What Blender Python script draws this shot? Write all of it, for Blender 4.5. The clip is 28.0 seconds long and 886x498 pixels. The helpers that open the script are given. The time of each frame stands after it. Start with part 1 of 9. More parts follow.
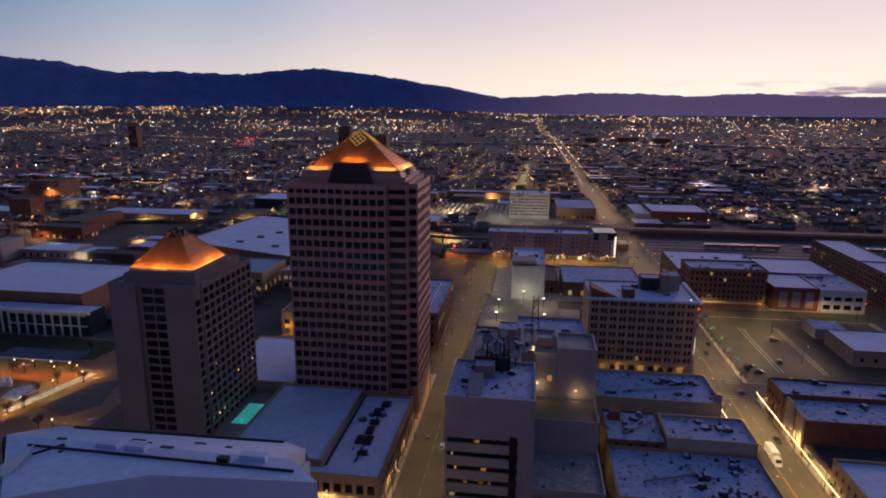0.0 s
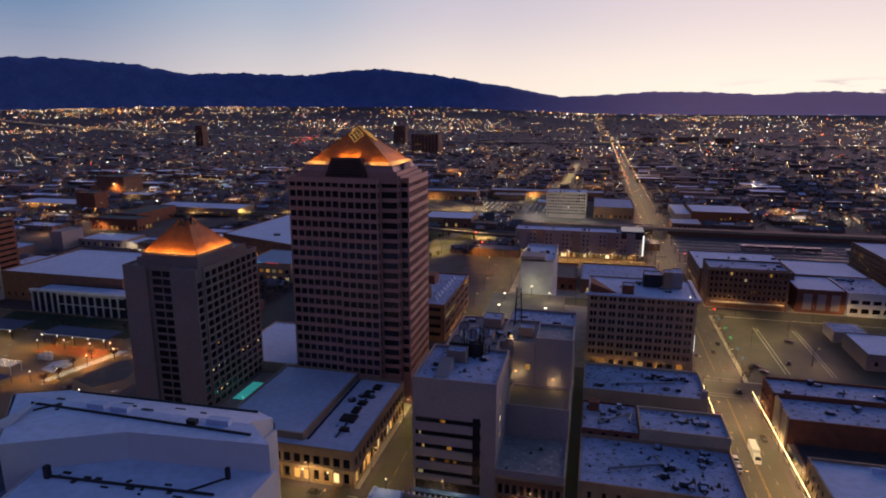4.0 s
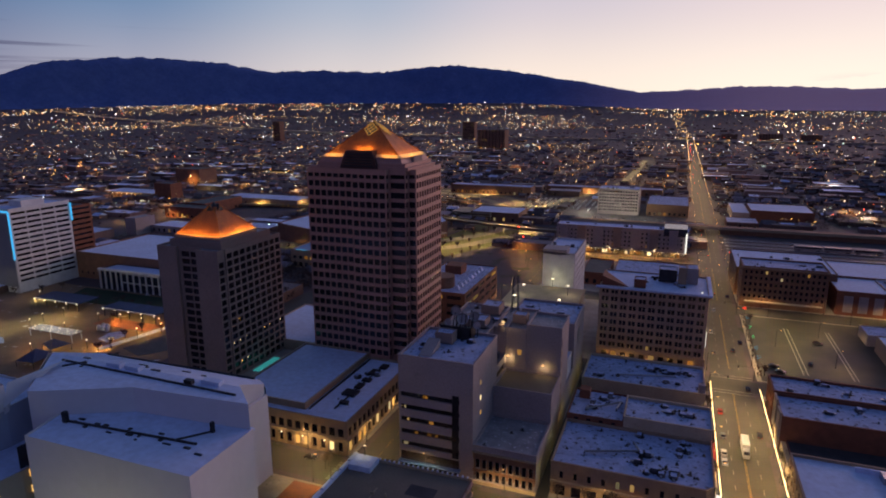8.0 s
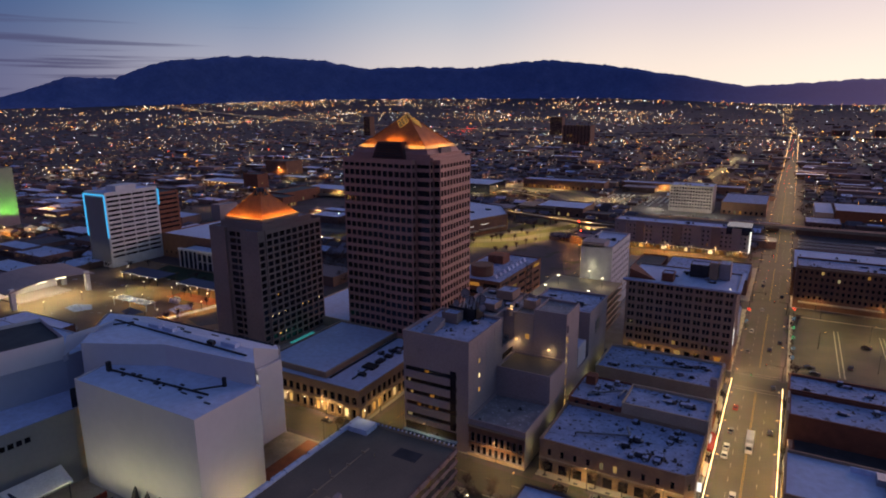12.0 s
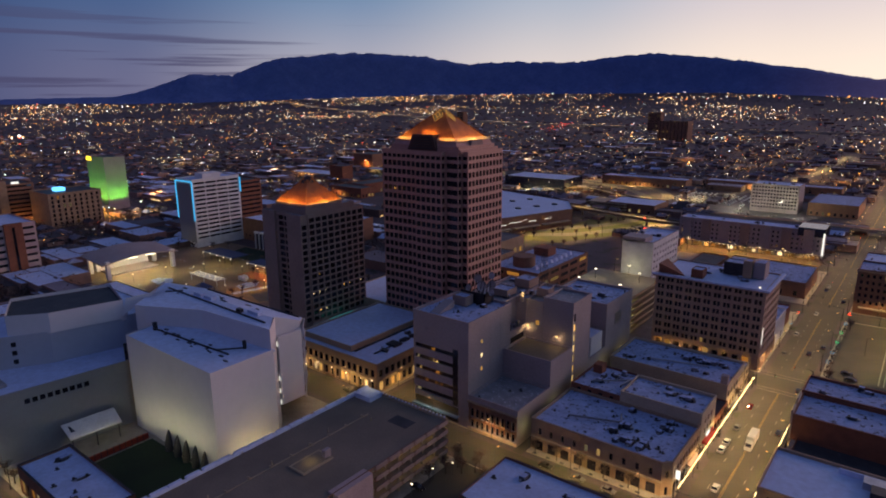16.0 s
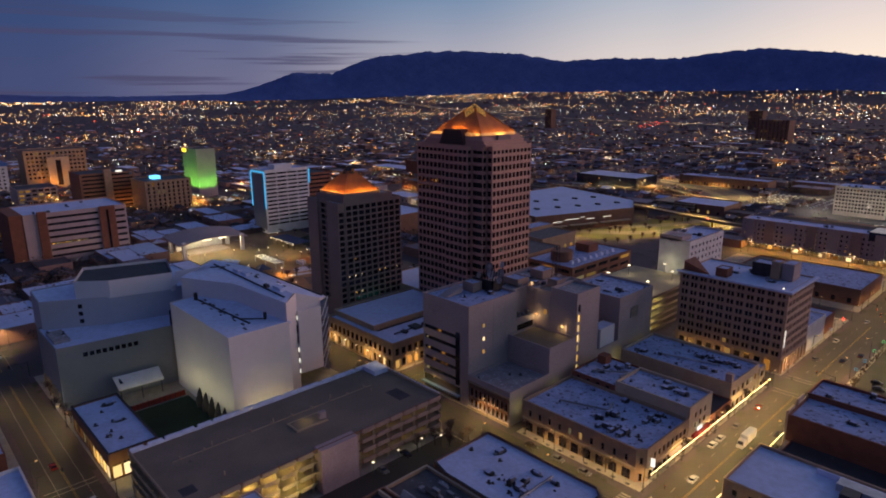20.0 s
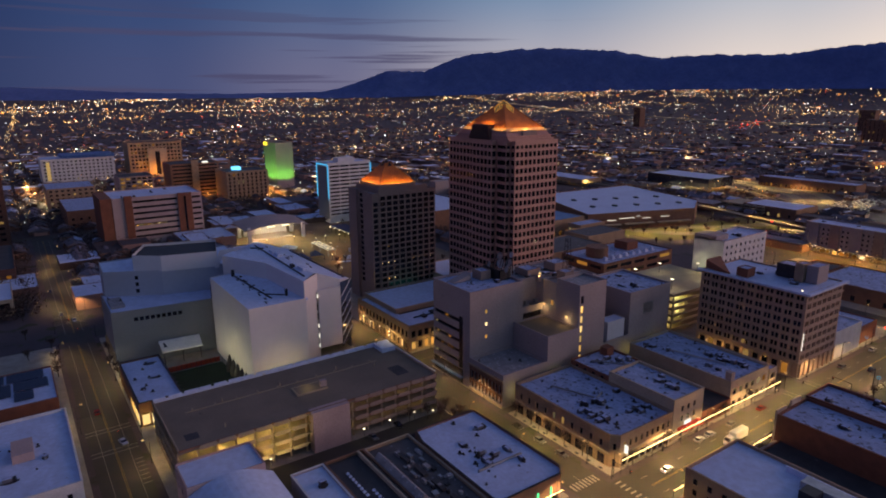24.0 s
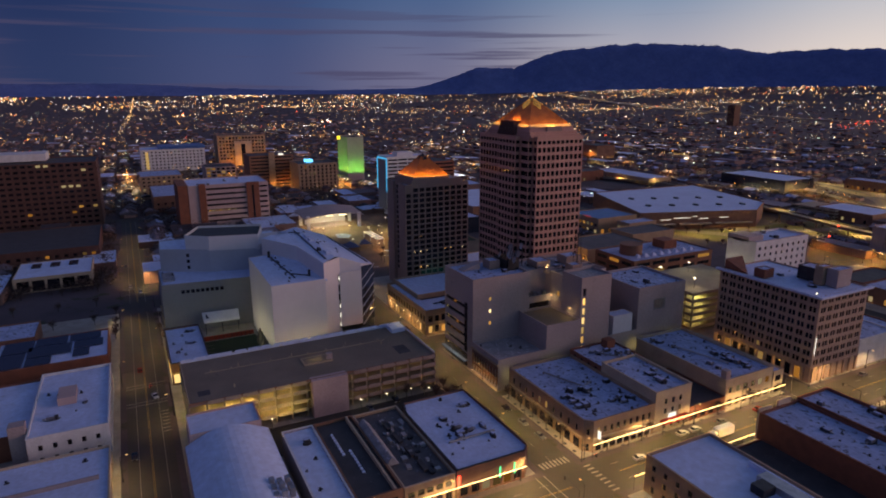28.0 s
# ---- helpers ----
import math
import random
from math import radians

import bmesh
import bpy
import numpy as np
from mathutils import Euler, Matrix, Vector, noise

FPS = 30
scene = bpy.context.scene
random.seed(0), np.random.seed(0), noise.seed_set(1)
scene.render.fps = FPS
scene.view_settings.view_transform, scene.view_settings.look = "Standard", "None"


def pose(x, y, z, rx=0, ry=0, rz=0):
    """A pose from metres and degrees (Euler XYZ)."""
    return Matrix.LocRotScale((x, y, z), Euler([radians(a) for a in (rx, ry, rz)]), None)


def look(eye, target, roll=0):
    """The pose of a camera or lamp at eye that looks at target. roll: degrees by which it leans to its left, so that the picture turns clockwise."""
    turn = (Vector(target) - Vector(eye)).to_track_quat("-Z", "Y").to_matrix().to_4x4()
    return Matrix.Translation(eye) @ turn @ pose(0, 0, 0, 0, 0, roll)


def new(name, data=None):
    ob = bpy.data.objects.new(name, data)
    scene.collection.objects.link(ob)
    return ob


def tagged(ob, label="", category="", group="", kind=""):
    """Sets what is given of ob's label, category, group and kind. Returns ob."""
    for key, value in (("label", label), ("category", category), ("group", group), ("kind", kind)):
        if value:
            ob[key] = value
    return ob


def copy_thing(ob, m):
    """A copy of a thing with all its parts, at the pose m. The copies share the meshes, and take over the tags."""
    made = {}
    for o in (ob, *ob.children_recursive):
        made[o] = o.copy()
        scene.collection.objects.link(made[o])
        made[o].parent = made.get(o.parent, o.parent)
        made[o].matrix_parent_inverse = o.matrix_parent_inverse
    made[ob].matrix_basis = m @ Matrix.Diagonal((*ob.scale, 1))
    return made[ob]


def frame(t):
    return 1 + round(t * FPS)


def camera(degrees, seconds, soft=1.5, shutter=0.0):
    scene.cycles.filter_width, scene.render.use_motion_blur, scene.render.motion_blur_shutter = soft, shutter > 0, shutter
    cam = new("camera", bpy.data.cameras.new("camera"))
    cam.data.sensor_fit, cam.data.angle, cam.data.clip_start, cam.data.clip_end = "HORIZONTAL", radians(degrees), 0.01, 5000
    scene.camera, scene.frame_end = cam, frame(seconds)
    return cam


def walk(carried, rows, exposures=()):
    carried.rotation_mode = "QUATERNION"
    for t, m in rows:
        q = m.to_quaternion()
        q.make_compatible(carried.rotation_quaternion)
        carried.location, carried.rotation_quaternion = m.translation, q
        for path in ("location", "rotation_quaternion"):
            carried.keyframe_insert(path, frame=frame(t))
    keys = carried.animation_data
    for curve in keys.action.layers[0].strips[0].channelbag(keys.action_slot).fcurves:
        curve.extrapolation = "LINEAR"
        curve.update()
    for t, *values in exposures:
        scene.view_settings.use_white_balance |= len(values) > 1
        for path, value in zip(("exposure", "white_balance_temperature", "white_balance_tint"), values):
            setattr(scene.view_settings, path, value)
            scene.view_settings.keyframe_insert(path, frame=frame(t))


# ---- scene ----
cam = camera(70.4, 28.0, 1.9)
METRES, EYE, TILT, LEAN, TURN = 226.0, 117.5, 0.0, 0.0, 8.0
ROWS = [
    (0.0, 0.0, 0.0, 0.0, 0.05, -12.6, -0.24),
    (0.5, 0.015, -0.0057, -0.0002, 0.79, -12.59, -0.23),
    (1.0, 0.0278, -0.0101, -0.0005, 1.44, -12.62, -0.18),
    (1.5, 0.0423, -0.0153, -0.001, 2.12, -12.63, -0.15),
    (2.0, 0.057, -0.0201, -0.0011, 2.75, -12.64, -0.12),
    (2.5, 0.0719, -0.0254, -0.0018, 3.45, -12.63, -0.12),
    (3.0, 0.0855, -0.03, -0.0022, 4.12, -12.63, -0.09),
    (3.5, 0.1007, -0.0351, -0.0026, 4.85, -12.63, -0.07),
    (5.5, 0.1627, -0.0545, -0.0033, 7.8, -12.76, -0.05),
    (6.0, 0.1786, -0.0592, -0.0032, 8.64, -12.82, -0.02),
    (6.5, 0.1948, -0.0636, -0.0032, 9.54, -12.91, 0.02),
    (7.0, 0.2097, -0.0674, -0.0035, 10.41, -12.96, 0.04),
    (7.5, 0.2276, -0.0715, -0.0038, 11.53, -12.98, 0.07),
    (8.0, 0.2427, -0.0748, -0.0044, 12.48, -12.97, 0.08),
    (8.5, 0.2596, -0.0783, -0.0047, 13.54, -12.99, 0.11),
    (9.0, 0.2767, -0.0815, -0.0051, 14.62, -13.01, 0.15),
    (9.5, 0.2941, -0.0849, -0.0055, 15.7, -13.05, 0.16),
    (10.0, 0.3098, -0.0875, -0.0062, 16.69, -13.1, 0.17),
    (10.5, 0.3277, -0.0901, -0.0066, 17.77, -13.16, 0.21),
    (11.0, 0.3455, -0.0925, -0.0071, 18.86, -13.24, 0.24),
    (11.5, 0.3636, -0.0943, -0.0077, 19.96, -13.29, 0.26),
    (12.0, 0.38, -0.0959, -0.0081, 20.98, -13.34, 0.27),
    (12.5, 0.4002, -0.0973, -0.0084, 22.26, -13.39, 0.3),
    (14.5, 0.4749, -0.0974, -0.0093, 26.8, -13.57, 0.38),
    (15.0, 0.4923, -0.097, -0.0093, 27.81, -13.63, 0.37),
    (15.5, 0.5116, -0.0962, -0.0095, 28.95, -13.66, 0.37),
    (16.0, 0.5304, -0.0946, -0.0096, 30.09, -13.7, 0.38),
    (16.5, 0.5494, -0.0928, -0.0101, 31.26, -13.75, 0.4),
    (17.0, 0.5667, -0.0905, -0.0104, 32.27, -13.76, 0.41),
    (17.5, 0.5856, -0.0877, -0.011, 33.35, -13.77, 0.4),
    (18.0, 0.6046, -0.0846, -0.0113, 34.44, -13.77, 0.39),
    (18.5, 0.6234, -0.0814, -0.0118, 35.54, -13.78, 0.38),
    (19.0, 0.6407, -0.0779, -0.0121, 36.56, -13.81, 0.37),
    (19.5, 0.6613, -0.0733, -0.0125, 37.74, -13.84, 0.37),
    (20.0, 0.6782, -0.0694, -0.0126, 38.71, -13.86, 0.35),
    (20.5, 0.6969, -0.0644, -0.0131, 39.8, -13.9, 0.34),
    (21.0, 0.7155, -0.0591, -0.0136, 40.9, -13.94, 0.33),
    (21.5, 0.7341, -0.0535, -0.0141, 41.99, -13.95, 0.32),
    (23.5, 0.8052, -0.0268, -0.016, 46.12, -13.97, 0.28),
    (24.0, 0.8214, -0.0202, -0.0161, 47.08, -14.0, 0.28),
    (24.5, 0.8393, -0.0125, -0.0161, 48.14, -14.03, 0.28),
    (25.0, 0.857, -0.0043, -0.0161, 49.19, -14.05, 0.27),
    (25.5, 0.8747, 0.0042, -0.0161, 50.24, -14.08, 0.26),
    (26.0, 0.8905, 0.0123, -0.0161, 51.2, -14.1, 0.24),
    (26.5, 0.9094, 0.0222, -0.0162, 52.35, -14.13, 0.23),
    (27.0, 0.925, 0.0308, -0.0163, 53.27, -14.14, 0.22),
    (27.5, 0.9419, 0.0403, -0.0163, 54.29, -14.21, 0.21),
    (28.0, 0.9587, 0.0503, -0.0164, 55.33, -14.25, 0.19),
]
walk(cam, [(t, pose(0, 0, EYE, TILT, LEAN, TURN) @ pose(METRES * x, METRES * y, METRES * z, 90 + pitch, roll, yaw)) for t, x, y, z, yaw, pitch, roll in ROWS], [(0.0, 0.27, 6600, 10), (8.0, 0.32, 6750, 10), (17.0, 0.32, 7000, 10), (28.0, 0.34, 7350, 10)])

# ---- world, sun, exposure ----
GLOW = Vector((0.42, 0.9, 0)).normalized()      # bearing of the dawn on the horizon
world = bpy.data.worlds.new("world")
scene.world = world
world.use_nodes = True
wt = world.node_tree
wt.nodes.clear()


def wnode(kind, **kw):
    n = wt.nodes.new(kind)
    for k, v in kw.items():
        n.inputs[int(k[1:])].default_value = v
    return n


def ramp_of(tree, stops, fac):
    r = tree.nodes.new("ShaderNodeValToRGB")
    r.color_ramp.interpolation = "EASE"
    els = r.color_ramp.elements
    while len(els) < len(stops):
        els.new(0.5)
    for e, (p, c) in zip(els, stops):
        e.position, e.color = p, (*c, 1)
    tree.links.new(fac, r.inputs[0])
    return r.outputs[0]


def build_world():
    L = wt.links.new
    tc = wt.nodes.new("ShaderNodeTexCoord")
    nrm = wt.nodes.new("ShaderNodeVectorMath")
    nrm.operation = "NORMALIZE"
    L(tc.outputs["Generated"], nrm.inputs[0])
    sep = wt.nodes.new("ShaderNodeSeparateXYZ")
    L(nrm.outputs[0], sep.inputs[0])
    dot = wt.nodes.new("ShaderNodeVectorMath")
    dot.operation = "DOT_PRODUCT"
    dot.inputs[1].default_value = GLOW
    L(nrm.outputs[0], dot.inputs[0])
    a = wt.nodes.new("ShaderNodeMapRange")
    a.inputs[1].default_value, a.inputs[2].default_value = -1, 1
    L(dot.outputs["Value"], a.inputs[0])
    low = ramp_of(wt, [(0.0, (0.22, 0.13, 0.15)), (0.12, (0.10, 0.07, 0.115)), (0.25, (0.020, 0.034, 0.105)), (0.38, (0.046, 0.062, 0.160)), (0.50, (0.118, 0.122, 0.225)), (0.66, (0.38, 0.36, 0.43)), (0.80, (0.63, 0.56, 0.55)),
                       (0.90, (0.82, 0.70, 0.61)), (1.0, (0.90, 0.79, 0.68))], a.outputs[0])
    high = ramp_of(wt, [(0.0, (0.12, 0.085, 0.16)), (0.12, (0.05, 0.045, 0.125)), (0.25, (0.011, 0.024, 0.090)), (0.38, (0.019, 0.052, 0.160)), (0.50, (0.038, 0.092, 0.225)), (0.66, (0.105, 0.20, 0.36)), (0.80, (0.29, 0.36, 0.49)),
                        (0.90, (0.49, 0.46, 0.55)), (1.0, (0.66, 0.55, 0.59))], a.outputs[0])
    up = wt.nodes.new("ShaderNodeMapRange")
    up.interpolation_type = "SMOOTHERSTEP"
    up.inputs[1].default_value, up.inputs[2].default_value = -0.02, 0.20
    L(sep.outputs[2], up.inputs[0])
    m1 = wt.nodes.new("ShaderNodeMix")
    m1.data_type = "RGBA"
    L(up.outputs[0], m1.inputs[0]), L(low, m1.inputs[6]), L(high, m1.inputs[7])
    # thin streaks of cloud low over the horizon, away from the glow
    mp = wt.nodes.new("ShaderNodeMapping")
    mp.inputs["Scale"].default_value = (1.8, 1.8, 62)
    L(nrm.outputs[0], mp.inputs[0])
    nz = wt.nodes.new("ShaderNodeTexNoise")
    nz.inputs["Scale"].default_value, nz.inputs["Detail"].default_value = 1.3, 4
    L(mp.outputs[0], nz.inputs[0])
    cl = wt.nodes.new("ShaderNodeMapRange")
    cl.interpolation_type = "SMOOTHSTEP"
    cl.inputs[1].default_value, cl.inputs[2].default_value, cl.inputs[4].default_value = 0.53, 0.63, 0.72
    L(nz.outputs[0], cl.inputs[0])
    side = wt.nodes.new("ShaderNodeMapRange")
    side.interpolation_type = "SMOOTHSTEP"
    side.inputs[1].default_value, side.inputs[2].default_value, side.inputs[3].default_value, side.inputs[4].default_value = 0.56, 0.72, 1, 0
    L(a.outputs[0], side.inputs[0])
    thin = wt.nodes.new("ShaderNodeMapRange")
    thin.interpolation_type = "SMOOTHSTEP"
    thin.inputs[1].default_value, thin.inputs[2].default_value, thin.inputs[3].default_value, thin.inputs[4].default_value = 0.06, 0.16, 1, 0
    L(sep.outputs[2], thin.inputs[0])
    k1, k2 = wt.nodes.new("ShaderNodeMath"), wt.nodes.new("ShaderNodeMath")
    k1.operation = k2.operation = "MULTIPLY"
    L(cl.outputs[0], k1.inputs[0]), L(side.outputs[0], k1.inputs[1]), L(k1.outputs[0], k2.inputs[0]), L(thin.outputs[0], k2.inputs[1])
    m2 = wt.nodes.new("ShaderNodeMix")
    m2.data_type = "RGBA"
    m2.inputs[7].default_value = (0.052, 0.050, 0.115, 1)
    L(k2.outputs[0], m2.inputs[0]), L(m1.outputs[2], m2.inputs[6])
    # a few small dark clouds low beside the glow
    mp2 = wt.nodes.new("ShaderNodeMapping")
    mp2.inputs["Scale"].default_value = (14, 14, 75)
    L(nrm.outputs[0], mp2.inputs[0])
    n2 = wt.nodes.new("ShaderNodeTexNoise")
    n2.inputs["Scale"].default_value, n2.inputs["Detail"].default_value = 1.0, 5
    L(mp2.outputs[0], n2.inputs[0])

    def band(src, lo, hi, flip=False):
        r = wt.nodes.new("ShaderNodeMapRange")
        r.interpolation_type = "SMOOTHSTEP"
        r.inputs[1].default_value, r.inputs[2].default_value = lo, hi
        if flip:
            r.inputs[3].default_value, r.inputs[4].default_value = 1, 0
        L(src, r.inputs[0])
        return r.outputs[0]
    parts = [band(n2.outputs[0], 0.50, 0.60), band(a.outputs[0], 0.978, 0.996), band(sep.outputs[2], 0.006, 0.022), band(sep.outputs[2], 0.024, 0.042, True)]
    low_clouds = parts[0]
    for q in parts[1:]:
        m_ = wt.nodes.new("ShaderNodeMath")
        m_.operation = "MULTIPLY"
        L(low_clouds, m_.inputs[0]), L(q, m_.inputs[1])
        low_clouds = m_.outputs[0]
    m3 = wt.nodes.new("ShaderNodeMix")
    m3.data_type = "RGBA"
    m3.inputs[7].default_value = (0.30, 0.21, 0.30, 1)
    L(low_clouds, m3.inputs[0]), L(m2.outputs[2], m3.inputs[6])
    # the dome above, from a physical sky with the sun on the horizon
    sky = wt.nodes.new("ShaderNodeTexSky")
    sky.sky_type, sky.sun_disc = "NISHITA", False
    sky.sun_elevation, sky.sun_rotation = radians(-1.0), math.atan2(GLOW.x, GLOW.y)
    sky.air_density, sky.dust_density, sky.ozone_density = 1.0, 0.6, 3.0
    zen = wt.nodes.new("ShaderNodeMapRange")
    zen.interpolation_type = "SMOOTHERSTEP"
    zen.inputs[1].default_value, zen.inputs[2].default_value = 0.18, 0.75
    L(sep.outputs[2], zen.inputs[0])
    bg1, bg2 = wt.nodes.new("ShaderNodeBackground"), wt.nodes.new("ShaderNodeBackground")
    bg1.inputs[1].default_value, bg2.inputs[1].default_value = SKY_LOW, SKY_DOME
    tint = wt.nodes.new("ShaderNodeMix")
    tint.data_type, tint.blend_type = "RGBA", "MULTIPLY"
    tint.inputs[0].default_value, tint.inputs[7].default_value = 1.0, (1.36, 0.96, 0.87, 1)
    L(sky.outputs[0], tint.inputs[6])
    L(m3.outputs[2], bg1.inputs[0]), L(tint.outputs[2], bg2.inputs[0])
    mix = wt.nodes.new("ShaderNodeMixShader")
    L(zen.outputs[0], mix.inputs[0]), L(bg1.outputs[0], mix.inputs[1]), L(bg2.outputs[0], mix.inputs[2])
    out = wt.nodes.new("ShaderNodeOutputWorld")
    L(mix.outputs[0], out.inputs[0])


SKY_LOW, SKY_DOME = 1.0, 1.0
build_world()
sun = new("sun", bpy.data.lights.new("sun", "SUN"))
sun.data.energy, sun.data.angle, sun.data.color = 1.1, radians(35), (1.0, 0.50, 0.50)
sun.matrix_world = look(Vector((GLOW.x, GLOW.y, 0)) * 100 + Vector((0, 0, 6)), (0, 0, 0))


# ---- materials ----
def material(name, c1, c2=None, rough=0.85, metal=0.0, scale=0.15, fine=2.0, bump=0.15, rand=0.0, stains=None, stain=0.6, emit=None, power=0.0, island=0.0, grain=1.6):
    """A surface of two tones in broad patches with fine grain, and worn or stained places of a third tone."""
    m = bpy.data.materials.new(name)
    m.use_nodes = True
    t = m.node_tree
    L, bs = t.links.new, t.nodes["Principled BSDF"]
    tc = t.nodes.new("ShaderNodeTexCoord")
    c2 = c2 or tuple(v * 0.72 for v in c1)

    def noise_at(s, detail=4):
        n = t.nodes.new("ShaderNodeTexNoise")
        n.inputs["Scale"].default_value, n.inputs["Detail"].default_value = s, detail
        L(tc.outputs["Object"], n.inputs[0])
        return n.outputs[0]

    def mixed(f, a, b):
        x = t.nodes.new("ShaderNodeMix")
        x.data_type = "RGBA"
        for k, v in ((0, f), (6, a), (7, b)):
            if isinstance(v, tuple):
                x.inputs[k].default_value = (*v, 1)
            else:
                L(v, x.inputs[k])
        return x.outputs[2]

    def stepped(f, lo, hi):
        r = t.nodes.new("ShaderNodeMapRange")
        r.inputs[1].default_value, r.inputs[2].default_value = lo, hi
        L(f, r.inputs[0])
        return r.outputs[0]

    col = mixed(stepped(noise_at(scale), 0.35, 0.68), c1, c2)
    g = noise_at(fine, 6)
    col = mixed(stepped(g, 0.3, grain), col, tuple(v * 0.35 for v in c1))
    if stains:
        col = mixed(stepped(noise_at(scale * 2.7, 8), stain, stain + 0.08), col, stains)
    if rand or island:
        if rand:
            src = t.nodes.new("ShaderNodeObjectInfo").outputs["Random"]
        else:
            src = t.nodes.new("ShaderNodeNewGeometry").outputs["Random Per Island"]
        hs = t.nodes.new("ShaderNodeHueSaturation")
        r = t.nodes.new("ShaderNodeMapRange")
        k = rand or island
        r.inputs[3].default_value, r.inputs[4].default_value = 1 - k, 1 + k
        L(src, r.inputs[0]), L(r.outputs[0], hs.inputs["Value"]), L(col, hs.inputs["Color"])
        col = hs.outputs[0]
    L(col, bs.inputs["Base Color"])
    bs.inputs["Roughness"].default_value, bs.inputs["Metallic"].default_value = rough, metal
    if bump:
        b = t.nodes.new("ShaderNodeBump")
        b.inputs["Strength"].default_value, b.inputs["Distance"].default_value = bump, 0.1
        L(g, b.inputs["Height"]), L(b.outputs[0], bs.inputs["Normal"])
    if emit:
        bs.inputs["Emission Color"].default_value, bs.inputs["Emission Strength"].default_value = (*emit, 1), power
    return m


def glow(name, colours, power, sampled=False, per="island", skew=1.0):
    """What gives off light, in colours that change from lamp to lamp."""
    m = bpy.data.materials.new(name)
    m.use_nodes = True
    t = m.node_tree
    t.nodes.clear()
    L = t.links.new
    e, o = t.nodes.new("ShaderNodeEmission"), t.nodes.new("ShaderNodeOutputMaterial")
    L(e.outputs[0], o.inputs[0])
    if len(colours) == 1:
        e.inputs[0].default_value, e.inputs[1].default_value = (*colours[0], 1), power
    else:
        src = t.nodes.new("ShaderNodeNewGeometry").outputs["Random Per Island"] if per == "island" else t.nodes.new("ShaderNodeObjectInfo").outputs["Random"]
        r = t.nodes.new("ShaderNodeValToRGB")
        r.color_ramp.interpolation = "CONSTANT"
        els = r.color_ramp.elements
        while len(els) < len(colours):
            els.new(0.5)
        for i, (el, c) in enumerate(zip(els, colours)):
            el.position, el.color = i / len(colours), (*c, 1)
        mul = t.nodes.new("ShaderNodeMath")
        mul.operation = "MULTIPLY"
        mul.inputs[1].default_value = 41.7
        fr = t.nodes.new("ShaderNodeMath")
        fr.operation = "FRACT"
        pw = t.nodes.new("ShaderNodeMapRange")
        pw.inputs[3].default_value, pw.inputs[4].default_value = power * (0.3 if skew == 1 else 0.12), power * (1.7 if skew == 1 else 2.6)
        L(src, r.inputs[0]), L(src, mul.inputs[0]), L(mul.outputs[0], fr.inputs[0])
        sk = t.nodes.new("ShaderNodeMath")
        sk.operation, sk.inputs[1].default_value = "POWER", skew
        L(fr.outputs[0], sk.inputs[0]), L(sk.outputs[0], pw.inputs[0])
        L(r.outputs[0], e.inputs[0]), L(pw.outputs[0], e.inputs[1])
    m.cycles.emission_sampling = "AUTO" if sampled else "NONE"
    return m


# snow bluer than it is: the sky's blue light is put into its colour
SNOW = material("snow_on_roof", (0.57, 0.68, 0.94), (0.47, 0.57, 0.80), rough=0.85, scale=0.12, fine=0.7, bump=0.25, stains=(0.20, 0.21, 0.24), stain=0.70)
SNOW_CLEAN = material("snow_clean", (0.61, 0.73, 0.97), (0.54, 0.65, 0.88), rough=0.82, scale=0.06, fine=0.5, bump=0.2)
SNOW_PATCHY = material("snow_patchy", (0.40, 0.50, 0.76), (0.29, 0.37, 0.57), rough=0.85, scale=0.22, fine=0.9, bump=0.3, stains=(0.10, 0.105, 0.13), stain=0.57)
GRAVEL = material("roof_gravel", (0.34, 0.34, 0.36), (0.22, 0.22, 0.24), scale=0.3, fine=3.0, bump=0.3, stains=(0.5, 0.52, 0.58), stain=0.6)
TAR = material("roof_tar", (0.060, 0.058, 0.062), (0.035, 0.035, 0.04), rough=0.7, scale=0.2, fine=1.5, bump=0.2, stains=(0.13, 0.13, 0.14), stain=0.66)
ASPHALT = material("asphalt", (0.056, 0.050, 0.043), (0.036, 0.033, 0.030), rough=0.75, scale=0.08, fine=3.0, bump=0.15, stains=(0.025, 0.025, 0.025), stain=0.68)
PAVING = material("pavement_concrete", (0.40, 0.36, 0.31), (0.29, 0.26, 0.22), scale=0.2, fine=2.0, bump=0.15, stains=(0.14, 0.13, 0.12), stain=0.66)
LINE = material("road_paint", (0.36, 0.34, 0.30), (0.20, 0.19, 0.17), scale=1.2, fine=5.0)
YELLOW = material("yellow_road_paint", (0.40, 0.27, 0.07), (0.24, 0.17, 0.06), scale=1.2, fine=5.0)
GRANITE = material("rose_granite", (0.54, 0.285, 0.23), (0.45, 0.235, 0.19), rough=0.55, scale=0.1, fine=1.5, bump=0.05)
TAUPE = material("taupe_precast", (0.345, 0.25, 0.212), (0.29, 0.21, 0.178), rough=0.8, scale=0.08, fine=1.2, bump=0.08)
COPPER = material("copper_roofing", (0.42, 0.135, 0.026), (0.31, 0.095, 0.02), rough=0.55, metal=0.0, scale=0.3, fine=1.2, bump=0.05)
GLASS = material("dark_window_glass", (0.018, 0.016, 0.022), (0.010, 0.010, 0.014), rough=0.12, scale=0.4, fine=1.0, bump=0.0, rand=0.4)
GLASS_BLUE = material("blue_black_glass", (0.03, 0.04, 0.06), (0.02, 0.025, 0.04), rough=0.1, scale=0.3, fine=1.0, bump=0.02)
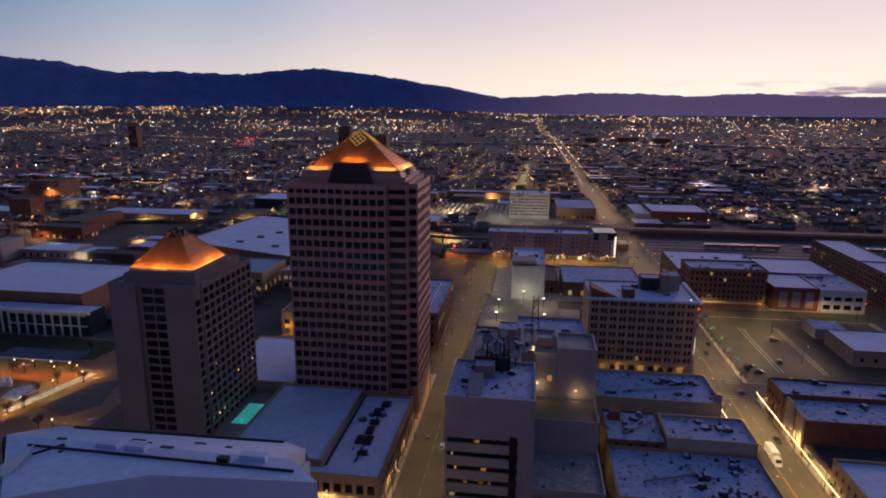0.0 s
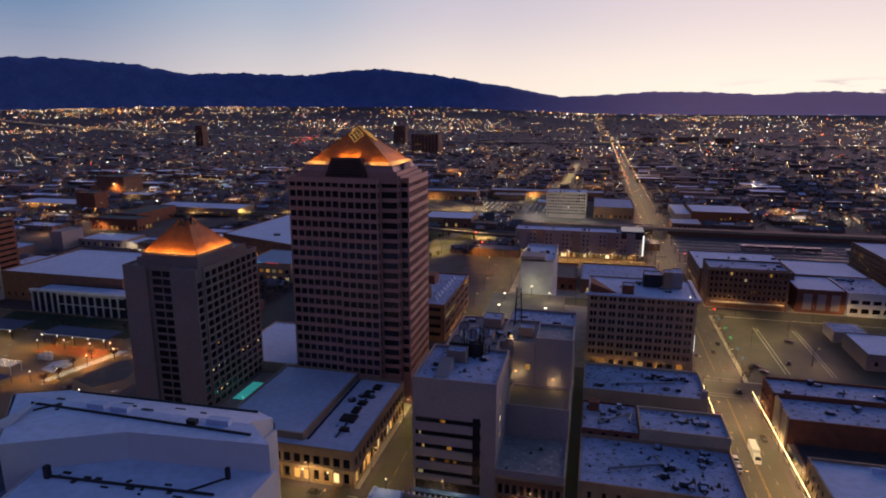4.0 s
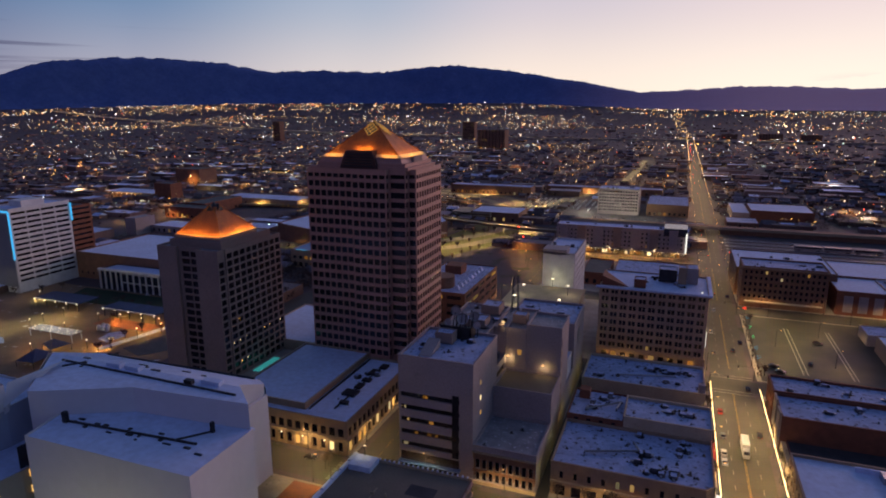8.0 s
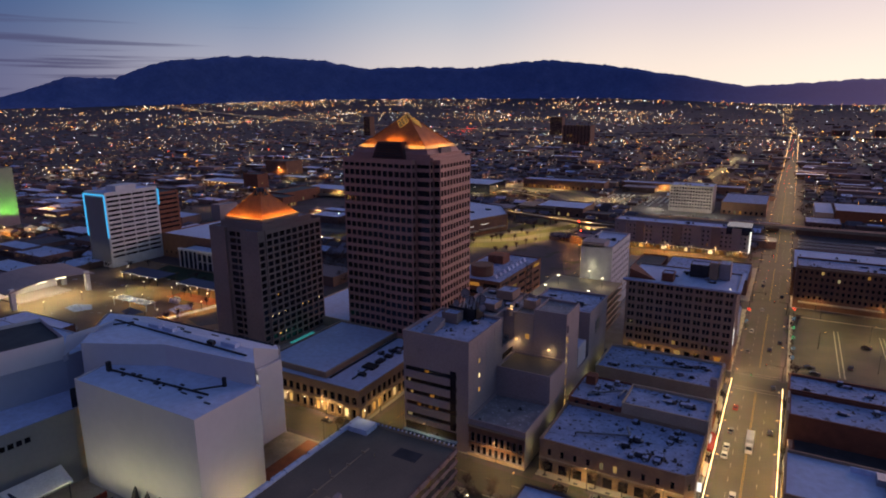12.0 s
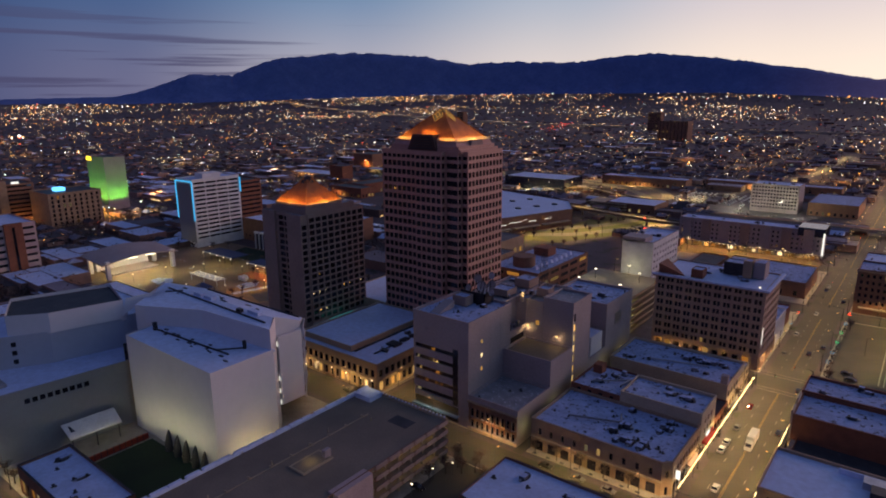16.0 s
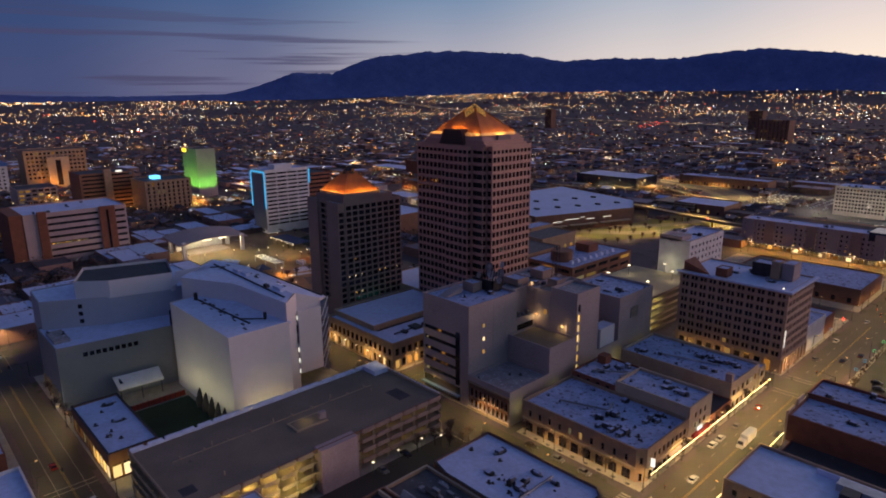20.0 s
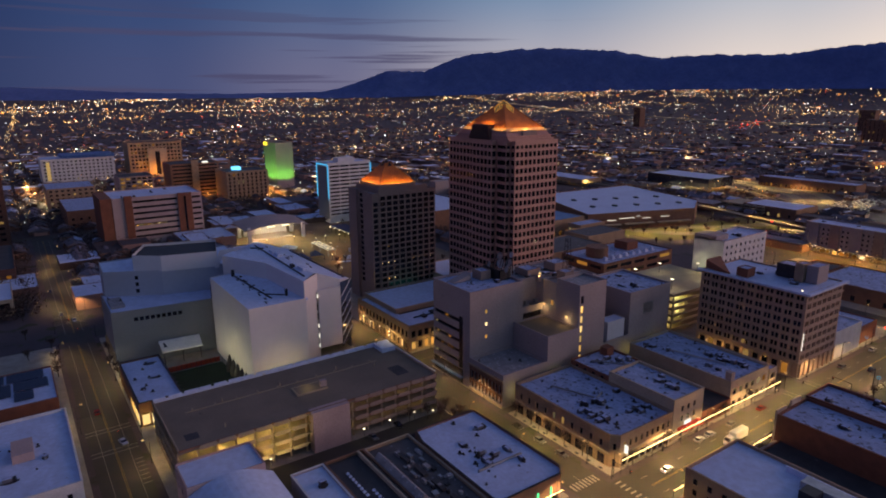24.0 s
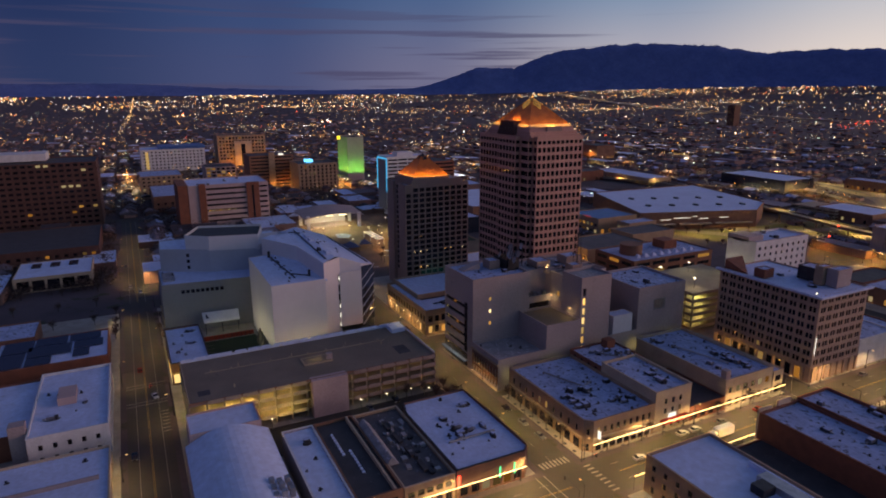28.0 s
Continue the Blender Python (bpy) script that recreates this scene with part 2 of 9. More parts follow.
PALE = material("pale_concrete", (0.39, 0.325, 0.325), (0.335, 0.28, 0.28), rough=0.8, scale=0.08, fine=1.5, bump=0.08, stains=(0.25, 0.22, 0.22), stain=0.66)
WHITE_PANEL = material("white_metal_panel", (0.68, 0.67, 0.70), (0.63, 0.62, 0.65), rough=0.5, scale=0.05, fine=0.5, bump=0.0, grain=6.0)
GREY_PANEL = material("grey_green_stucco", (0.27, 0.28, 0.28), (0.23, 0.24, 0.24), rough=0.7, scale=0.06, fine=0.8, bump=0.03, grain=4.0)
BLUE_PANEL = material("blue_grey_panel", (0.40, 0.43, 0.50), (0.35, 0.38, 0.45), rough=0.55, scale=0.05, fine=0.5, bump=0.0, grain=5.0)
PLAZA = material("plaza_paving", (0.22, 0.145, 0.09), (0.13, 0.09, 0.055), scale=0.06, fine=1.0, bump=0.1, stains=(0.42, 0.42, 0.46), stain=0.64)
STUCCO = material("cream_stucco", (0.52, 0.42, 0.30), (0.44, 0.35, 0.25), scale=0.15, fine=2.5, bump=0.1, stains=(0.33, 0.26, 0.18), stain=0.68)
TANBRICK = material("tan_brick", (0.40, 0.28, 0.18), (0.32, 0.22, 0.14), scale=0.3, fine=4.0, bump=0.15)
TANSTONE = material("tan_stone", (0.42, 0.30, 0.19), (0.34, 0.24, 0.15), scale=0.2, fine=2.5, bump=0.1, stains=(0.26, 0.18, 0.11), stain=0.66)
DARKROOF = material("dark_patched_roofing", (0.115, 0.108, 0.115), (0.075, 0.072, 0.078), rough=0.8, scale=0.25, fine=1.5, bump=0.25, stains=(0.24, 0.25, 0.29), stain=0.63)
REDBRICK = material("red_brick", (0.25, 0.092, 0.052), (0.18, 0.068, 0.04), scale=0.3, fine=4.0, bump=0.15)
DARKBRICK = material("dark_red_brick", (0.115, 0.055, 0.042), (0.085, 0.042, 0.034), scale=0.2, fine=3.0, bump=0.1)
BROWNBRICK = material("brown_brick", (0.25, 0.130, 0.082), (0.19, 0.10, 0.066), scale=0.3, fine=4.0, bump=0.15)
BUFF = material("buff_terracotta", (0.44, 0.31, 0.235), (0.37, 0.26, 0.195), scale=0.12, fine=2.0, bump=0.1)
DECK = material("parking_deck", (0.235, 0.190, 0.140), (0.170, 0.138, 0.105), rough=0.8, scale=0.07, fine=2.0, bump=0.1, stains=(0.04, 0.04, 0.04), stain=0.70)
CONCRETE = material("garage_concrete", (0.42, 0.34, 0.23), (0.33, 0.27, 0.18), scale=0.2, fine=2.0, bump=0.1, stains=(0.2, 0.17, 0.14), stain=0.68)
PINK = material("pink_stucco", (0.50, 0.38, 0.37), (0.44, 0.33, 0.32), scale=0.15, fine=2.0, bump=0.08)
METAL = material("grey_metal", (0.40, 0.41, 0.43), (0.28, 0.29, 0.31), rough=0.45, metal=0.7, scale=0.5, fine=3.0, rand=0.3)
UNIT = material("weathered_unit", (0.17, 0.18, 0.21), (0.10, 0.105, 0.12), rough=0.6, metal=0.3, scale=0.6, fine=3.0, rand=0.6)
DARKMETAL = material("dark_metal", (0.05, 0.05, 0.055), (0.03, 0.03, 0.035), rough=0.5, metal=0.5, scale=0.5, fine=3.0)
WHITE_PAINT = material("white_paint", (0.74, 0.74, 0.74), (0.62, 0.62, 0.62), rough=0.5, scale=0.3, fine=2.0, bump=0.03)
TURF = material("green_turf", (0.020, 0.045, 0.018), (0.015, 0.030, 0.014), rough=0.95, scale=0.1, fine=4.0, bump=0.3)
# ground tone lifted and purpled: haze over the plain put into the colour
EARTH = material("dry_ground", (0.100, 0.076, 0.088), (0.056, 0.046, 0.058), rough=0.95, scale=0.03, fine=0.6, bump=0.2, stains=(0.035, 0.04, 0.02), stain=0.58)
GRASS = material("winter_grass", (0.13, 0.12, 0.035), (0.08, 0.085, 0.025), rough=0.95, scale=0.05, fine=1.0, bump=0.3)
BRICK_PAVING = material("red_brick_paving", (0.30, 0.10, 0.045), (0.22, 0.075, 0.04), scale=0.4, fine=4.0)
BARK = material("bark", (0.06, 0.045, 0.035), (0.04, 0.03, 0.025), scale=2.0, fine=8.0)
# foliage lifted from near black, for the same painted haze
LEAF = material("dark_foliage", (0.078, 0.054, 0.044), (0.088, 0.056, 0.048), rough=0.9, scale=0.05, fine=1.0, bump=0.0, island=0.5)
BLUE_SURFACE = material("blue_cladding_and_lit_roof", (0.06, 0.16, 0.42), (0.05, 0.12, 0.33), rough=0.5, scale=0.2)
SOLAR = material("solar_glass", (0.012, 0.016, 0.045), (0.010, 0.012, 0.03), rough=0.12, scale=0.5, fine=3.0, bump=0.0)
TYRE = material("tyre_rubber", (0.02, 0.02, 0.02), rough=0.9, scale=3.0)
# far walls and roofs lightened, with the haze in their own colours
HOUSE = material("far_houses", (0.28, 0.175, 0.145), (0.16, 0.10, 0.09), scale=0.01, fine=0.3, bump=0.0, island=0.7)
ROOFS = material("far_roofs", (0.185, 0.165, 0.20), (0.09, 0.078, 0.095), scale=0.01, fine=0.2, bump=0.0, island=0.8)


def rock():
    """Rock with morning haze painted in: blue to the north, purple towards the dawn."""
    m = material("hazy_mountain_rock", (0.075, 0.135, 0.36), (0.10, 0.165, 0.42), rough=0.95, scale=0.012, fine=0.05, bump=0.0)
    t = m.node_tree
    L, bs = t.links.new, t.nodes["Principled BSDF"]
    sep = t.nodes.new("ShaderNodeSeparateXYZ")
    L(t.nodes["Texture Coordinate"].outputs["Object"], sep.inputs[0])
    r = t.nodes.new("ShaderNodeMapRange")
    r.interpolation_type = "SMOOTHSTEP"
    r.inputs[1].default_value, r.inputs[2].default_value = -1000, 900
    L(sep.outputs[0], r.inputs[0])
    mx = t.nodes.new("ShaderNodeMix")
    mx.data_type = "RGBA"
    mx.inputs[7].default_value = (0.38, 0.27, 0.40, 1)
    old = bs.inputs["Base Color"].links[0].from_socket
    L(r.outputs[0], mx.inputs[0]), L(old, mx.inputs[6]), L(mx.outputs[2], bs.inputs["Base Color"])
    # haze as a faint purple glow, stronger towards the dawn
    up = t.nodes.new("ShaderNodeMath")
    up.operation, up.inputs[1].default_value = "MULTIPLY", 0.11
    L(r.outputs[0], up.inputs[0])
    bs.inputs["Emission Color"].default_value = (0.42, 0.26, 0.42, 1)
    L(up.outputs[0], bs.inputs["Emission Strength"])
    return m


HAZY_ROCK = rock()
WATER = material("pool_water", (0.02, 0.30, 0.30), (0.02, 0.22, 0.25), rough=0.05, scale=0.4, fine=1.5, bump=0.1, emit=(0.06, 0.55, 0.55), power=0.28)

WARM, AMBER, COOL = (1.0, 0.66, 0.30), (1.0, 0.40, 0.08), (0.85, 0.95, 1.0)
LIT = glow("lit_window", [(1.0, 0.50, 0.12), (1.0, 0.62, 0.22), (1.0, 0.42, 0.08), (0.95, 0.75, 0.42)], 0.17, per="object")
SHOP = glow("lit_shop_front", [(1.0, 0.58, 0.18), (1.0, 0.68, 0.28), (1.0, 0.50, 0.12), (1.0, 0.75, 0.4)], 0.75, per="object")
CITY = glow("city_lights", [(1.0, 0.60, 0.26), (1.0, 0.36, 0.06), (1.0, 0.74, 0.46), (1.0, 0.80, 0.58), (0.86, 0.92, 1.0), (1.0, 0.50, 0.14), (1.0, 0.38, 0.07), (1.0, 0.56, 0.20), (1.0, 0.60, 0.26), (1, 0.88, 0.72), (1.0, 0.45, 0.10),
                            (1.0, 0.70, 0.40), (0.80, 0.90, 1.0), (1.0, 0.64, 0.30), (1.0, 0.34, 0.05), (1.0, 0.74, 0.44), (1.0, 0.10, 0.04), (0.70, 0.95, 0.80)], 2.7, skew=2.4)
CITYWIN = glow("lit_far_fronts", [(1.0, 0.62, 0.26), (1.0, 0.48, 0.14), (0.95, 0.90, 0.70), (1.0, 0.72, 0.40), (0.80, 0.95, 0.90)], 0.8)
ROADLIGHT = glow("road_lights", [(1.0, 0.55, 0.18), (1.0, 0.68, 0.32), (1, 0.80, 0.5), (1.0, 0.48, 0.13)], 1.9)
LAMP = glow("lamp_glow", [(1.0, 0.66, 0.30)], 1.0)
LAMP_WHITE = glow("white_lamp_glow", [(1.0, 0.88, 0.62)], 2.6)
STRING = glow("string_lights", [(1.0, 0.72, 0.32)], 6.0, sampled=True)
RED, GREEN, TEAL = glow("red_light", [(1.0, 0.06, 0.03)], 5.0), glow("green_light", [(0.05, 0.9, 0.35)], 1.4), glow("teal_light", [(0.06, 0.50, 1.0)], 0.8)
SIGN_WHITE, SIGN_YELLOW, SIGN_BLUE = glow("white_sign", [(1, 0.98, 0.92)], 0.95), glow("yellow_sign", [(1.0, 0.75, 0.05)], 2.0), glow("blue_sign", [(0.1, 0.5, 1.0)], 2.2)
# gold ribs of the tip: light falling on them is put in as emission
GOLD_TIP = glow("gold_rib_glow", [(1.0, 0.50, 0.14)], 0.42)


# ---- building blocks ----
class Geo:
    """Gathers corners and faces of one mesh."""

    def __init__(self):
        self.v, self.f = [], []

    def add(self, vs, fs):
        n = len(self.v)
        self.v += vs
        self.f += [tuple(i + n for i in f) for f in fs]
        return self

    def quad(self, *p):
        return self.add(list(p), [tuple(range(len(p)))])

    def box(self, x0, x1, y0, y1, z0, z1):
        v = [(x, y, z) for z in (z0, z1) for x, y in ((x0, y0), (x1, y0), (x1, y1), (x0, y1))]
        return self.add(v, [(3, 2, 1, 0), (4, 5, 6, 7), (0, 1, 5, 4), (1, 2, 6, 5), (2, 3, 7, 6), (3, 0, 4, 7)])

    def prism(self, poly, z0, z1, top=True, bottom=True, taper=None):
        n = len(poly)
        up = taper or poly
        v = [(x, y, z0) for x, y in poly] + [(x, y, z1) for x, y in up]
        f = [(i, (i + 1) % n, n + (i + 1) % n, n + i) for i in range(n)]
        if top:
            f.append(tuple(range(n, 2 * n)))
        if bottom:
            f.append(tuple(reversed(range(n))))
        return self.add(v, f)

    def tube(self, p, q, r0, r1=None, n=8, caps=True):
        p, q = Vector(p), Vector(q)
        r1 = r0 if r1 is None else r1
        d = (q - p).normalized()
        a = d.orthogonal().normalized()
        b = d.cross(a)
        ring = [a * math.cos(2 * math.pi * i / n) + b * math.sin(2 * math.pi * i / n) for i in range(n)]
        v = [tuple(p + w * r0) for w in ring] + [tuple(q + w * r1) for w in ring]
        f = [(i, (i + 1) % n, n + (i + 1) % n, n + i) for i in range(n)]
        if caps:
            f += [tuple(range(n, 2 * n)), tuple(reversed(range(n)))]
        return self.add(v, f)

    def spark(self, x, y, z, s):
        """An eight-faced bead."""
        v = [(x + s, y, z), (x - s, y, z), (x, y + s, z), (x, y - s, z), (x, y, z + s), (x, y, z - s)]
        return self.add(v, [(0, 2, 4), (2, 1, 4), (1, 3, 4), (3, 0, 4), (2, 0, 5), (1, 2, 5), (3, 1, 5), (0, 3, 5)])

    def mesh(self, name):
        m = bpy.data.meshes.new(name)
        m.from_pydata(self.v, [], self.f)
        return m


def thing(name, x, y, z, label, category, group="", kind=""):
    ob = new(name)
    ob.location = (x, y, z)
    ob.empty_display_size = 0.5
    return tagged(ob, label, category, group, kind)


def part(name, geo, mat_, parent, label="", local=False, kind=""):
    """One mesh under a thing or a part. Corners are in the world's metres unless local."""
    me = geo.mesh(name) if isinstance(geo, Geo) else geo
    if not me.materials:
        me.materials.append(mat_)
    ob = new(name, me)
    ob.parent = parent
    if not local:
        base = parent
        off = Vector((0, 0, 0))
        while base:
            off += base.location
            base = base.parent
        ob.location = -off
    return tagged(ob, label, kind=kind)


def solo(name, geo, mat_, label="", category="", group="", kind="structure"):
    me = geo.mesh(name)
    me.materials.append(mat_)
    return tagged(new(name, me), label, category, group, kind)


def offset(poly, d):
    """The outline moved inwards by d."""
    out = []
    n = len(poly)
    for i in range(n):
        p0, p, p1 = Vector(poly[i - 1]), Vector(poly[i]), Vector(poly[(i + 1) % n])
        a, b = (p - p0).normalized(), (p1 - p).normalized()
        na, nb = Vector((-a.y, a.x)), Vector((-b.y, b.x))
        k = 1 + na.dot(nb)
        w = (na + nb) / k if k > 0.05 else na
        out.append(tuple(p + w * d))
    return out


def spread(width, n, w, margin=1.0):
    """n openings of width w, evenly along a wall."""
    step = (width - 2 * margin) / n
    return [(margin + step * (i + 0.5) - w / 2, margin + step * (i + 0.5) + w / 2) for i in range(n)]


def storeys(z0, n, pitch, sill, h):
    return [(z0 + i * pitch + sill, z0 + i * pitch + sill + h) for i in range(n)]


FOOT = []      # outlines of what is built, kept clear of the far town
PANES = {}


def pane_mesh(w, h, mat_):
    key = (round(w, 2), round(h, 2), mat_.name)
    if key not in PANES:
        me = Geo().box(0, w, 0, 0.06, 0, h).mesh("window")
        me.materials.append(mat_)
        PANES[key] = me
    return PANES[key]


def panel(g, p, q, z0, z1, us, zs, depth):
    """A wall from p to q with openings; their reveals go depth inwards."""
    p, q = Vector(p), Vector(q)
    u = (q - p).normalized()
    w = (q - p).length
    inn = Vector((-u.y, u.x)) * depth
    cu = sorted({0.0, w, *[v for o in us for v in o]})
    cz = sorted({z0, z1, *[v for o in zs for v in o]})
    P = lambda a, z, k=0: (p.x + u.x * a + inn.x * k, p.y + u.y * a + inn.y * k, z)
    su, sz = {round(o[0], 4) for o in us}, {round(o[0], 4) for o in zs}
    for j in range(len(cz) - 1):
        a0, a1 = cz[j], cz[j + 1]
        if round(a0, 4) not in sz:
            g.quad(P(0, a0), P(w, a0), P(w, a1), P(0, a1))
            continue
        for i in range(len(cu) - 1):
            b0, b1 = cu[i], cu[i + 1]
            if round(b0, 4) in su:
                g.quad(P(b0, a0), P(b0, a0, 1), P(b0, a1, 1), P(b0, a1))
                g.quad(P(b1, a0, 1), P(b1, a0), P(b1, a1), P(b1, a1, 1))
                g.quad(P(b0, a0), P(b1, a0), P(b1, a0, 1), P(b0, a0, 1))
                g.quad(P(b0, a1, 1), P(b1, a1, 1), P(b1, a1), P(b0, a1))
            else:
                g.quad(P(b0, a0), P(b1, a0), P(b1, a1), P(b0, a1))


def rect(x0, x1, y0, y1):
    return [(x0, y0), (x1, y0), (x1, y1), (x0, y1)]


W, S, E_, N = 0, 1, 2, 3        # sides of a rect(): facing -y, +x, +y, -x


def block(root, poly, z0, z1, wall, roof, sides=None, parapet=0.7, depth=0.3, lit=0.03, rnd=None, glass=None, coping=None, budget=300, roofname="roof", wallname="wall", fancy=False):
    """Walls with openings, a roof behind a parapet, and a window in every opening, under root."""
    rnd = rnd or random.Random(len(bpy.data.objects))
    FOOT.append((min(p[0] for p in poly), max(p[0] for p in poly), min(p[1] for p in poly), max(p[1] for p in poly)))
    sides = sides or {}
    g = Geo()
    rest = {}
    top = z1 + parapet
    n = len(poly)
    for i in range(n):
        p, q = poly[i], poly[(i + 1) % n]
        if i not in sides:
            g.quad((*p, z0), (*q, z0), (*q, top), (*p, top))
            continue
        for us, zs in [sides[i]]:
            panel(g, p, q, z0, top, us, zs, depth)
            u = (Vector(q) - Vector(p)).normalized()
            inn = Vector((-u.y, u.x))
            ang = math.atan2(u.y, u.x)
            for za, zb in zs:
                run = 0
                for ua, ub in us:
                    on = rnd.random() < (lit * 9 if run else lit)
                    run = on and rnd.random() < 0.45
                    mt = LIT if on else (glass or GLASS)
                    x = p[0] + u.x * ua + inn.x * depth * 0.6
                    y = p[1] + u.y * ua + inn.y * depth * 0.6
                    if budget > 0:
                        budget -= 1
                        ob = new("window", pane_mesh(ub - ua, zb - za, mt))
                        ob.parent = root
                        ob.location = Vector((x, y, za)) - root.location
                        ob.rotation_euler = (0, 0, ang)
                    else:
                        r = rest.setdefault(mt.name, (Geo(), mt))[0]
                        x1, y1 = x + u.x * (ub - ua), y + u.y * (ub - ua)
                        r.quad((x, y, za), (x1, y1, za), (x1, y1, zb), (x, y, zb))
    if parapet > 0.05:
        ins = offset(poly, 0.35)
        for i in range(n):
            a, b = ins[i], ins[(i + 1) % n]
            g.quad((*b, z1), (*a, z1), (*a, top), (*b, top))
            p, q = poly[i], poly[(i + 1) % n]
            g.quad((*p, top), (*q, top), (*b, top), (*a, top))
        part(roofname, Geo().prism(ins, z1 - 0.25, z1), roof, root)
        if coping:
            c = Geo()
            o2, i2 = offset(poly, -0.12), offset(poly, 0.45)
            for i in range(n):
                j = (i + 1) % n
                A, B, C, D = o2[i], o2[j], i2[j], i2[i]
                za, zb = top + 0.004, top + 0.18
                c.add([(*A, za), (*B, za), (*C, za), (*D, za), (*A, zb), (*B, zb), (*C, zb), (*D, zb)], [(4, 5, 6, 7), (0, 1, 5, 4), (2, 3, 7, 6), (3, 2, 1, 0)])
            part("coping", c, coping, root)
    else:
        part(roofname, Geo().prism(offset(poly, -0.3), z1, z1 + 0.3), roof, root)
    part(wallname, g, wall, root)
    for gg, mt in rest.values():
        part("glazing", gg, mt, root, kind="stuff")
    return root


def lamp(kind, at, power, colour=(1.0, 0.68, 0.34), radius=0.4, aim=None, angle=100, blend=0.5):
    ob = new("lamp_light", bpy.data.lights.new("lamp_light", kind))
    ob.data.energy, ob.data.color, ob.data.shadow_soft_size = power, colour, radius
    if kind == "SPOT":
        ob.data.spot_size, ob.data.spot_blend = radians(angle), blend
    ob.location = at
    if kind == "AREA":
        ob.data.shape, ob.data.size, ob.data.size_y = "RECTANGLE", angle, radius
    if aim:
        ob.matrix_world = look(at, aim)
    return ob


# ---- ground, roads, distance ----
HUB = Vector((105, 10))


def ground_z(x, y):
    """The plain is level round the centre and climbs slowly towards the foot of the mountains."""
    r = math.hypot(x - HUB.x, y - HUB.y)
    if r < 2100:
        return 0.0
    f = min((r - 2100) / 2500, 1.0)
    b = math.degrees(math.atan2(HUB.x - x, y - HUB.y))
    fan = min(max((b - 1) / 14, 0), 1) * min(max((62 - b) / 24, 0), 1)
    return max(0.0, 116 + r * (-0.0552 + (0.0552 - 0.0066 + 0.0115 * fan * f) * f))


def sector(b, r):
    return HUB.x - math.sin(radians(b)) * r, HUB.y + math.cos(radians(b)) * r


def build_ground():
    g = Geo()
    rings = [40, 120, 300, 700, 1400, 2100] + [2100 + 125 * i for i in range(1, 22)]
    n = 96
    v = [(HUB.x, HUB.y, 0)]
    for r in rings:
        for k in range(n):
            x, y = sector(360 * k / n, r)
            v.append((x, y, ground_z(x, y)))
    f = [(0, 1 + (k + 1) % n, 1 + k) for k in range(n)]
    for j in range(len(rings) - 1):
        for k in range(n):
            a, b = 1 + j * n + k, 1 + j * n + (k + 1) % n
            f.append((a, b, b + n, a + n))
    g.add(v, [tuple(reversed(q)) if i < n else q for i, q in enumerate(f)])
    for i, q in enumerate(g.f):
        if i < n:
            g.f[i] = tuple(reversed(q))
    ob = solo("ground", g, EARTH, "dark dry plain under the city at dawn", "ground")
    ob.data.update()


build_ground()

RIDGE = [(-60, 190), (-28, 198), (-23.7, 200), (-19.8, 209), (-17.8, 221), (-15.1, 223), (-12.2, 205), (-7.6, 226), (-3.4, 231), (-0.6, 215), (2.3, 203), (4.2, 197), (7, 239), (9.3, 279), (10.8, 289),
         (12.4, 318), (16.6, 365), (20.5, 392), (24.1, 367), (26.3, 341), (29.8, 346), (31.5, 350), (34, 348), (35.7, 334), (37.6, 360), (39.4, 390), (44.3, 416), (47.7, 414), (49.9, 393), (51.9, 382), (53.3, 355),
         (54.5, 318), (56.1, 262), (58.3, 265), (59.4, 270), (61, 218), (63.6, 148), (65.1, 124), (72.9, 112), (77.4, 117), (81.8, 129), (85.8, 148), (89.7, 159), (92.9, 158), (115, 140)]


def ridge_height(b):
    for (b0, h0), (b1, h1) in zip(RIDGE, RIDGE[1:]):
        if b0 <= b <= b1:
            return h0 + (h1 - h0) * (b - b0) / (b1 - b0)
    return 150


def build_mountains(name, b0, b1, back, mat_, label):
    rows = [(4480, 0.0), (4520, 0.10), (4560, 0.22), (4600, 0.40), (4640, 0.60), (4680, 0.82), (4720, 1.0), (4760, 0.9), (4800, 0.5)]
    g = Geo()
    bs = [b0 + 0.14 * i for i in range(int((b1 - b0) / 0.14) + 1)]
    for b in bs:
        h = ridge_height(b)
        base = ground_z(*sector(b, 4480)) - 3
        tall = min(1, max(0, (h - 160) / 120))
        for j, (r, k) in enumerate(rows):
            x, y = sector(b + (noise.noise((b * 0.5, r * 0.006, 2)) * 0.5 if 0 < k < 1 else 0), r + back)
            spur = noise.noise((b * 0.30, 1.5 * k, 3)) * 0.08 + noise.noise((b * 0.9, 2.5 * k, 8)) * 0.035
            crest = (noise.noise((b * 1.1, 0, 0)) * 9 + noise.noise((b * 2.9, 0, 5)) * 7 + noise.noise((b * 7.0, 0, 9)) * 4) * (0.4 + 0.6 * tall)
            z = base + (h - base) * max(0, k - (spur if 0.05 < k < 0.99 else 0.0)) + (crest if k == 1 else 0)
            g.v.append((x, y, z))
    m = len(rows)
    for i in range(len(bs) - 1):
        for j in range(m - 1):
            a = i * m + j
            g.f.append((a, a + 1, a + m + 1, a + m))
    ob = solo(name, g, mat_, label, "mountain", kind="structure")
    ob.data.polygons.foreach_set("use_smooth", [True] * len(ob.data.polygons))


build_mountains("mountain_range", -60, 115, 0, HAZY_ROCK, "dark blue mountain range on the horizon at dawn")

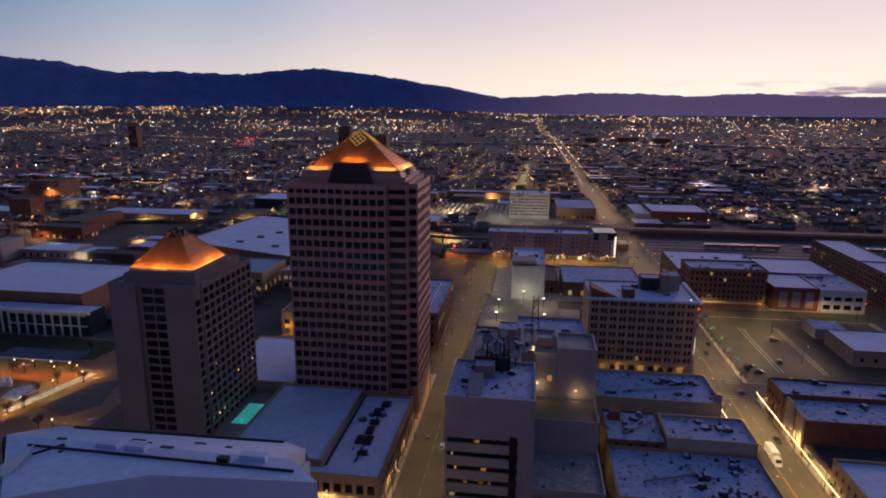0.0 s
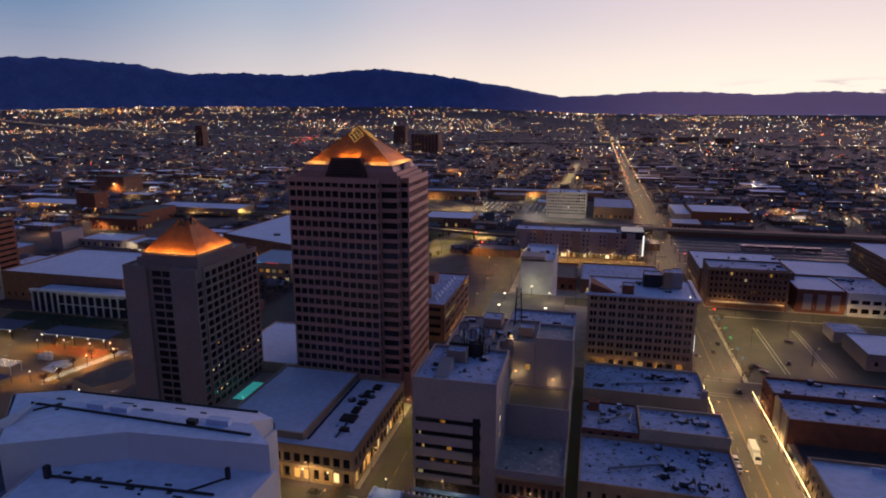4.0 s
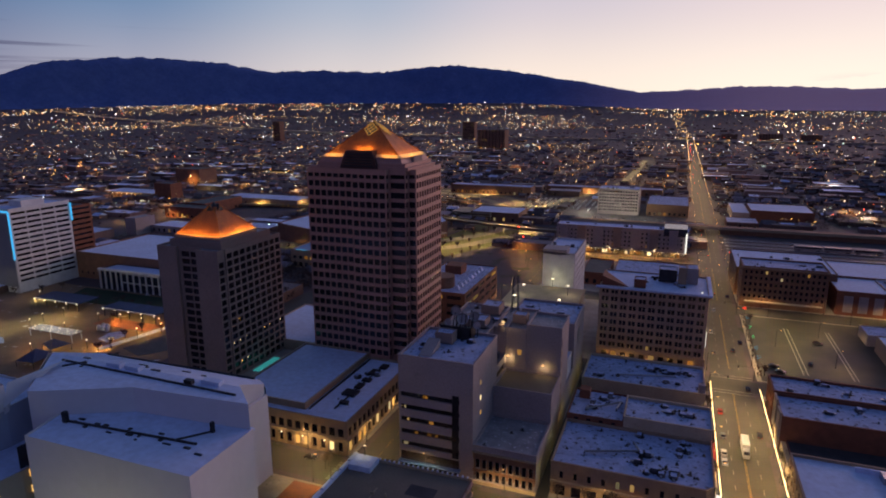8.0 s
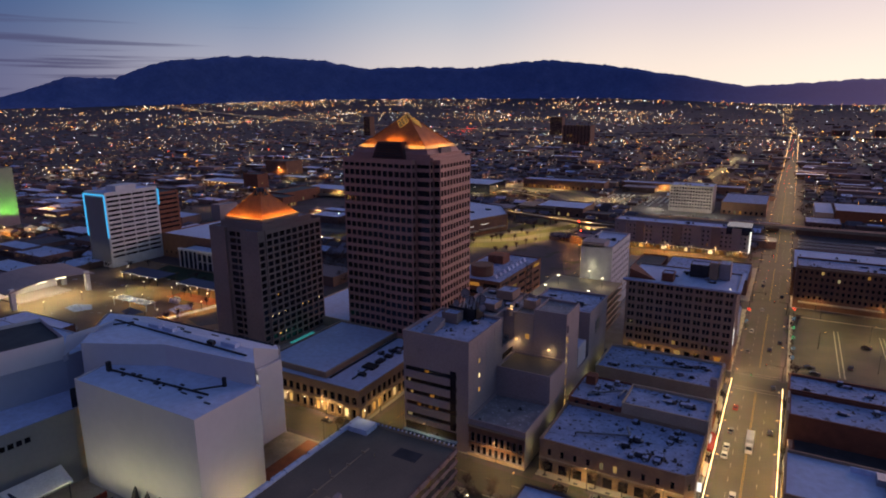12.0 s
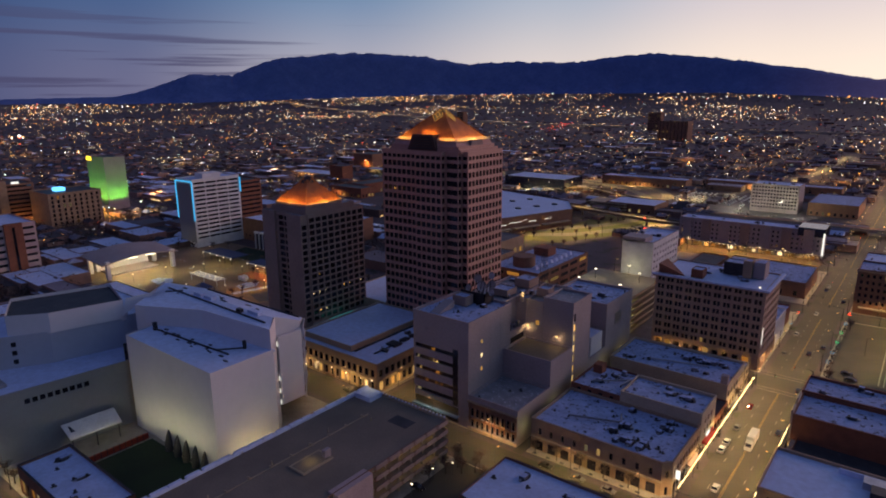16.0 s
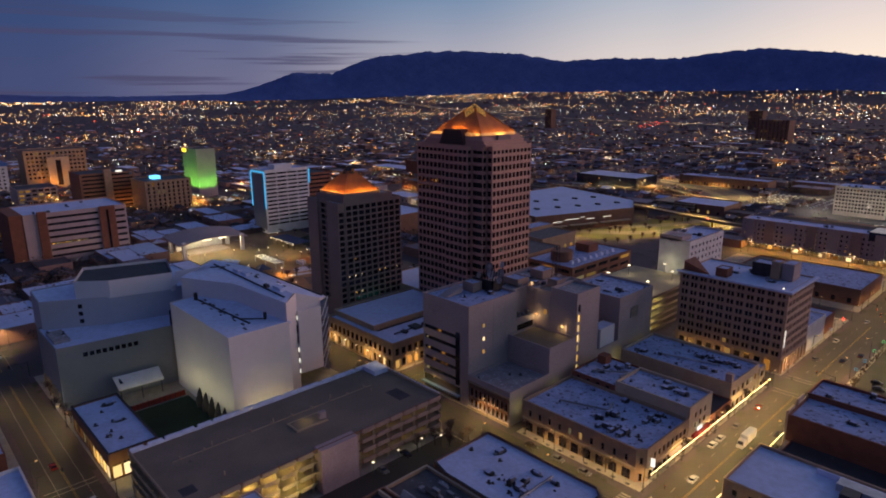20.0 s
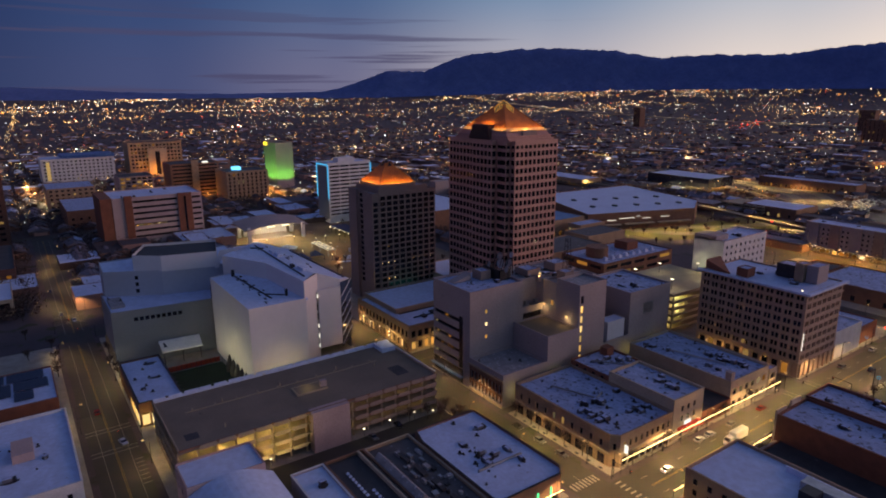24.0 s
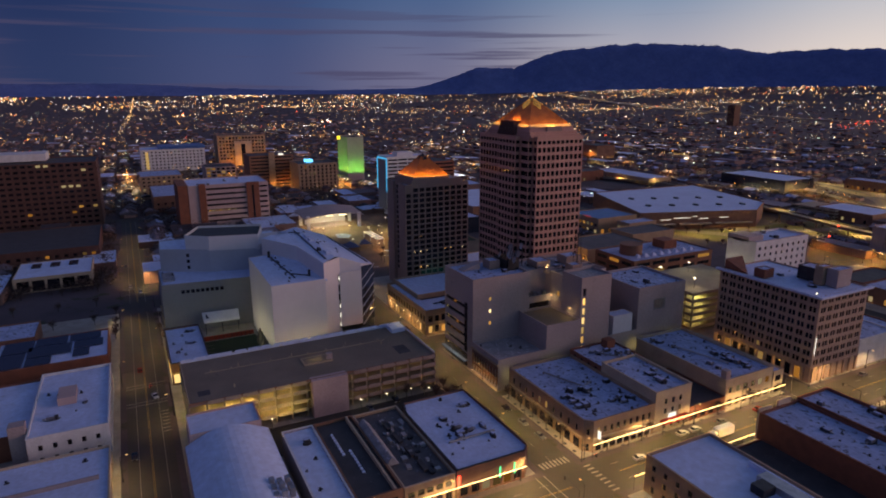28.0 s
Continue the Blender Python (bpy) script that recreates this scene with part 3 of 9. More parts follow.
ROADS = [  # name, x0, x1, y0, y1
    ("avenue_road", 77, 93, -60, 2100), ("side_road", -37, -25.5, 141, 640), ("cross_road", -420, 260, 31, 45), ("cross_road", -160, 260, 144.5, 156.5),
    ("cross_road", -30, 260, 260, 271), ("cross_road", -60, 260, 369, 382), ("cross_road", -60, 300, 470, 484), ("side_road", -158, -146, 46, 420),
    ("side_road", 196, 207, -60, 700), ("cross_road", -420, -270, 330, 341), ("side_road", -420, -408, -60, 420), ("alley", 23.6, 27, 157, 259),
]


def build_roads():
    for i, (nm, x0, x1, y0, y1) in enumerate(ROADS):
        z = 0.02 + 0.004 * i
        g = Geo()
        step = 60
        if x1 - x0 > y1 - y0:
            k = max(1, int((x1 - x0) / step))
            for j in range(k):
                a, b = x0 + (x1 - x0) * j / k, x0 + (x1 - x0) * (j + 1) / k
                g.quad((a, y0, z), (b, y0, z), (b, y1, z), (a, y1, z))
        else:
            k = max(1, int((y1 - y0) / step))
            for j in range(k):
                a, b = y0 + (y1 - y0) * j / k, y0 + (y1 - y0) * (j + 1) / k
                g.quad((x0, a, z), (x1, a, z), (x1, b, z), (x0, b, z))
        solo(nm, g, ASPHALT, "worn asphalt street, lightly dusted", "road")


build_roads()


def slab(name, x0, x1, y0, y1, h=0.15, mat_=None, label="concrete pavement with kerb round a city block"):
    return solo(name, Geo().prism(rect(x0, x1, y0, y1), 0, h), mat_ or PAVING, label, "pavement")


for bx in ((-142, -39.5), (-39.5, 74.5), (96, 194)):
    for by in ((-58, 29), (47, 142)):
        if bx[0] == -142:
            continue
        slab("pavement", bx[0], bx[1], *by)
slab("pavement", -142, -39.6, 47, 142)
slab("pavement", -142, -39.6, -58, 29)
slab("pavement", -142, -39.5, 159.5, 262)
slab("pavement", -23, 23.4, 159.5, 258)
slab("pavement", 27.2, 74.5, 159.5, 258)
slab("pavement", -23, 74.5, 273, 367)
slab("pavement", -23, 74.5, 384, 468)
for by in ((159.5, 258), (273, 367), (384, 468)):
    slab("pavement", 95.5, 194, *by)


def stripes():
    """Painted lines of the streets, each a thin strip."""
    z = 0.075
    yl, wl = [], []
    for y in range(-50, 900, 9):
        if not any(a - 3 < y < b + 3 for a, b in ((28, 47), (142, 159), (258, 273), (366, 384), (468, 486))):
            yl.append((84.75, 84.9, y, y + 8.9))
            yl.append((85.15, 85.3, y, y + 8.9))
            wl.append((80.9, 81.05, y, y + 3))
            wl.append((89.0, 89.15, y, y + 3))
    for x in range(-400, 70, 9):
        if not (-162 < x < -140):
            yl.append((x, x + 8.9, 37.7, 37.85))
            yl.append((x, x + 8.9, 38.1, 38.25))
            wl.append((x, x + 8.9, 34.2, 34.35))
            wl.append((x, x + 8.9, 41.9, 42.05))
            if x > -40:
                wl.append((x, x + 3, 150.2, 150.35))
    for y in range(160, 600, 9):
        yl.append((-31.3, -31.15, y, y + 6))
    for k in range(8):     # ladders of the crossings
        wl.append((71 + 0.0, 74.2, 145.4 + 1.35 * k, 146.1 + 1.35 * k))
        wl.append((95.2, 98.2, 145.4 + 1.35 * k, 146.1 + 1.35 * k))
        wl.append((-41.5, -38.2, 145.4 + 1.35 * k, 146.1 + 1.35 * k))
        wl.append((78 + 1.9 * k, 78.6 + 1.9 * k, 157.6, 160.0))
    for y in (140.6, 143.4, 256.4, 259, 272.4, 275):        # plain crossings, two lines each
        wl.append((76.6, 93.6, y, y + 0.3))
    for c in ((-46, -43.5), (-30, -27.5), (-188, -185.5), (-176, -173.5)):
        wl.append((c[0], c[0] + 0.35, 31, 45))
        wl.append((c[1], c[1] + 0.35, 31, 45))
    for k in range(7):
        wl.append((-4 - 2.6 * k, -3.65 - 2.6 * k, 42.4, 44.8))
    for nm, rows, mt, what in (("yellow_line", yl, YELLOW, "double yellow centre line on asphalt"), ("white_line", wl, LINE, "worn white road marking on asphalt")):
        g = Geo()
        for x0, x1, y0, y1 in rows:
            g.box(x0, x1, y0, y1, z - 0.003, z)
        solo(nm, g, mt, what, "road marking", kind="structure")


stripes()


for i_, (xs, y_) in enumerate(((range(-84, -44, 8), 158.0), (range(6, 24, 4), 158.4), (range(30, 72, 5), 160.4), (range(32, 72, 6), 141.6), (range(-38, 20, 9), 141.3))):
    for x_ in xs:
        solo("tree_pit", Geo().box(x_ - 0.7, x_ + 0.7, y_ - 0.5, y_ + 0.5, 0.15, 0.165), TAR, "dark square tree pit in the pavement", "tree pit", "tree pits", kind="")
for x_, ys in ((75.6, range(168, 256, 9)), (95.0, range(168, 250, 9)), (75.4, range(78, 138, 9)), (75.4, range(280, 366, 10))):
    for y_ in ys:
        solo("tree_pit", Geo().box(x_ - 0.45, x_ + 0.45, y_ - 0.8, y_ + 0.8, 0.16, 0.175) if x_ > 94 else Geo().box(x_ - 1.6, x_ - 0.9, y_ - 0.8, y_ + 0.8, 0.15, 0.165), TAR, "dark square tree pit in the pavement", "tree pit", "tree pits", kind="")


# ---- the office tower ----
def room_lights(root, spots_, zs, n, seed):
    """Ceiling lamps seen through a few windows, in short runs along a storey."""
    rnd = random.Random(seed)
    for _ in range(n):
        k, (za, zb) = rnd.randrange(len(spots_)), rnd.choice(zs)
        for q in range(rnd.choice((1, 2, 3, 4))):
            if k + q < len(spots_):
                x, y = spots_[k + q]
                w, h = rnd.uniform(0.3, 1.0), rnd.uniform(0.3, 0.8)
                x, y = x + rnd.uniform(0, 0.7), y
                part("room_light", Geo().box(x, x + w, y - 0.03, y + 0.03, zb - h - 0.2, zb - 0.2) if root.name.startswith("office") else Geo().box(x - 0.03, x + 0.03, y, y + w, zb - h - 0.2, zb - 0.2), SHOP, root)


def build_tower():
    root = thing("office_tower", -63.5, 231, 0, "tall rose granite office tower with a lit copper pyramid roof", "skyscraper")
    poly = [(-87, 214.6), (-66, 214.6), (-66, 213.6), (-50.5, 213.6), (-50.5, 216.6), (-43.4, 216.6), (-43.4, 219.3), (-40, 219.3), (-40, 247.0), (-87, 247.0)]
    zs = storeys(12.5, 20, 3.9, 1.15, 2.4)
    zs[-1] = (zs[-1][0], zs[-1][0] + 1.6)
    sides = {0: (spread(21, 7, 2.4, 0.3), zs), 2: (spread(15.5, 5, 2.45, 0.3), zs), 4: ([(0.5, 6.7)], zs), 5: ([(0.3, 2.4)], zs), 3: ([(0.4, 2.6)], zs), 6: ([(0.3, 2.9)], zs),
             7: (spread(27.7, 10, 1.95, 0.2), zs)}
    block(root, poly, 0, 90.6, GRANITE, GRAVEL, sides, parapet=0.8, depth=0.55, lit=0.0, rnd=random.Random(3), budget=440)
    room_lights(root, [(-86.5 + 2.92 * k + 0.6, 215.05) for k in range(7)] + [(-65.5 + 2.48 * k, 214.05) for k in range(6)], zs, 22, 31)
    skirt = Geo().prism(rect(-84.6, -42.6, 217.3, 246.8), 90.6, 92.2).prism(rect(-83.6, -44.2, 217.9, 246.2), 92.2, 93.6).prism(rect(-82.8, -45.3, 218.1, 245.9), 93.6, 95.6, taper=rect(-81.6, -46.5, 219, 245))
    part("roof_skirt", skirt, GRANITE, root, "granite skirt under the copper roof")
    c = (-64, 232)
    cut = 0.86
    low, high = rect(-81.4, -46.7, 219.2, 244.8), None
    high = [(c[0] + (x - c[0]) * (1 - cut), c[1] + (y - c[1]) * (1 - cut)) for x, y in low]
    part("pyramid_roof", Geo().prism(low, 95.6, 95.6 + 14.2 * cut, taper=high), COPPER, root, "copper pyramid roof lit from below")
    for (x0, y0), (x1, y1) in zip(low, high):       # hips
        part("hip", Geo().tube((x0, y0, 95.7), (x1, y1, 95.7 + 14.2 * cut), 0.28, 0.2, 6), COPPER, root)
    # the tip: open lattice of gold ribs over dark glass, their lit look emitted
    zt = 95.6 + 14.2 * cut
    part("tip_glass", Geo().prism(offset(high, 0.1), zt, zt + 2.0, taper=[(c[0] + q, c[1] + w) for q, w in ((-0.1, -0.1), (0.1, -0.1), (0.1, 0.1), (-0.1, 0.1))]), DARKMETAL, root, "dark glass tip")
    for k, (x, y) in enumerate(high):
        nx, ny = high[(k + 1) % 4]
        part("tip_rib", Geo().tube((x, y, zt), (c[0], c[1], zt + 2.2), 0.13, 0.09, 6), GOLD_TIP, root)
        mx, my = (x + nx) / 2, (y + ny) / 2
        lx, ly = (low[k][0] + low[(k + 1) % 4][0]) / 2, (low[k][1] + low[(k + 1) % 4][1]) / 2

        def P(a, b, up):
            """A point on the slope: a and b run along the two edges of the diamond."""
            f, s = -0.06 + 0.20 * (a + b), 0.62 * (a - b)
            return (mx + (lx - mx) * f + (nx - x) * s + (mx - c[0]) * 0.04, my + (ly - my) * f + (ny - y) * s + (my - c[1]) * 0.04, zt - (zt - 95.6) * f + up)
        part("tip_panel", Geo().quad(P(0, 0, 0.2), P(1, 0, 0.2), P(1, 1, 0.2), P(0, 1, 0.2)), DARKMETAL, root, "dark diamond panel below the tip")
        for q in range(4):
            part("tip_lattice", Geo().tube(P(q / 3, 0, 0.4), P(q / 3, 1, 0.4), 0.12, n=5).tube(P(0, q / 3, 0.4), P(1, q / 3, 0.4), 0.12, n=5), GOLD_TIP, root, "gold ribs crossing over dark glass, made to glow")
    # dormers in the middle of the west and south slopes
    part("dormer", Geo().prism([(-72.5, 216.4), (-55.5, 216.4), (-55.5, 222.4), (-72.5, 222.4)], 91.4, 98.4, taper=[(-69.8, 217.0), (-58.2, 217.0), (-58.2, 222.6), (-69.8, 222.6)]), DARKBRICK, root, "dark louvred dormer in the skirt")
    for k in range(5):
        part("louvre", Geo().box(-70.6 + 0.35 * k, -57.4 - 0.35 * k, 216.3 + 0.08 * k, 216.7 + 0.08 * k, 92.2 + 1.15 * k, 92.7 + 1.15 * k), DARKMETAL, root, "dark louvre blade")
    part("dormer", Geo().prism([(-46.9, 227), (-44.2, 227), (-44.2, 238), (-46.9, 238)], 91.4, 95.9, taper=[(-50.5, 228.5), (-44.6, 228.5), (-44.6, 236.5), (-50.5, 236.5)]), TAUPE, root, "dark louvred dormer in the skirt")
    for k in range(4):
        part("cornice", Geo().box(-86, -41, 217.2, 217.5, 90.7 + k * 0.2, 90.8 + k * 0.2), GRANITE, root)
    # floodlights on the ledge: bright at the middle of each slope, dim towards the hips
    part("light_band", Geo().prism(rect(-82.3, -45.8, 218.4, 245.6), 95.61, 96.9, taper=rect(-80.4, -47.9, 219.9, 244.0)), BUFF, root, "tan stone band under the copper")
    lamp("AREA", (-64, 221.0, 99.0), TOWER_FLOOD * 1.3, (1.0, 0.56, 0.12), 0.4, (-64, 223.6, 100.6), 8)
    for x, p in ((-76.5, 0.40), (-51.5, 0.45)):
        lamp("AREA", (x, 218.2, 96.9), TOWER_FLOOD * p * 2.2, (1.0, 0.56, 0.12), 0.4, (x, 221.0, 97.7), 7)
        lamp("AREA", (x, 217.2, 96.9), TOWER_FLOOD * p * 0.3, (1.0, 0.46, 0.07), 0.4, (x, 223.0, 101.5), 7)
    for y, p in ((232, 1.0), (224, 0.40), (240, 0.40)):
        lamp("AREA", (-45.6, y, 96.9), TOWER_FLOOD * p * 2.0, (1.0, 0.56, 0.12), 0.4, (-48.4, y, 97.7), 6)
        lamp("AREA", (-44.6, y, 96.9), TOWER_FLOOD * p * 0.22, (1.0, 0.46, 0.07), 0.4, (-50.4, y, 101.5), 5)


TOWER_FLOOD, HOTEL_FLOOD = 330, 280
build_tower()


# ---- the hotel tower with a smaller pyramid ----
def build_hotel_tower():
    root = thing("hotel_tower", -119, 198, 0, "taupe concrete hotel tower with a lit copper pyramid roof", "hotel")
    poly = [(-134.5, 178.5), (-125, 178.5), (-125, 179.7), (-114.2, 179.7), (-114.2, 177), (-104, 177), (-104, 181), (-103.4, 181), (-103.4, 216.5), (-134.5, 216.5)]
    zs = storeys(10, 17, 3.0, 0.45, 2.2)
    zs2 = storeys(10, 16, 3.0, 0.45, 2.2)
    sides = {2: ([(1.2, 5.2), (5.6, 9.6)], zs), 5: (spread(4.0, 1, 2.9, 0.2), zs2), 7: (spread(35.5, 9, 3.1, 0.2), zs)}
    block(root, poly, 0, 61.6, TAUPE, GRAVEL, sides, parapet=0.9, depth=0.7, lit=0.0, rnd=random.Random(9))
    room_lights(root, [(-103.85, 181.6 + 3.9 * k) for k in range(9)], zs, 4, 7)
    block(root, rect(-131, -106, 182, 213), 61.6, 64.2, TAUPE, GRAVEL, parapet=0.4, roofname="upper_roof", wallname="upper_wall")
    low = rect(-129.2, -107.8, 184, 205.4)
    c = (-118.5, 194.7)
    part("roof_skirt", Geo().prism(offset(low, -0.6), 64.2, 66.4), TAUPE, root)
    hi = [(c[0] + (x - c[0]) * 0.16, c[1] + (y - c[1]) * 0.16) for x, y in low]
    part("pyramid_roof", Geo().prism(low, 66.4, 76.4, taper=hi), COPPER, root, "copper pyramid roof lit from below")
    for (x0, y0), (x1, y1) in zip(low, hi):
        part("hip", Geo().tube((x0, y0, 66.5), (x1, y1, 76.5), 0.22, 0.16, 6), COPPER, root)
    g = Geo().prism(hi, 76.4, 78.2, taper=[c, c, c, c])
    part("tip", g, DARKMETAL, root, "dark open lattice at the tip")
    for k in range(4):
        x, y = (hi[k][0] + hi[(k + 1) % 4][0]) / 2, (hi[k][1] + hi[(k + 1) % 4][1]) / 2
        dx, dy = (x - c[0]) * 0.9, (y - c[1]) * 0.9
        tx, ty = (hi[(k + 1) % 4][0] - hi[k][0]) * 0.5, (hi[(k + 1) % 4][1] - hi[k][1]) * 0.5
        part("tip_gable", Geo().add([(x + dx - tx, y + dy - ty, 74.9), (x + dx + tx, y + dy + ty, 74.9), (x + dx * 0.6, y + dy * 0.6, 77.3), (c[0], c[1], 77.3)], [(0, 1, 2), (1, 3, 2), (3, 0, 2)]), DARKMETAL, root)
        part("tip_rib", Geo().tube((x + dx - tx, y + dy - ty, 74.9), (x + dx * 0.6, y + dy * 0.6, 77.4), 0.14, n=5).tube((x + dx + tx, y + dy + ty, 74.9), (x + dx * 0.6, y + dy * 0.6, 77.4), 0.14, n=5), COPPER, root, "copper tube")
    for x, p in ((-118.5, 1.0), (-126, 0.45), (-111, 0.45)):
        lamp("AREA", (x, 182.9, 66.9), HOTEL_FLOOD * p * 1.7, (1.0, 0.56, 0.12), 0.4, (x, 186, 67.9), 6)
        lamp("AREA", (x, 181.9, 66.9), HOTEL_FLOOD * p * 0.15, (1.0, 0.42, 0.05), 0.4, (x, 188, 71.5), 6)
    for y, p in ((194.7, 1.0), (187.5, 0.45), (202, 0.45)):
        lamp("AREA", (-106.7, y, 66.9), HOTEL_FLOOD * p * 1.7, (1.0, 0.56, 0.12), 0.4, (-109.8, y, 67.9), 6)
        lamp("AREA", (-105.7, y, 66.9), HOTEL_FLOOD * p * 0.15, (1.0, 0.42, 0.05), 0.4, (-111.8, y, 71.5), 6)


build_hotel_tower()


# ---- the arcaded low building beside the tower ----
def build_podium():
    root = thing("arcade_building", -65, 185, 0, "low tan commercial building with a lit arcade and snowy roof", "building")
    zs = [(1.0, 4.6), (6.4, 9.6)]
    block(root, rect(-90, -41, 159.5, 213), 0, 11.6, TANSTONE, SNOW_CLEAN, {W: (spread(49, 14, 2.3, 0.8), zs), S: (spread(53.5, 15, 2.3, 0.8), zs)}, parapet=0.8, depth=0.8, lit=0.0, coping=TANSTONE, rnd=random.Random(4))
    for k in (1, 3, 4, 8, 9, 12):
        part("shop_front", Geo().box(-88.8 + 3.386 * k, -86.7 + 3.386 * k, 159.75, 159.9, 1.1, 4.2), SHOP, root, "lit shop window")
    for k in (0, 2, 3, 6, 9, 10):
        part("shop_front", Geo().box(-41.4, -41.25, 161.0 + 3.46 * k, 163.0 + 3.46 * k, 1.1, 4.2), SHOP, root, "lit shop window")
    block(root, rect(-91.5, -60, 164, 214.2), 11.7, 13.4, TANSTONE, SNOW_CLEAN, parapet=0.6, roofname="raised_roof", wallname="raised_wall", coping=STUCCO)
    rnd = random.Random(2)
    for i in range(6):
        y = 172 + i * 6.5
        part("roof_duct", Geo().box(-52 + rnd.uniform(-2, 1), -49 + rnd.uniform(-1, 1), y, y + rnd.uniform(2, 5.5), 11.7, 12.5), DARKMETAL, root)
    for k in range(14):
        part("arcade_arch", Geo().box(-88.9 + 3.386 * k + 2.25, -88.9 + 3.386 * k + 3.35, 159.2, 159.5, 0.15, 5.6), TANSTONE, root, "stone pier of the arcade")
    part("arcade_ledge", Geo().box(-90.1, -40.7, 159.1, 159.5, 5.6, 6.1).box(-41, -40.6, 159.5, 213, 5.6, 6.1), TANSTONE, root)
    for k in range(5):
        o = thing("arcade_lamp", -84 + 8.6 * k, 158.9, 4.4, "bright wall lamp on an arcade pier", "lamp", "arcade wall lamps")
        part("head", Geo().spark(-84 + 8.6 * k, 158.9, 4.7, 0.3), LAMP_WHITE, o)
        lamp("POINT", (-84 + 8.6 * k, 157.9, 4.5), 120, (1.0, 0.66, 0.26), 0.3)
    part("roof_pipe", Geo().tube((-50.5, 168, 12), (-50.5, 208, 12), 0.3, 0.3, 6), DARKMETAL, root)
    part("roof_joint", Geo().box(-59.4, -58.6, 165, 212, 11.65, 11.95), DARKMETAL, root)
    # pool terrace and linking roofs behind
    slab("pool_terrace", -103, -91.8, 180, 214, 9.7, PAVING, "paved pool terrace beside the hotel")
    solo("swimming_pool", Geo().box(-101.2, -93.6, 189, 204, 9.72, 9.95), WATER, "glowing turquoise swimming pool on a terrace", "pool", kind="")
    lamp("POINT", (-98.5, 191.5, 10.6), 14, (0.3, 1.0, 0.9), 0.3)
    link = thing("link_building", -102, 232, 0, "low flat building with clean snow roof behind the towers", "building")
    block(link, rect(-122, -88, 215, 262), 0, 13.6, STUCCO, SNOW_CLEAN, parapet=0.5)


build_podium()


# ---- the telephone exchange ----
def build_exchange():
    root = thing("exchange_building", 0, 205, 0, "windowless pale concrete exchange building with stepped blocks", "building")
    bands = [(12.6 + 4.3 * k, 14.3 + 4.3 * k) for k in range(5)]
    block(root, rect(-21.8, 3.2, 160, 187), 0, 38.8, PALE, SNOW_PATCHY, {W: ([(0.6, 20.6)], [(0.8, 5.6), (8.3, 10.0), *bands[:4]]), S: ([(7.6, 8.6)], [(19.4, 20.9), (24.6, 26.1), (29.8, 31.3)])},
          parapet=0.8, depth=0.9, lit=0.0, glass=GLASS, coping=PALE, rnd=random.Random(8))
    part("window_column", Geo().box(-3.6, -1.4, 159.86, 160.3, 7, 28.5), GLASS, root, "dark vertical strip of glass")
    for y in (167.6,):
        for z in (19.4, 24.6, 29.8):
            part("lit_slot", Geo().box(3.0, 3.26, y + 0.04, y + 0.92, z + 0.05, z + 1.45), SHOP, root, "small lit window")
    rnd = random.Random(1)
    for k in range(11):
        z = rnd.choice([b[0] for b in bands[:4]] + [8.3, 1.2])
        x = rnd.uniform(-20.5, -4.5)
        part("room_light", Geo().box(x, x + rnd.uniform(0.5, 1.6), 160.25, 160.4, z + 0.3, z + 1.2), LIT, root)
    block(root, rect(3.3, 23.4, 160, 182.2), 0, 12.2, PALE, GRAVEL, {W: (spread(20, 9, 1.35, 0.5), [(1.2, 4.2), (5.2, 8.6)])}, parapet=0.9, depth=0.8, lit=0.0, glass=GLASS, roofname="low_roof", wallname="arcade_wall", coping=PALE)
    part("arcade_band", Geo().box(3.4, 23.3, 159.75, 160.0, 8.7, 10.7).box(3.4, 23.3, 159.75, 160.0, 4.25, 5.15), BROWNBRICK, root, "brown brick band of the arcade")
    part("arcade_eave", Geo().box(3.2, 23.5, 159.3, 160.0, 10.7, 11.2), TANSTONE, root)
    part("arcade_plinth", Geo().box(3.3, 23.4, 159.5, 160.0, 0.15, 1.1), STUCCO, root, "pale stone plinth")
    part("entrance_glazing", Geo().box(-21.2, -1.2, 159.7, 160.1, 0.7, 6.4), GLASS, root, "dark brown entrance glazing")
    part("teal_canopy", Geo().box(-21.6, -0.6, 158.2, 160.0, 3.2, 3.6), BLUE_SURFACE, root, "blue-green entrance canopy")
    part("plant_screen", Geo().box(-15.5, -4.5, 181, 181.4, 38.8, 43.2).box(-15.5, -15.1, 181, 187, 38.8, 43.2).box(-4.9, -4.5, 181, 187, 38.8, 43.2), DARKMETAL, root, "dark screen round the rooftop plant")
    for k in range(7):
        part("dish_frame", Geo().tube((-14 + 1.5 * k, 184, 38.9), (-13 + 1.3 * k, 186, 47 - 0.5 * (k % 3)), 0.2, 0.14, 6), DARKMETAL, root, "dark steel dish frame")
    for k in range(10):
        x = 4.0 + k * 2.1
        part("pilaster", Geo().box(x - 0.25, x + 0.25, 159.6, 160.0, 3.0, 10.2), BROWNBRICK, root, "brick pilaster of the arcade")
    block(root, rect(3.3, 23.3, 182.3, 198.6), 0, 22.3, PALE, DECK, parapet=0.7, roofname="middle_roof", wallname="middle_wall", coping=PALE)
    block(root, rect(-19, -1.5, 187.1, 222), 0, 37.6, PALE, GRAVEL, parapet=0.8, roofname="rear_roof", wallname="rear_wall", coping=PALE)
    block(root, rect(-1.4, 3.0, 187.1, 198.6), 0, 27.4, PALE, GRAVEL, {S: ([(0.6, 10.8)], [(22.8, 25.4)])}, parapet=0.8, depth=0.8, lit=0.0, roofname="tier_roof", wallname="tier_wall")
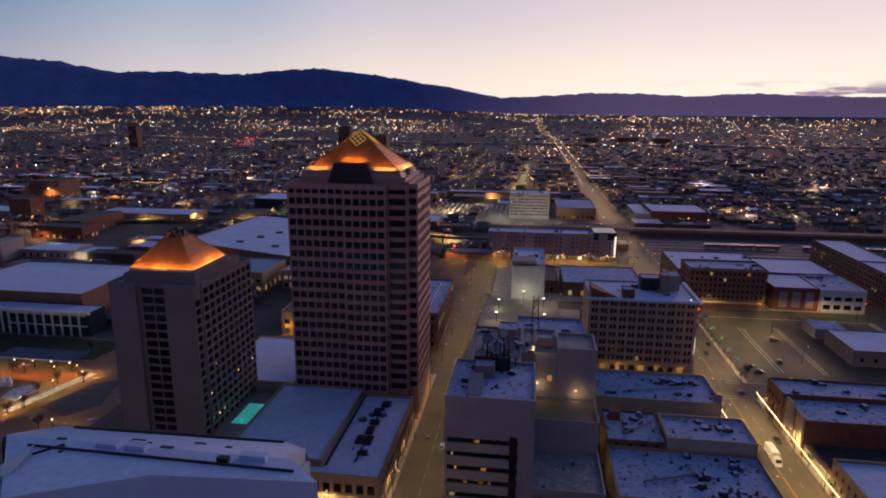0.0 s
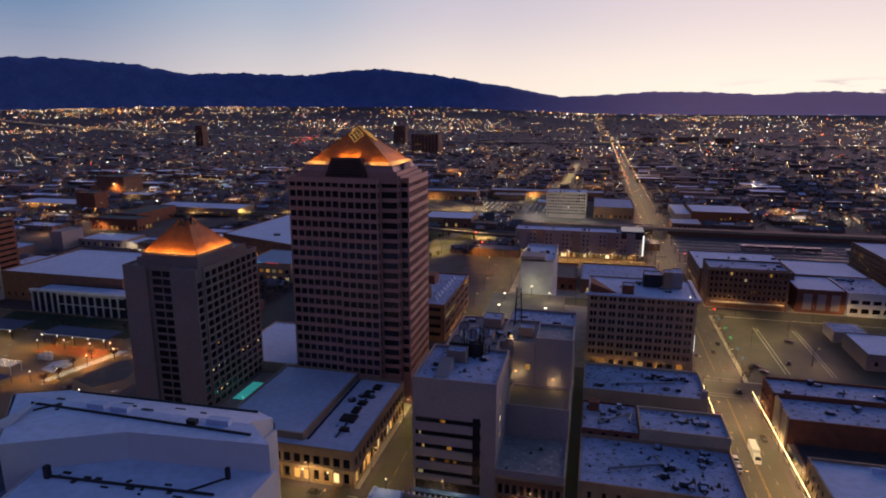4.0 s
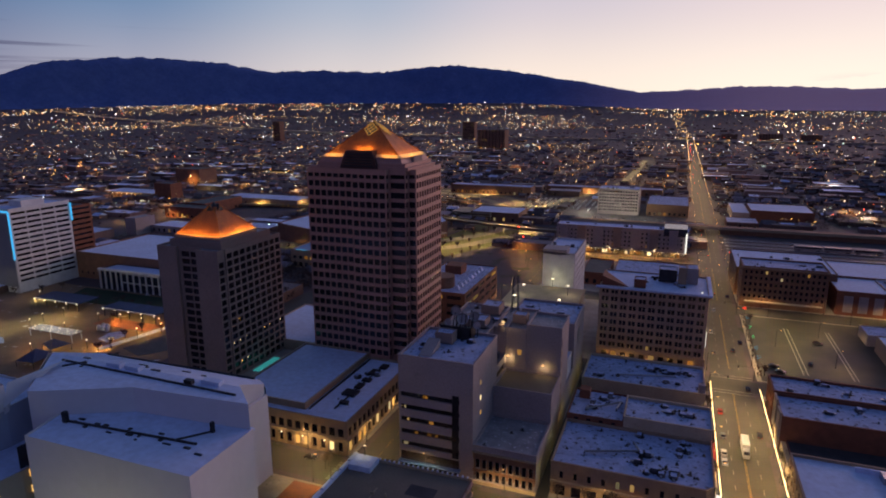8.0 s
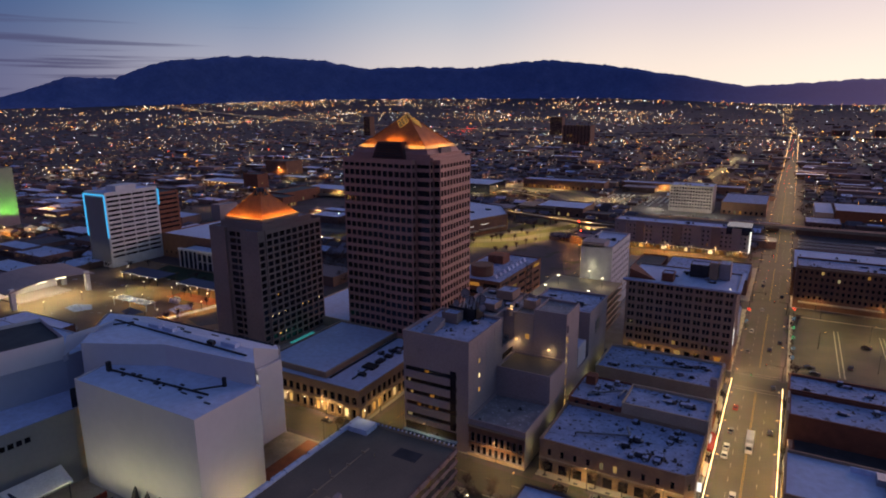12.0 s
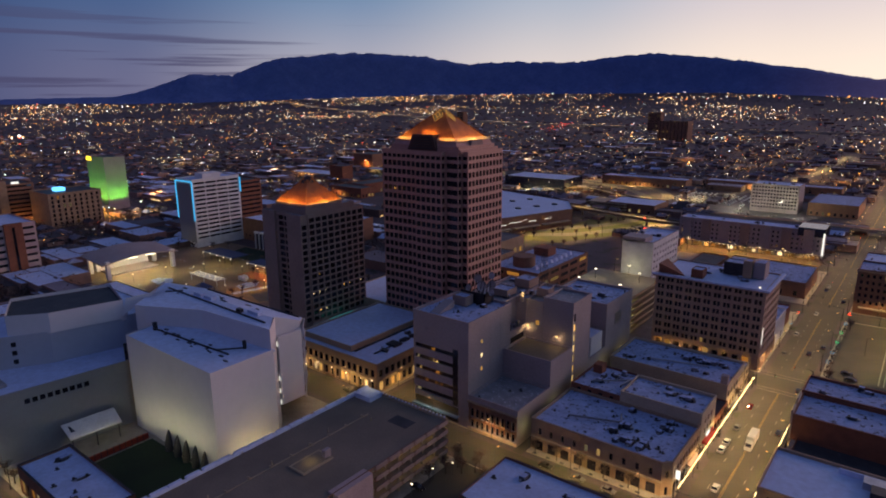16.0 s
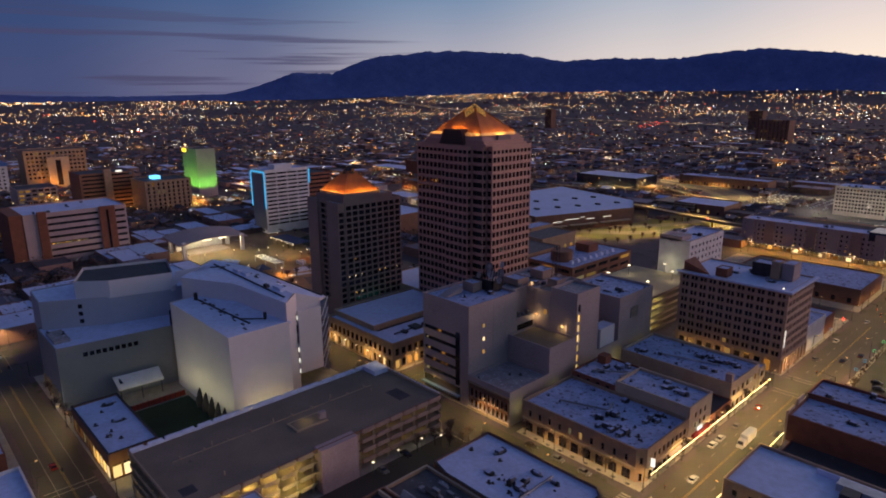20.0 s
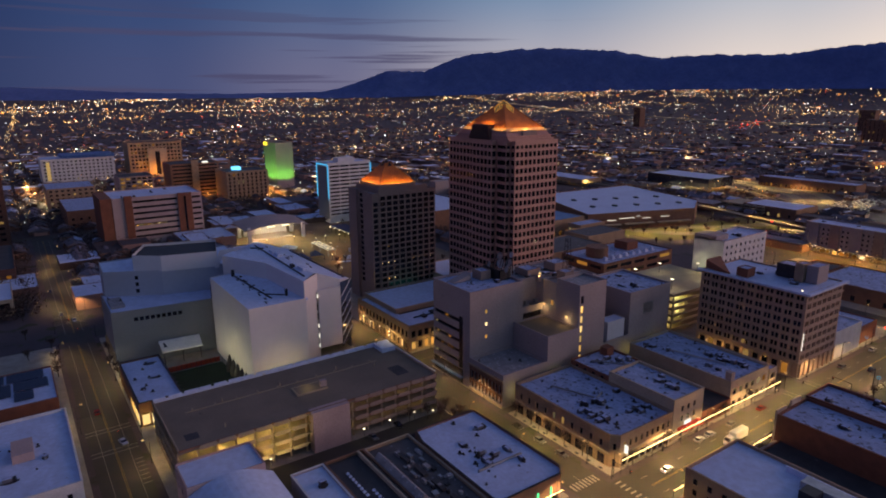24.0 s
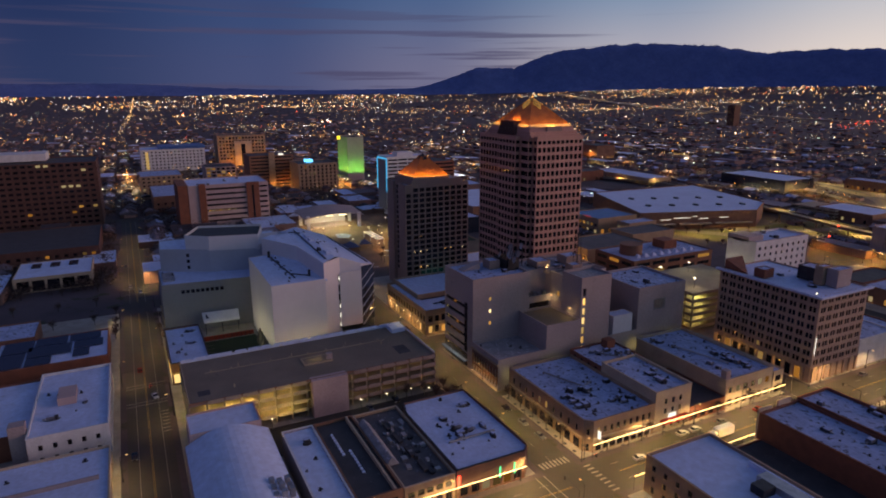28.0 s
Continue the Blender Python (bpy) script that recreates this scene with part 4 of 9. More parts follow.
    block(root, rect(-1.4, 3.1, 198.7, 222), 0, 37.6, PALE, GRAVEL, parapet=0.8, roofname="rear_roof", wallname="rear_wall")
    for k in range(4):
        part("roof_stack", Geo().box(-0.6 + 0.2 * k, 0.8 + 0.2 * k, 188.5 + 2.4 * k, 190 + 2.4 * k, 27.4, 28.8 + 0.7 * (k % 2)), UNIT, root)
    part("roof_hood", Geo().tube((1.8, 196.8, 37.6), (1.8, 196.8, 40.2), 1.3, 1.1, 12), TAUPE, root)
    for k in range(3):
        part("wall_joint", Geo().box(3.19, 3.23, 166.5 + 6.8 * k, 166.58 + 6.8 * k, 14, 38.4), PALE, root)
    block(root, rect(3.2, 10.6, 198.7, 222), 0, 37.6, PALE, GRAVEL, {W: ([(4.2, 5.8)], [(28.6, 30.6)])}, parapet=0.8, roofname="rear_roof", wallname="rear_wall", lit=1.0, coping=PALE)
    block(root, rect(10.7, 23.2, 198.7, 214), 0, 39.6, PALE, GRAVEL, {S: ([(0.9, 2.5)], [(4 + 4.1 * k, 7.2 + 4.1 * k) for k in range(8)])}, parapet=0.8, roofname="stair_roof", wallname="stair_wall", lit=0.0, depth=0.9, coping=PALE)
    for k in range(7):
        part("stair_light", Geo().box(22.7, 22.85, 199.7, 201.1, 4.3 + 4.1 * k, 7.1 + 4.1 * k), SHOP, root, "lit stair landing")
    block(root, rect(14, 23.1, 214.1, 229.9), 0, 12.5, PALE, GRAVEL, parapet=0.6, roofname="link_roof", wallname="link_wall")
    block(root, rect(17, 22.6, 217, 227.5), 12.6, 20.8, WHITE_PANEL, SNOW_CLEAN, parapet=0.2, roofname="plant_roof", wallname="plant_wall")
    block(root, rect(-4, 23.0, 230, 257), 0, 30.6, PALE, SNOW_PATCHY, parapet=0.8, roofname="box_roof", wallname="box_wall", coping=PALE)
    part("vent_panel", Geo().box(22.9, 23.12, 239, 245.5, 20.5, 25.5), METAL, root, "pale louvre panel")
    # slanted stair roof, penthouses, dishes and mast on top
    part("sloped_roof", Geo().add([(-16, 163, 39), (-12, 163, 39), (-12, 172, 41.8), (-16, 172, 41.8), (-16, 172, 39), (-12, 172, 39)], [(0, 1, 2, 3), (4, 3, 2, 5), (0, 3, 4), (1, 5, 2)]), PALE, root)
    for x0, x1, y0, y1, z1 in ((-15, -9, 175, 180, 42.4), (-12, -4, 196, 203, 40.6), (4, 9, 205, 210, 41.2), (-10, -3, 211, 219, 41.4)):
        block(root, rect(x0, x1, y0, y1), 38.2 if y0 > 187 else 39, z1, TAUPE, SNOW_PATCHY, parapet=0.3, roofname="penthouse_roof", wallname="penthouse_wall")
    for k, (x, y, z, s) in enumerate(((-9, 186, 44.5, 2.0), (-5, 187, 45.5, 1.7), (-12, 188, 46.5, 1.8), (-7, 190, 48, 1.4), (-3, 184, 43.6, 1.5), (-13, 183, 43.8, 1.4))):
        dish = thing("satellite_dish", x, y, 39.4, "pale round antenna dish on the rooftop", "antenna", "rooftop dishes")
        part("mount", Geo().tube((x, y, 39.4), (x, y, z), 0.25, 0.2), DARKMETAL, dish)
        d = Vector((0.25 - 0.1 * k, -0.95, 0.25)).normalized()
        g = Geo()
        c0 = Vector((x, y, z))
        g.tube(c0, c0 + d * s * 0.25, s * 0.2, s * 0.7, 14, True).tube(c0 + d * s * 0.25, c0 + d * s * 0.45, s * 0.7, s, 14, False)
        part("dish", g, METAL, dish)
    mast = thing("lattice_mast", 3, 212, 39.5, "dark steel lattice mast on the rooftop", "mast")
    for sx, sy in ((-1, -1), (1, -1), (1, 1), (-1, 1)):
        part("leg", Geo().tube((3 + sx * 1.3, 212 + sy * 1.3, 39.5), (3 + sx * 0.7, 212 + sy * 0.7, 54), 0.14, 0.1, 6), DARKMETAL, mast)
    for k in range(6):
        z, w = 40.5 + 2.3 * k, 1.25 - 0.08 * k
        part("brace", Geo().tube((3 - w, 212 - w, z), (3 + w, 212 - w, z + 2), 0.08, n=5).tube((3 + w, 212 - w, z), (3 + w, 212 + w, z + 2), 0.08, n=5).tube((3 - w, 212 + w, z), (3 - w, 212 - w, z + 2), 0.08, n=5), DARKMETAL, mast)
    # wall lamps and roof lights
    for x, y, z, p in ((4.2, 198.3, 28.0, 200), (17.0, 198.3, 26.0, 160), (2.5, 197, 41.0, 170)):
        w = thing("wall_lamp", x, y, z, "small bright lamp on a concrete wall", "lamp", "wall lamps")
        part("head", Geo().box(x - 0.45, x + 0.45, y - 0.4, y, z - 0.3, z + 0.35), LAMP, w)
        lamp("POINT", (x + 0.4, y - 0.8, z - 0.5), p, (1.0, 0.70, 0.32), 0.25)


build_exchange()


# ---- shops along the avenue ----
def build_shops():
    root = thing("corner_shop_building", 50, 177, 0, "two-storey tan brick corner building with snowy roof", "building")
    poly = [(27.3, 162.6), (71, 162.6), (73.4, 165), (73.4, 191), (27.3, 191)]
    block(root, poly, 0, 10.2, TANBRICK, SNOW_PATCHY, {0: (spread(43.7, 10, 1.1, 1.2), [(6.0, 8.3)]), 2: (spread(26, 9, 1.2, 0.8), [(0.7, 3.4), (6.2, 8.4)]), 1: ([(1.2, 2.2)], [(0.3, 3.0), (6.0, 8.3)])},
          parapet=0.9, depth=0.4, lit=0.05, coping=TANBRICK, rnd=random.Random(12))
    part("string_course", Geo().box(27.2, 71, 162.3, 162.6, 4.6, 5.1).box(73.4, 73.7, 165, 191, 4.6, 5.1), STUCCO, root)
    for k in range(9):
        x = 29 + k * 4.7
        part("shop_front", Geo().box(x, x + 2.8, 162.45, 162.7, 0.4, 3.6), GLASS, root)
    part("shop_sign", Geo().box(73.9, 75.2, 166.3, 166.6, 5.2, 8.0), SIGN_WHITE, root, "lit white hanging shop sign")
    part("awning", Geo().prism(rect(73.4, 75.2, 178, 190), 3.3, 3.9, taper=rect(73.4, 74.0, 178, 190)), TAUPE, root)
    for k in range(8):
        part("street_window", Geo().box(73.3, 73.5, 166.2 + 3.0 * k, 168.4 + 3.0 * k, 0.5, 3.1), GLASS, root, "dark shop window")
        part("window_frame", Geo().box(73.42, 73.56, 168.5 + 3.0 * k, 168.8 + 3.0 * k, 0.3, 3.3), WHITE_PAINT, root)
    r2 = thing("stepped_shop_building", 50, 199, 0, "cream stucco shop building with brick sides and snowy roof", "building")
    block(r2, rect(46, 73.5, 191.1, 207.6), 0, 14.2, STUCCO, SNOW_PATCHY, {S: (spread(16.5, 3, 1.3, 3.2), [(0.6, 3.2), (6.2, 8.2), (9.8, 11.8)])}, parapet=0.9, lit=0.0, coping=STUCCO)
    block(r2, rect(27.3, 45.9, 191.1, 212), 0, 12.6, REDBRICK, SNOW_PATCHY, {W: (spread(18.6, 4, 1.3, 1), [(10.7, 12.2)])}, parapet=0.7, roofname="rear_roof", wallname="rear_wall", lit=0)
    part("stair_head", Geo().box(29.5, 33, 205, 209, 12.7, 16), REDBRICK, r2)
    part("red_awning", Geo().prism(rect(73.5, 75.6, 194, 206), 3.4, 4.4, taper=rect(73.5, 74.1, 194, 206)), material("red_awning_cloth", (0.55, 0.05, 0.03), rough=0.8), r2, "bright red shop awning")
    part("neon_sign", Geo().box(73.9, 74.1, 197, 200.5, 4.8, 6.2), SIGN_WHITE, r2)
    r3 = thing("low_infill_building", 60, 217, 0, "low brown infill building between two shops", "building")
    block(r3, rect(46, 73.2, 208, 226), 0, 5.2, REDBRICK, TAR, {S: (spread(18, 4, 2.6, 0.8), [(0.5, 3.0)])}, parapet=0.4, lit=0.25)
    r4 = thing("long_shop_building", 50, 242, 0, "long cream shop building with snowy cluttered roof", "building")
    block(r4, rect(27.3, 72.6, 226.2, 252), 0, 10.6, STUCCO, SNOW_PATCHY, {S: (spread(25.8, 6, 2.2, 1.0), [(0.5, 3.3), (5.8, 8.2)])}, parapet=0.8, lit=0.12, coping=STUCCO)
    block(r4, rect(28, 73, 252.1, 257.6), 0, 9.0, STUCCO, SNOW, {S: (spread(5.5, 1, 3.4, .6), [(0.5, 3.3), (5.2, 7.6)])}, parapet=0.6, roofname="end_roof", wallname="end_wall", lit=0.2)
    part("billboard", Geo().box(70, 72.4, 226.3, 228.4, 11.4, 14.8), PALE, r4)


build_shops()


# ---- the bank building ----
def build_bank():
    root = thing("bank_building", 50, 289, 0, "nine-storey buff bank building with cornice and many windows", "office building")
    us = []
    for a, b in spread(46.2, 11, 3.0, 0.6):
        m = (a + b) / 2
        us += [(m - 1.45, m - 0.18), (m + 0.18, m + 1.45)]
    vs = []
    for a, b in spread(30.4, 7, 3.0, 0.6):
        m = (a + b) / 2
        vs += [(m - 1.45, m - 0.18), (m + 0.18, m + 1.45)]
    zs = storeys(6.6, 8, 3.62, 0.85, 2.15)
    block(root, rect(27.2, 73.4, 273.6, 304), 0, 35.6, BUFF, SNOW, {W: (us, zs), S: (vs, zs)}, parapet=0.6, depth=0.5, lit=0.006, rnd=random.Random(21))
    for nm, d, z0, z1 in (("cornice", 1.5, 35.5, 36.3), ("cornice", 1.0, 34.9, 35.5), ("string_course", 0.3, 31.8, 32.2), ("string_course", 0.35, 6.2, 6.8), ("string_course", 0.25, 10.2, 10.5)):
        x0, x1, y0, y1 = 27.2, 73.4, 273.6, 304
        part(nm, Geo().box(x0 - d, x1 + d, y0 - d, y0, z0, z1).box(x1, x1 + d, y0, y1 + d, z0, z1), BUFF if d < 1.4 else SNOW, root, "snow-topped cornice" if d > 1.4 else "")
    for k in range(11):
        x = 28.6 + k * 4.17
        part("arch_pier", Geo().box(x - 0.6, x + 0.6, 273.0, 273.6, 0.2, 6.2), BUFF, root)
        if k < 10:
            part("arcade_window", Geo().box(x + 0.9, x + 3.2, 273.4, 273.7, 0.5, 5.2), LIT if k % 4 == 1 else GLASS, root)
    for k in range(8):
        y = 275 + k * 4.0
        part("arch_pier", Geo().box(73.4, 74.0, y - 0.6, y + 0.6, 0.2, 6.2), BUFF, root)
    part("rooftop_wedge", Geo().add([(28, 275, 36.2), (40, 275, 36.2), (28, 286, 36.2), (28, 275, 40.4), (28, 286, 40.4)], [(0, 1, 3), (0, 3, 4, 2), (1, 2, 4), (1, 4, 3)]), REDBRICK, root)
    for x0, x1, y0, y1, z, mt in ((52, 60, 290, 298, 41.5, DARKMETAL), (60.5, 64, 288, 294, 43.5, TANBRICK), (64.3, 69, 290, 299, 43, PALE), (42, 47, 276, 282, 39.5, REDBRICK)):
        block(root, rect(x0, x1, y0, y1), 36, z, mt, SNOW_PATCHY, parapet=0.3, roofname="penthouse_roof", wallname="penthouse_wall")
    part("roof_lamp", Geo().box(70.4, 70.8, 274.8, 275.2, 36.3, 36.7), LAMP_WHITE, root)
    for k in range(5):
        lamp("POINT", (31 + 9.4 * k, 271.6, 4.2), 70, (1.0, 0.58, 0.14), 0.3)
    part("blade_sign", Geo().box(73.6, 73.85, 274.05, 274.2, 12, 19.5), SIGN_WHITE, root, "tall lit vertical sign")


build_bank()


# ---- parking garage ----
def build_garage():
    root = thing("parking_garage", -9, 95, 0, "long four-level concrete parking garage with dark deck", "parking garage")
    x0, x1, y0, y1 = -27, 9.5, 50.5, 140
    part("deck", Geo().box(x0, x1, y0, y1, 13.3, 13.9), DECK, root, "dark stained top deck")
    for z in (3.2, 6.6, 10.0):
        part("floor_slab", Geo().box(x0 + 0.4, x1 - 0.4, y0 + 0.4, y1 - 0.4, z, z + 0.4), CONCRETE, root)
    part("north_wall", Geo().box(x0, x0 + 0.4, y0, y1, 0.15, 13.3), CONCRETE, root)
    part("east_wall", Geo().box(x0, x1, y1 - 0.4, y1, 0.15, 3.2), CONCRETE, root)
    part("west_wall", Geo().box(x0, x1, y0, y0 + 0.4, 0.15, 3.2), CONCRETE, root)
    # parapet beams broken by gaps on the long front, each storey
    n = 16

    def hexagon(a, b, za, zb):
        """A guard panel with cut corners."""
        ring = [(a + 0.45, za), (b - 0.45, za), (b, (za + zb) / 2), (b - 0.45, zb), (a + 0.45, zb), (a, (za + zb) / 2)]
        g = Geo().add([(x1 - 0.1, y, z) for y, z in ring] + [(x1 + 0.4, y, z) for y, z in ring], [(0, 1, 2, 3, 4, 5), (11, 10, 9, 8, 7, 6)] + [(i, i + 6, (i + 1) % 6 + 6, (i + 1) % 6) for i in range(6)])
        part("guard_panel", g, CONCRETE if a < 92 else TAUPE, root)
        if a > 92:
            part("panel_back", Geo().box(x1 - 0.35, x1 - 0.15, a, b, za - 0.5, za + 0.9), BROWNBRICK, root, "brown brick spandrel")

    for z in (3.2, 6.6, 10.0, 13.3):
        for k in range(n):
            a = y0 + (y1 - y0) * k / n
            if 90.5 < a + 2 < 104 or (k < 1):
                continue
            hexagon(a + 0.15, a + (y1 - y0) / n - 0.15, z - 0.2, z + 1.15)
    for k in range(n + 1):
        a = y0 + (y1 - y0) * k / n
        part("column", Geo().box(x1 - 1.8, x1 - 1.2, a - 0.25, a + 0.25, 0.15, 13.3), CONCRETE, root)
    for k in range(9):
        a = x0 + (x1 - x0) * k / 8
        for z in (3.2, 6.6, 10.0):
            if k < 8:
                part("guard_panel", Geo().box(a + 0.3, a + 4.2, y1 - 0.1, y1 + 0.3, z - 0.1, z + 1.1), CONCRETE, root)
                part("guard_panel", Geo().box(a + 0.3, a + 4.2, y0 - 0.3, y0 + 0.1, z - 0.1, z + 1.1), CONCRETE, root)
    part("stair_tower", Geo().box(7.6, 11.2, 91, 104, 0.15, 14.4), PINK, root, "plain pink stucco stair tower")
    for a, b in ((y0, 88), (89, 106), (106.5, y1)):
        part("snowy_parapet", Geo().box(x0 - 0.3, x0 + 0.35, a, b, 13.3, 14.9 if a > 60 else 14.6), SNOW_CLEAN, root, "snow-capped parapet")
    for k in range(18):
        part("snow_cap", Geo().prism(rect(x0 - 0.55, x0 + 0.75, y0 + 5 * k + 0.2, y0 + 5 * k + 4.3 + 0.4 * (k % 3)), 14.9, 15.35, taper=rect(x0 - 0.4, x0 + 0.55, y0 + 5 * k + 0.4, y0 + 5 * k + 4.1 + 0.4 * (k % 3))), SNOW_CLEAN, root, "lump of snow on the parapet")
    for k in range(24):
        part("rail_post", Geo().box(x0 + 0.6 + 1.5 * k, x0 + 0.95 + 1.5 * k, y1 - 0.45, y1 + 0.1, 14.8, 15.3), SNOW_CLEAN, root)
    part("end_parapet", Geo().box(x0, x1, y1 - 0.35, y1, 13.9, 14.8), CONCRETE, root)
    part("end_parapet", Geo().box(x0, x1, y0, y0 + 0.35, 13.9, 14.8), CONCRETE, root)
    part("front_parapet", Geo().box(x1 - 0.3, x1, y0, y1, 13.9, 14.5), BROWNBRICK, root)
    part("ramp_well", Geo().box(-10, -3.5, 92, 103, 13.92, 14.35), CONCRETE, root)
    part("ramp_floor", Geo().box(-9.4, -4.1, 92.6, 102.4, 14.36, 14.4), DECK, root)
    part("stair_head", Geo().box(-6.2, -4.8, 101, 103.2, 13.9, 16.6), PALE, root)
    part("stair_head", Geo().box(-26, -19, 133.5, 139.5, 13.9, 15.6), SNOW_CLEAN, root, "snow-covered stair shelter")
    for k, (x, y) in enumerate(((-15, 70), (-15, 90), (-16, 112), (-10, 125), (2, 66))):
        part("deck_post", Geo().tube((x, y, 13.9), (x, y, 15.2), 0.25, 0.2, 6), CONCRETE, root)
    part("deck_patch", Geo().box(-6, 2, 128, 133, 13.905, 13.92), TAR, root)
    part("deck_patch", Geo().box(0, 4, 54, 58, 13.905, 13.92), TAR, root)
    for y in range(56, 140, 7):
        for z in (5.9, 9.3, 12.6, 2.9):
            if not 90 < y < 105:
                s = 1.0 if y < 90 else 0.25
                if z in (5.9, 12.6) or y < 90:
                    part("ceiling_light", Geo().box(4.5, 6.0, y, y + 0.3, z - 0.1, z), LAMP, root)
        lamp("POINT", (7.6, y, 5.4), 200 if y < 90 else 14, (1.0, 0.72, 0.24), 0.3)
        lamp("POINT", (7.6, y, 11.8), 200 if y < 90 else 14, (1.0, 0.72, 0.24), 0.3)
        if y < 90:
            lamp("POINT", (7.6, y, 8.6), 150, (1.0, 0.72, 0.24), 0.3)
    for y in (68, 76, 83):
        lamp("SPOT", (14.5, y, 3.6), 1200, (1.0, 0.78, 0.28), 0.3, (9.6, y, 8), 130)
    lamp("POINT", (-7, 97, 16.2), 70, (1.0, 0.75, 0.25), 0.3)
    part("kerb_strip", Geo().box(-14.2, -13.8, 58, 128, 13.9, 14.05), CONCRETE, root)
    for k in range(10):
        part("wheel_stop", Geo().box(-14.6, -13.4, 60 + 7.2 * k, 60.35 + 7.2 * k, 14.05, 14.5 + 0.25 * (k % 3 == 0)), CONCRETE, root)
    part("lamp_pole", Geo().tube((-23.5, 139.3, 13.9), (-23.5, 139.3, 18.6), 0.1, n=6), DARKMETAL, root)
    part("pole_lamp", Geo().spark(-23.5, 139.3, 18.7, 0.3), LAMP_WHITE, root)
    lamp("POINT", (-23.5, 138.9, 18.3), 130, (1.0, 0.75, 0.4), 0.3)


build_garage()


# ---- white convention theatre ----
def build_theatre():
    root = thing("white_theatre", -75, 112, 0, "large white windowless theatre with angular snowy roofs", "theatre")
    x0, x1 = -93.2, -41.0
    low = [(x0, 89.0), (x1, 89.0), (x1, 112), (-98, 112)]
    g = Geo()
    for i in (0, 1, 3):
        p, q = low[i], low[(i + 1) % 4]
        g.quad((*p, 0), (*q, 0), (*q, 35.0), (*p, 35.0))
    part("hall_wall", g, WHITE_PANEL, root)
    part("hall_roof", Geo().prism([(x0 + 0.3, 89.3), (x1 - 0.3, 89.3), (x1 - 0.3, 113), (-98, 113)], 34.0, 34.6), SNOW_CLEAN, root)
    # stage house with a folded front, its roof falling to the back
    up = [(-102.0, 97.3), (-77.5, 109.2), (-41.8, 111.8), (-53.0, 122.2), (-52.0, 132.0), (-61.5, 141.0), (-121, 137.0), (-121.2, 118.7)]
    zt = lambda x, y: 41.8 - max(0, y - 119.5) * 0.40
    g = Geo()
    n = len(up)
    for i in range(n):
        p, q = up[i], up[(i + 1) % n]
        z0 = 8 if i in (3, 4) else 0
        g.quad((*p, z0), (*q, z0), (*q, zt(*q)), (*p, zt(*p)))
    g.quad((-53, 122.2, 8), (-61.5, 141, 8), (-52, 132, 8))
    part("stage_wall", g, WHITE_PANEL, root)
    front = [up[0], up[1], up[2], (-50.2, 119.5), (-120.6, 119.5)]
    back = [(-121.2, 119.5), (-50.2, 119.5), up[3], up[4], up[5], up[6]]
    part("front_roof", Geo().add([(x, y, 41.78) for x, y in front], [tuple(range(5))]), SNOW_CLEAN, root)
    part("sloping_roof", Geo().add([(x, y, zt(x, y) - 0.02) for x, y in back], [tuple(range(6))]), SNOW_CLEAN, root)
    part("white_screen", Geo().box(-51.9, -50.9, 121.6, 131.7, 8.0, 33.8), WHITE_PANEL, root, "tall plain white wall panel")
    for z, on in ((30, 1), (25.2, 0), (21, 0), (16.8, 1), (12.3, 1), (7.8, 1)):
        part("stair_slot", Geo().add([(-51.3, 120.88, z - 0.3), (-52.6, 122.08, z - 0.3), (-52.6, 122.08, z + 2.7), (-51.3, 120.88, z + 2.7)], [(0, 1, 2, 3)]), GLASS, root, "dark stair window recess")
        if on:
            part("stair_window", Geo().add([(-51.45, 121.08, z + 0.2), (-52.3, 121.86, z + 0.2), (-52.3, 121.86, z + 2.0), (-51.45, 121.08, z + 2.0)], [(0, 1, 2, 3)]), SIGN_WHITE, root, "lit stair window")
    part("glazed_corner", Geo().add([(-51.6, 132.0, 6), (-61.3, 141.3, 6), (-61.3, 141.3, 33), (-51.6, 132.0, 35.5)], [(0, 1, 2, 3)]), GLASS_BLUE, root, "dark glazed corner")
    for k in range(6):
        part("fin", Geo().tube((-51.4, 132.2, 7 + 4.4 * k), (-61.1, 141.5, 11 + 4.4 * k), 0.2, n=5), WHITE_PAINT, root)
    part("roof_pipe", Geo().tube((-90, 98.5, 34.9), (-49.5, 101.0, 34.9), 0.32, n=6), DARKMETAL, root)
    part("roof_pipe", Geo().tube((-56, 100.7, 34.9), (-50, 107.5, 34.9), 0.25, n=6), DARKMETAL, root)
    part("ridge_pipe", Geo().tube((-112, 116.0, 42.0), (-48, 114.6, 42.0), 0.34, n=6), DARKMETAL, root)
    part("ridge_pipe", Geo().tube((-108, 112.5, 42.0), (-104, 117.5, 42.0), 0.28, n=6), DARKMETAL, root)
    part("back_gutter", Geo().tube((-116, 135.0, 35.9), (-60, 138.0, 34.7), 0.34, n=6), DARKMETAL, root)
    part("roof_vent", Geo().box(-50.5, -49.6, 107, 107.9, 34.6, 37.4), DARKMETAL, root)
    part("roof_vent", Geo().box(-90.8, -89.6, 97.6, 98.8, 34.6, 37.6), DARKMETAL, root)
    part("roof_vent", Geo().box(-66, -63.5, 115.6, 117, 41.8, 43.0), DARKMETAL, root)
    for x, w in ((-96, 5), (-89, 5), (-61.5, 6)):
        part("roof_hatch", Geo().box(x, x + w, 117.2, 119.3, 41.8, 43.0), SNOW_CLEAN, root)
    rnd = random.Random(7)
    for k in range(16):
        x, y = rnd.uniform(-90, -46), rnd.uniform(97, 102)
        part("roof_debris", Geo().box(x, x + rnd.uniform(0.5, 2.4), y, y + rnd.uniform(0.3, 1), 34.6, 34.9), DARKMETAL, root)
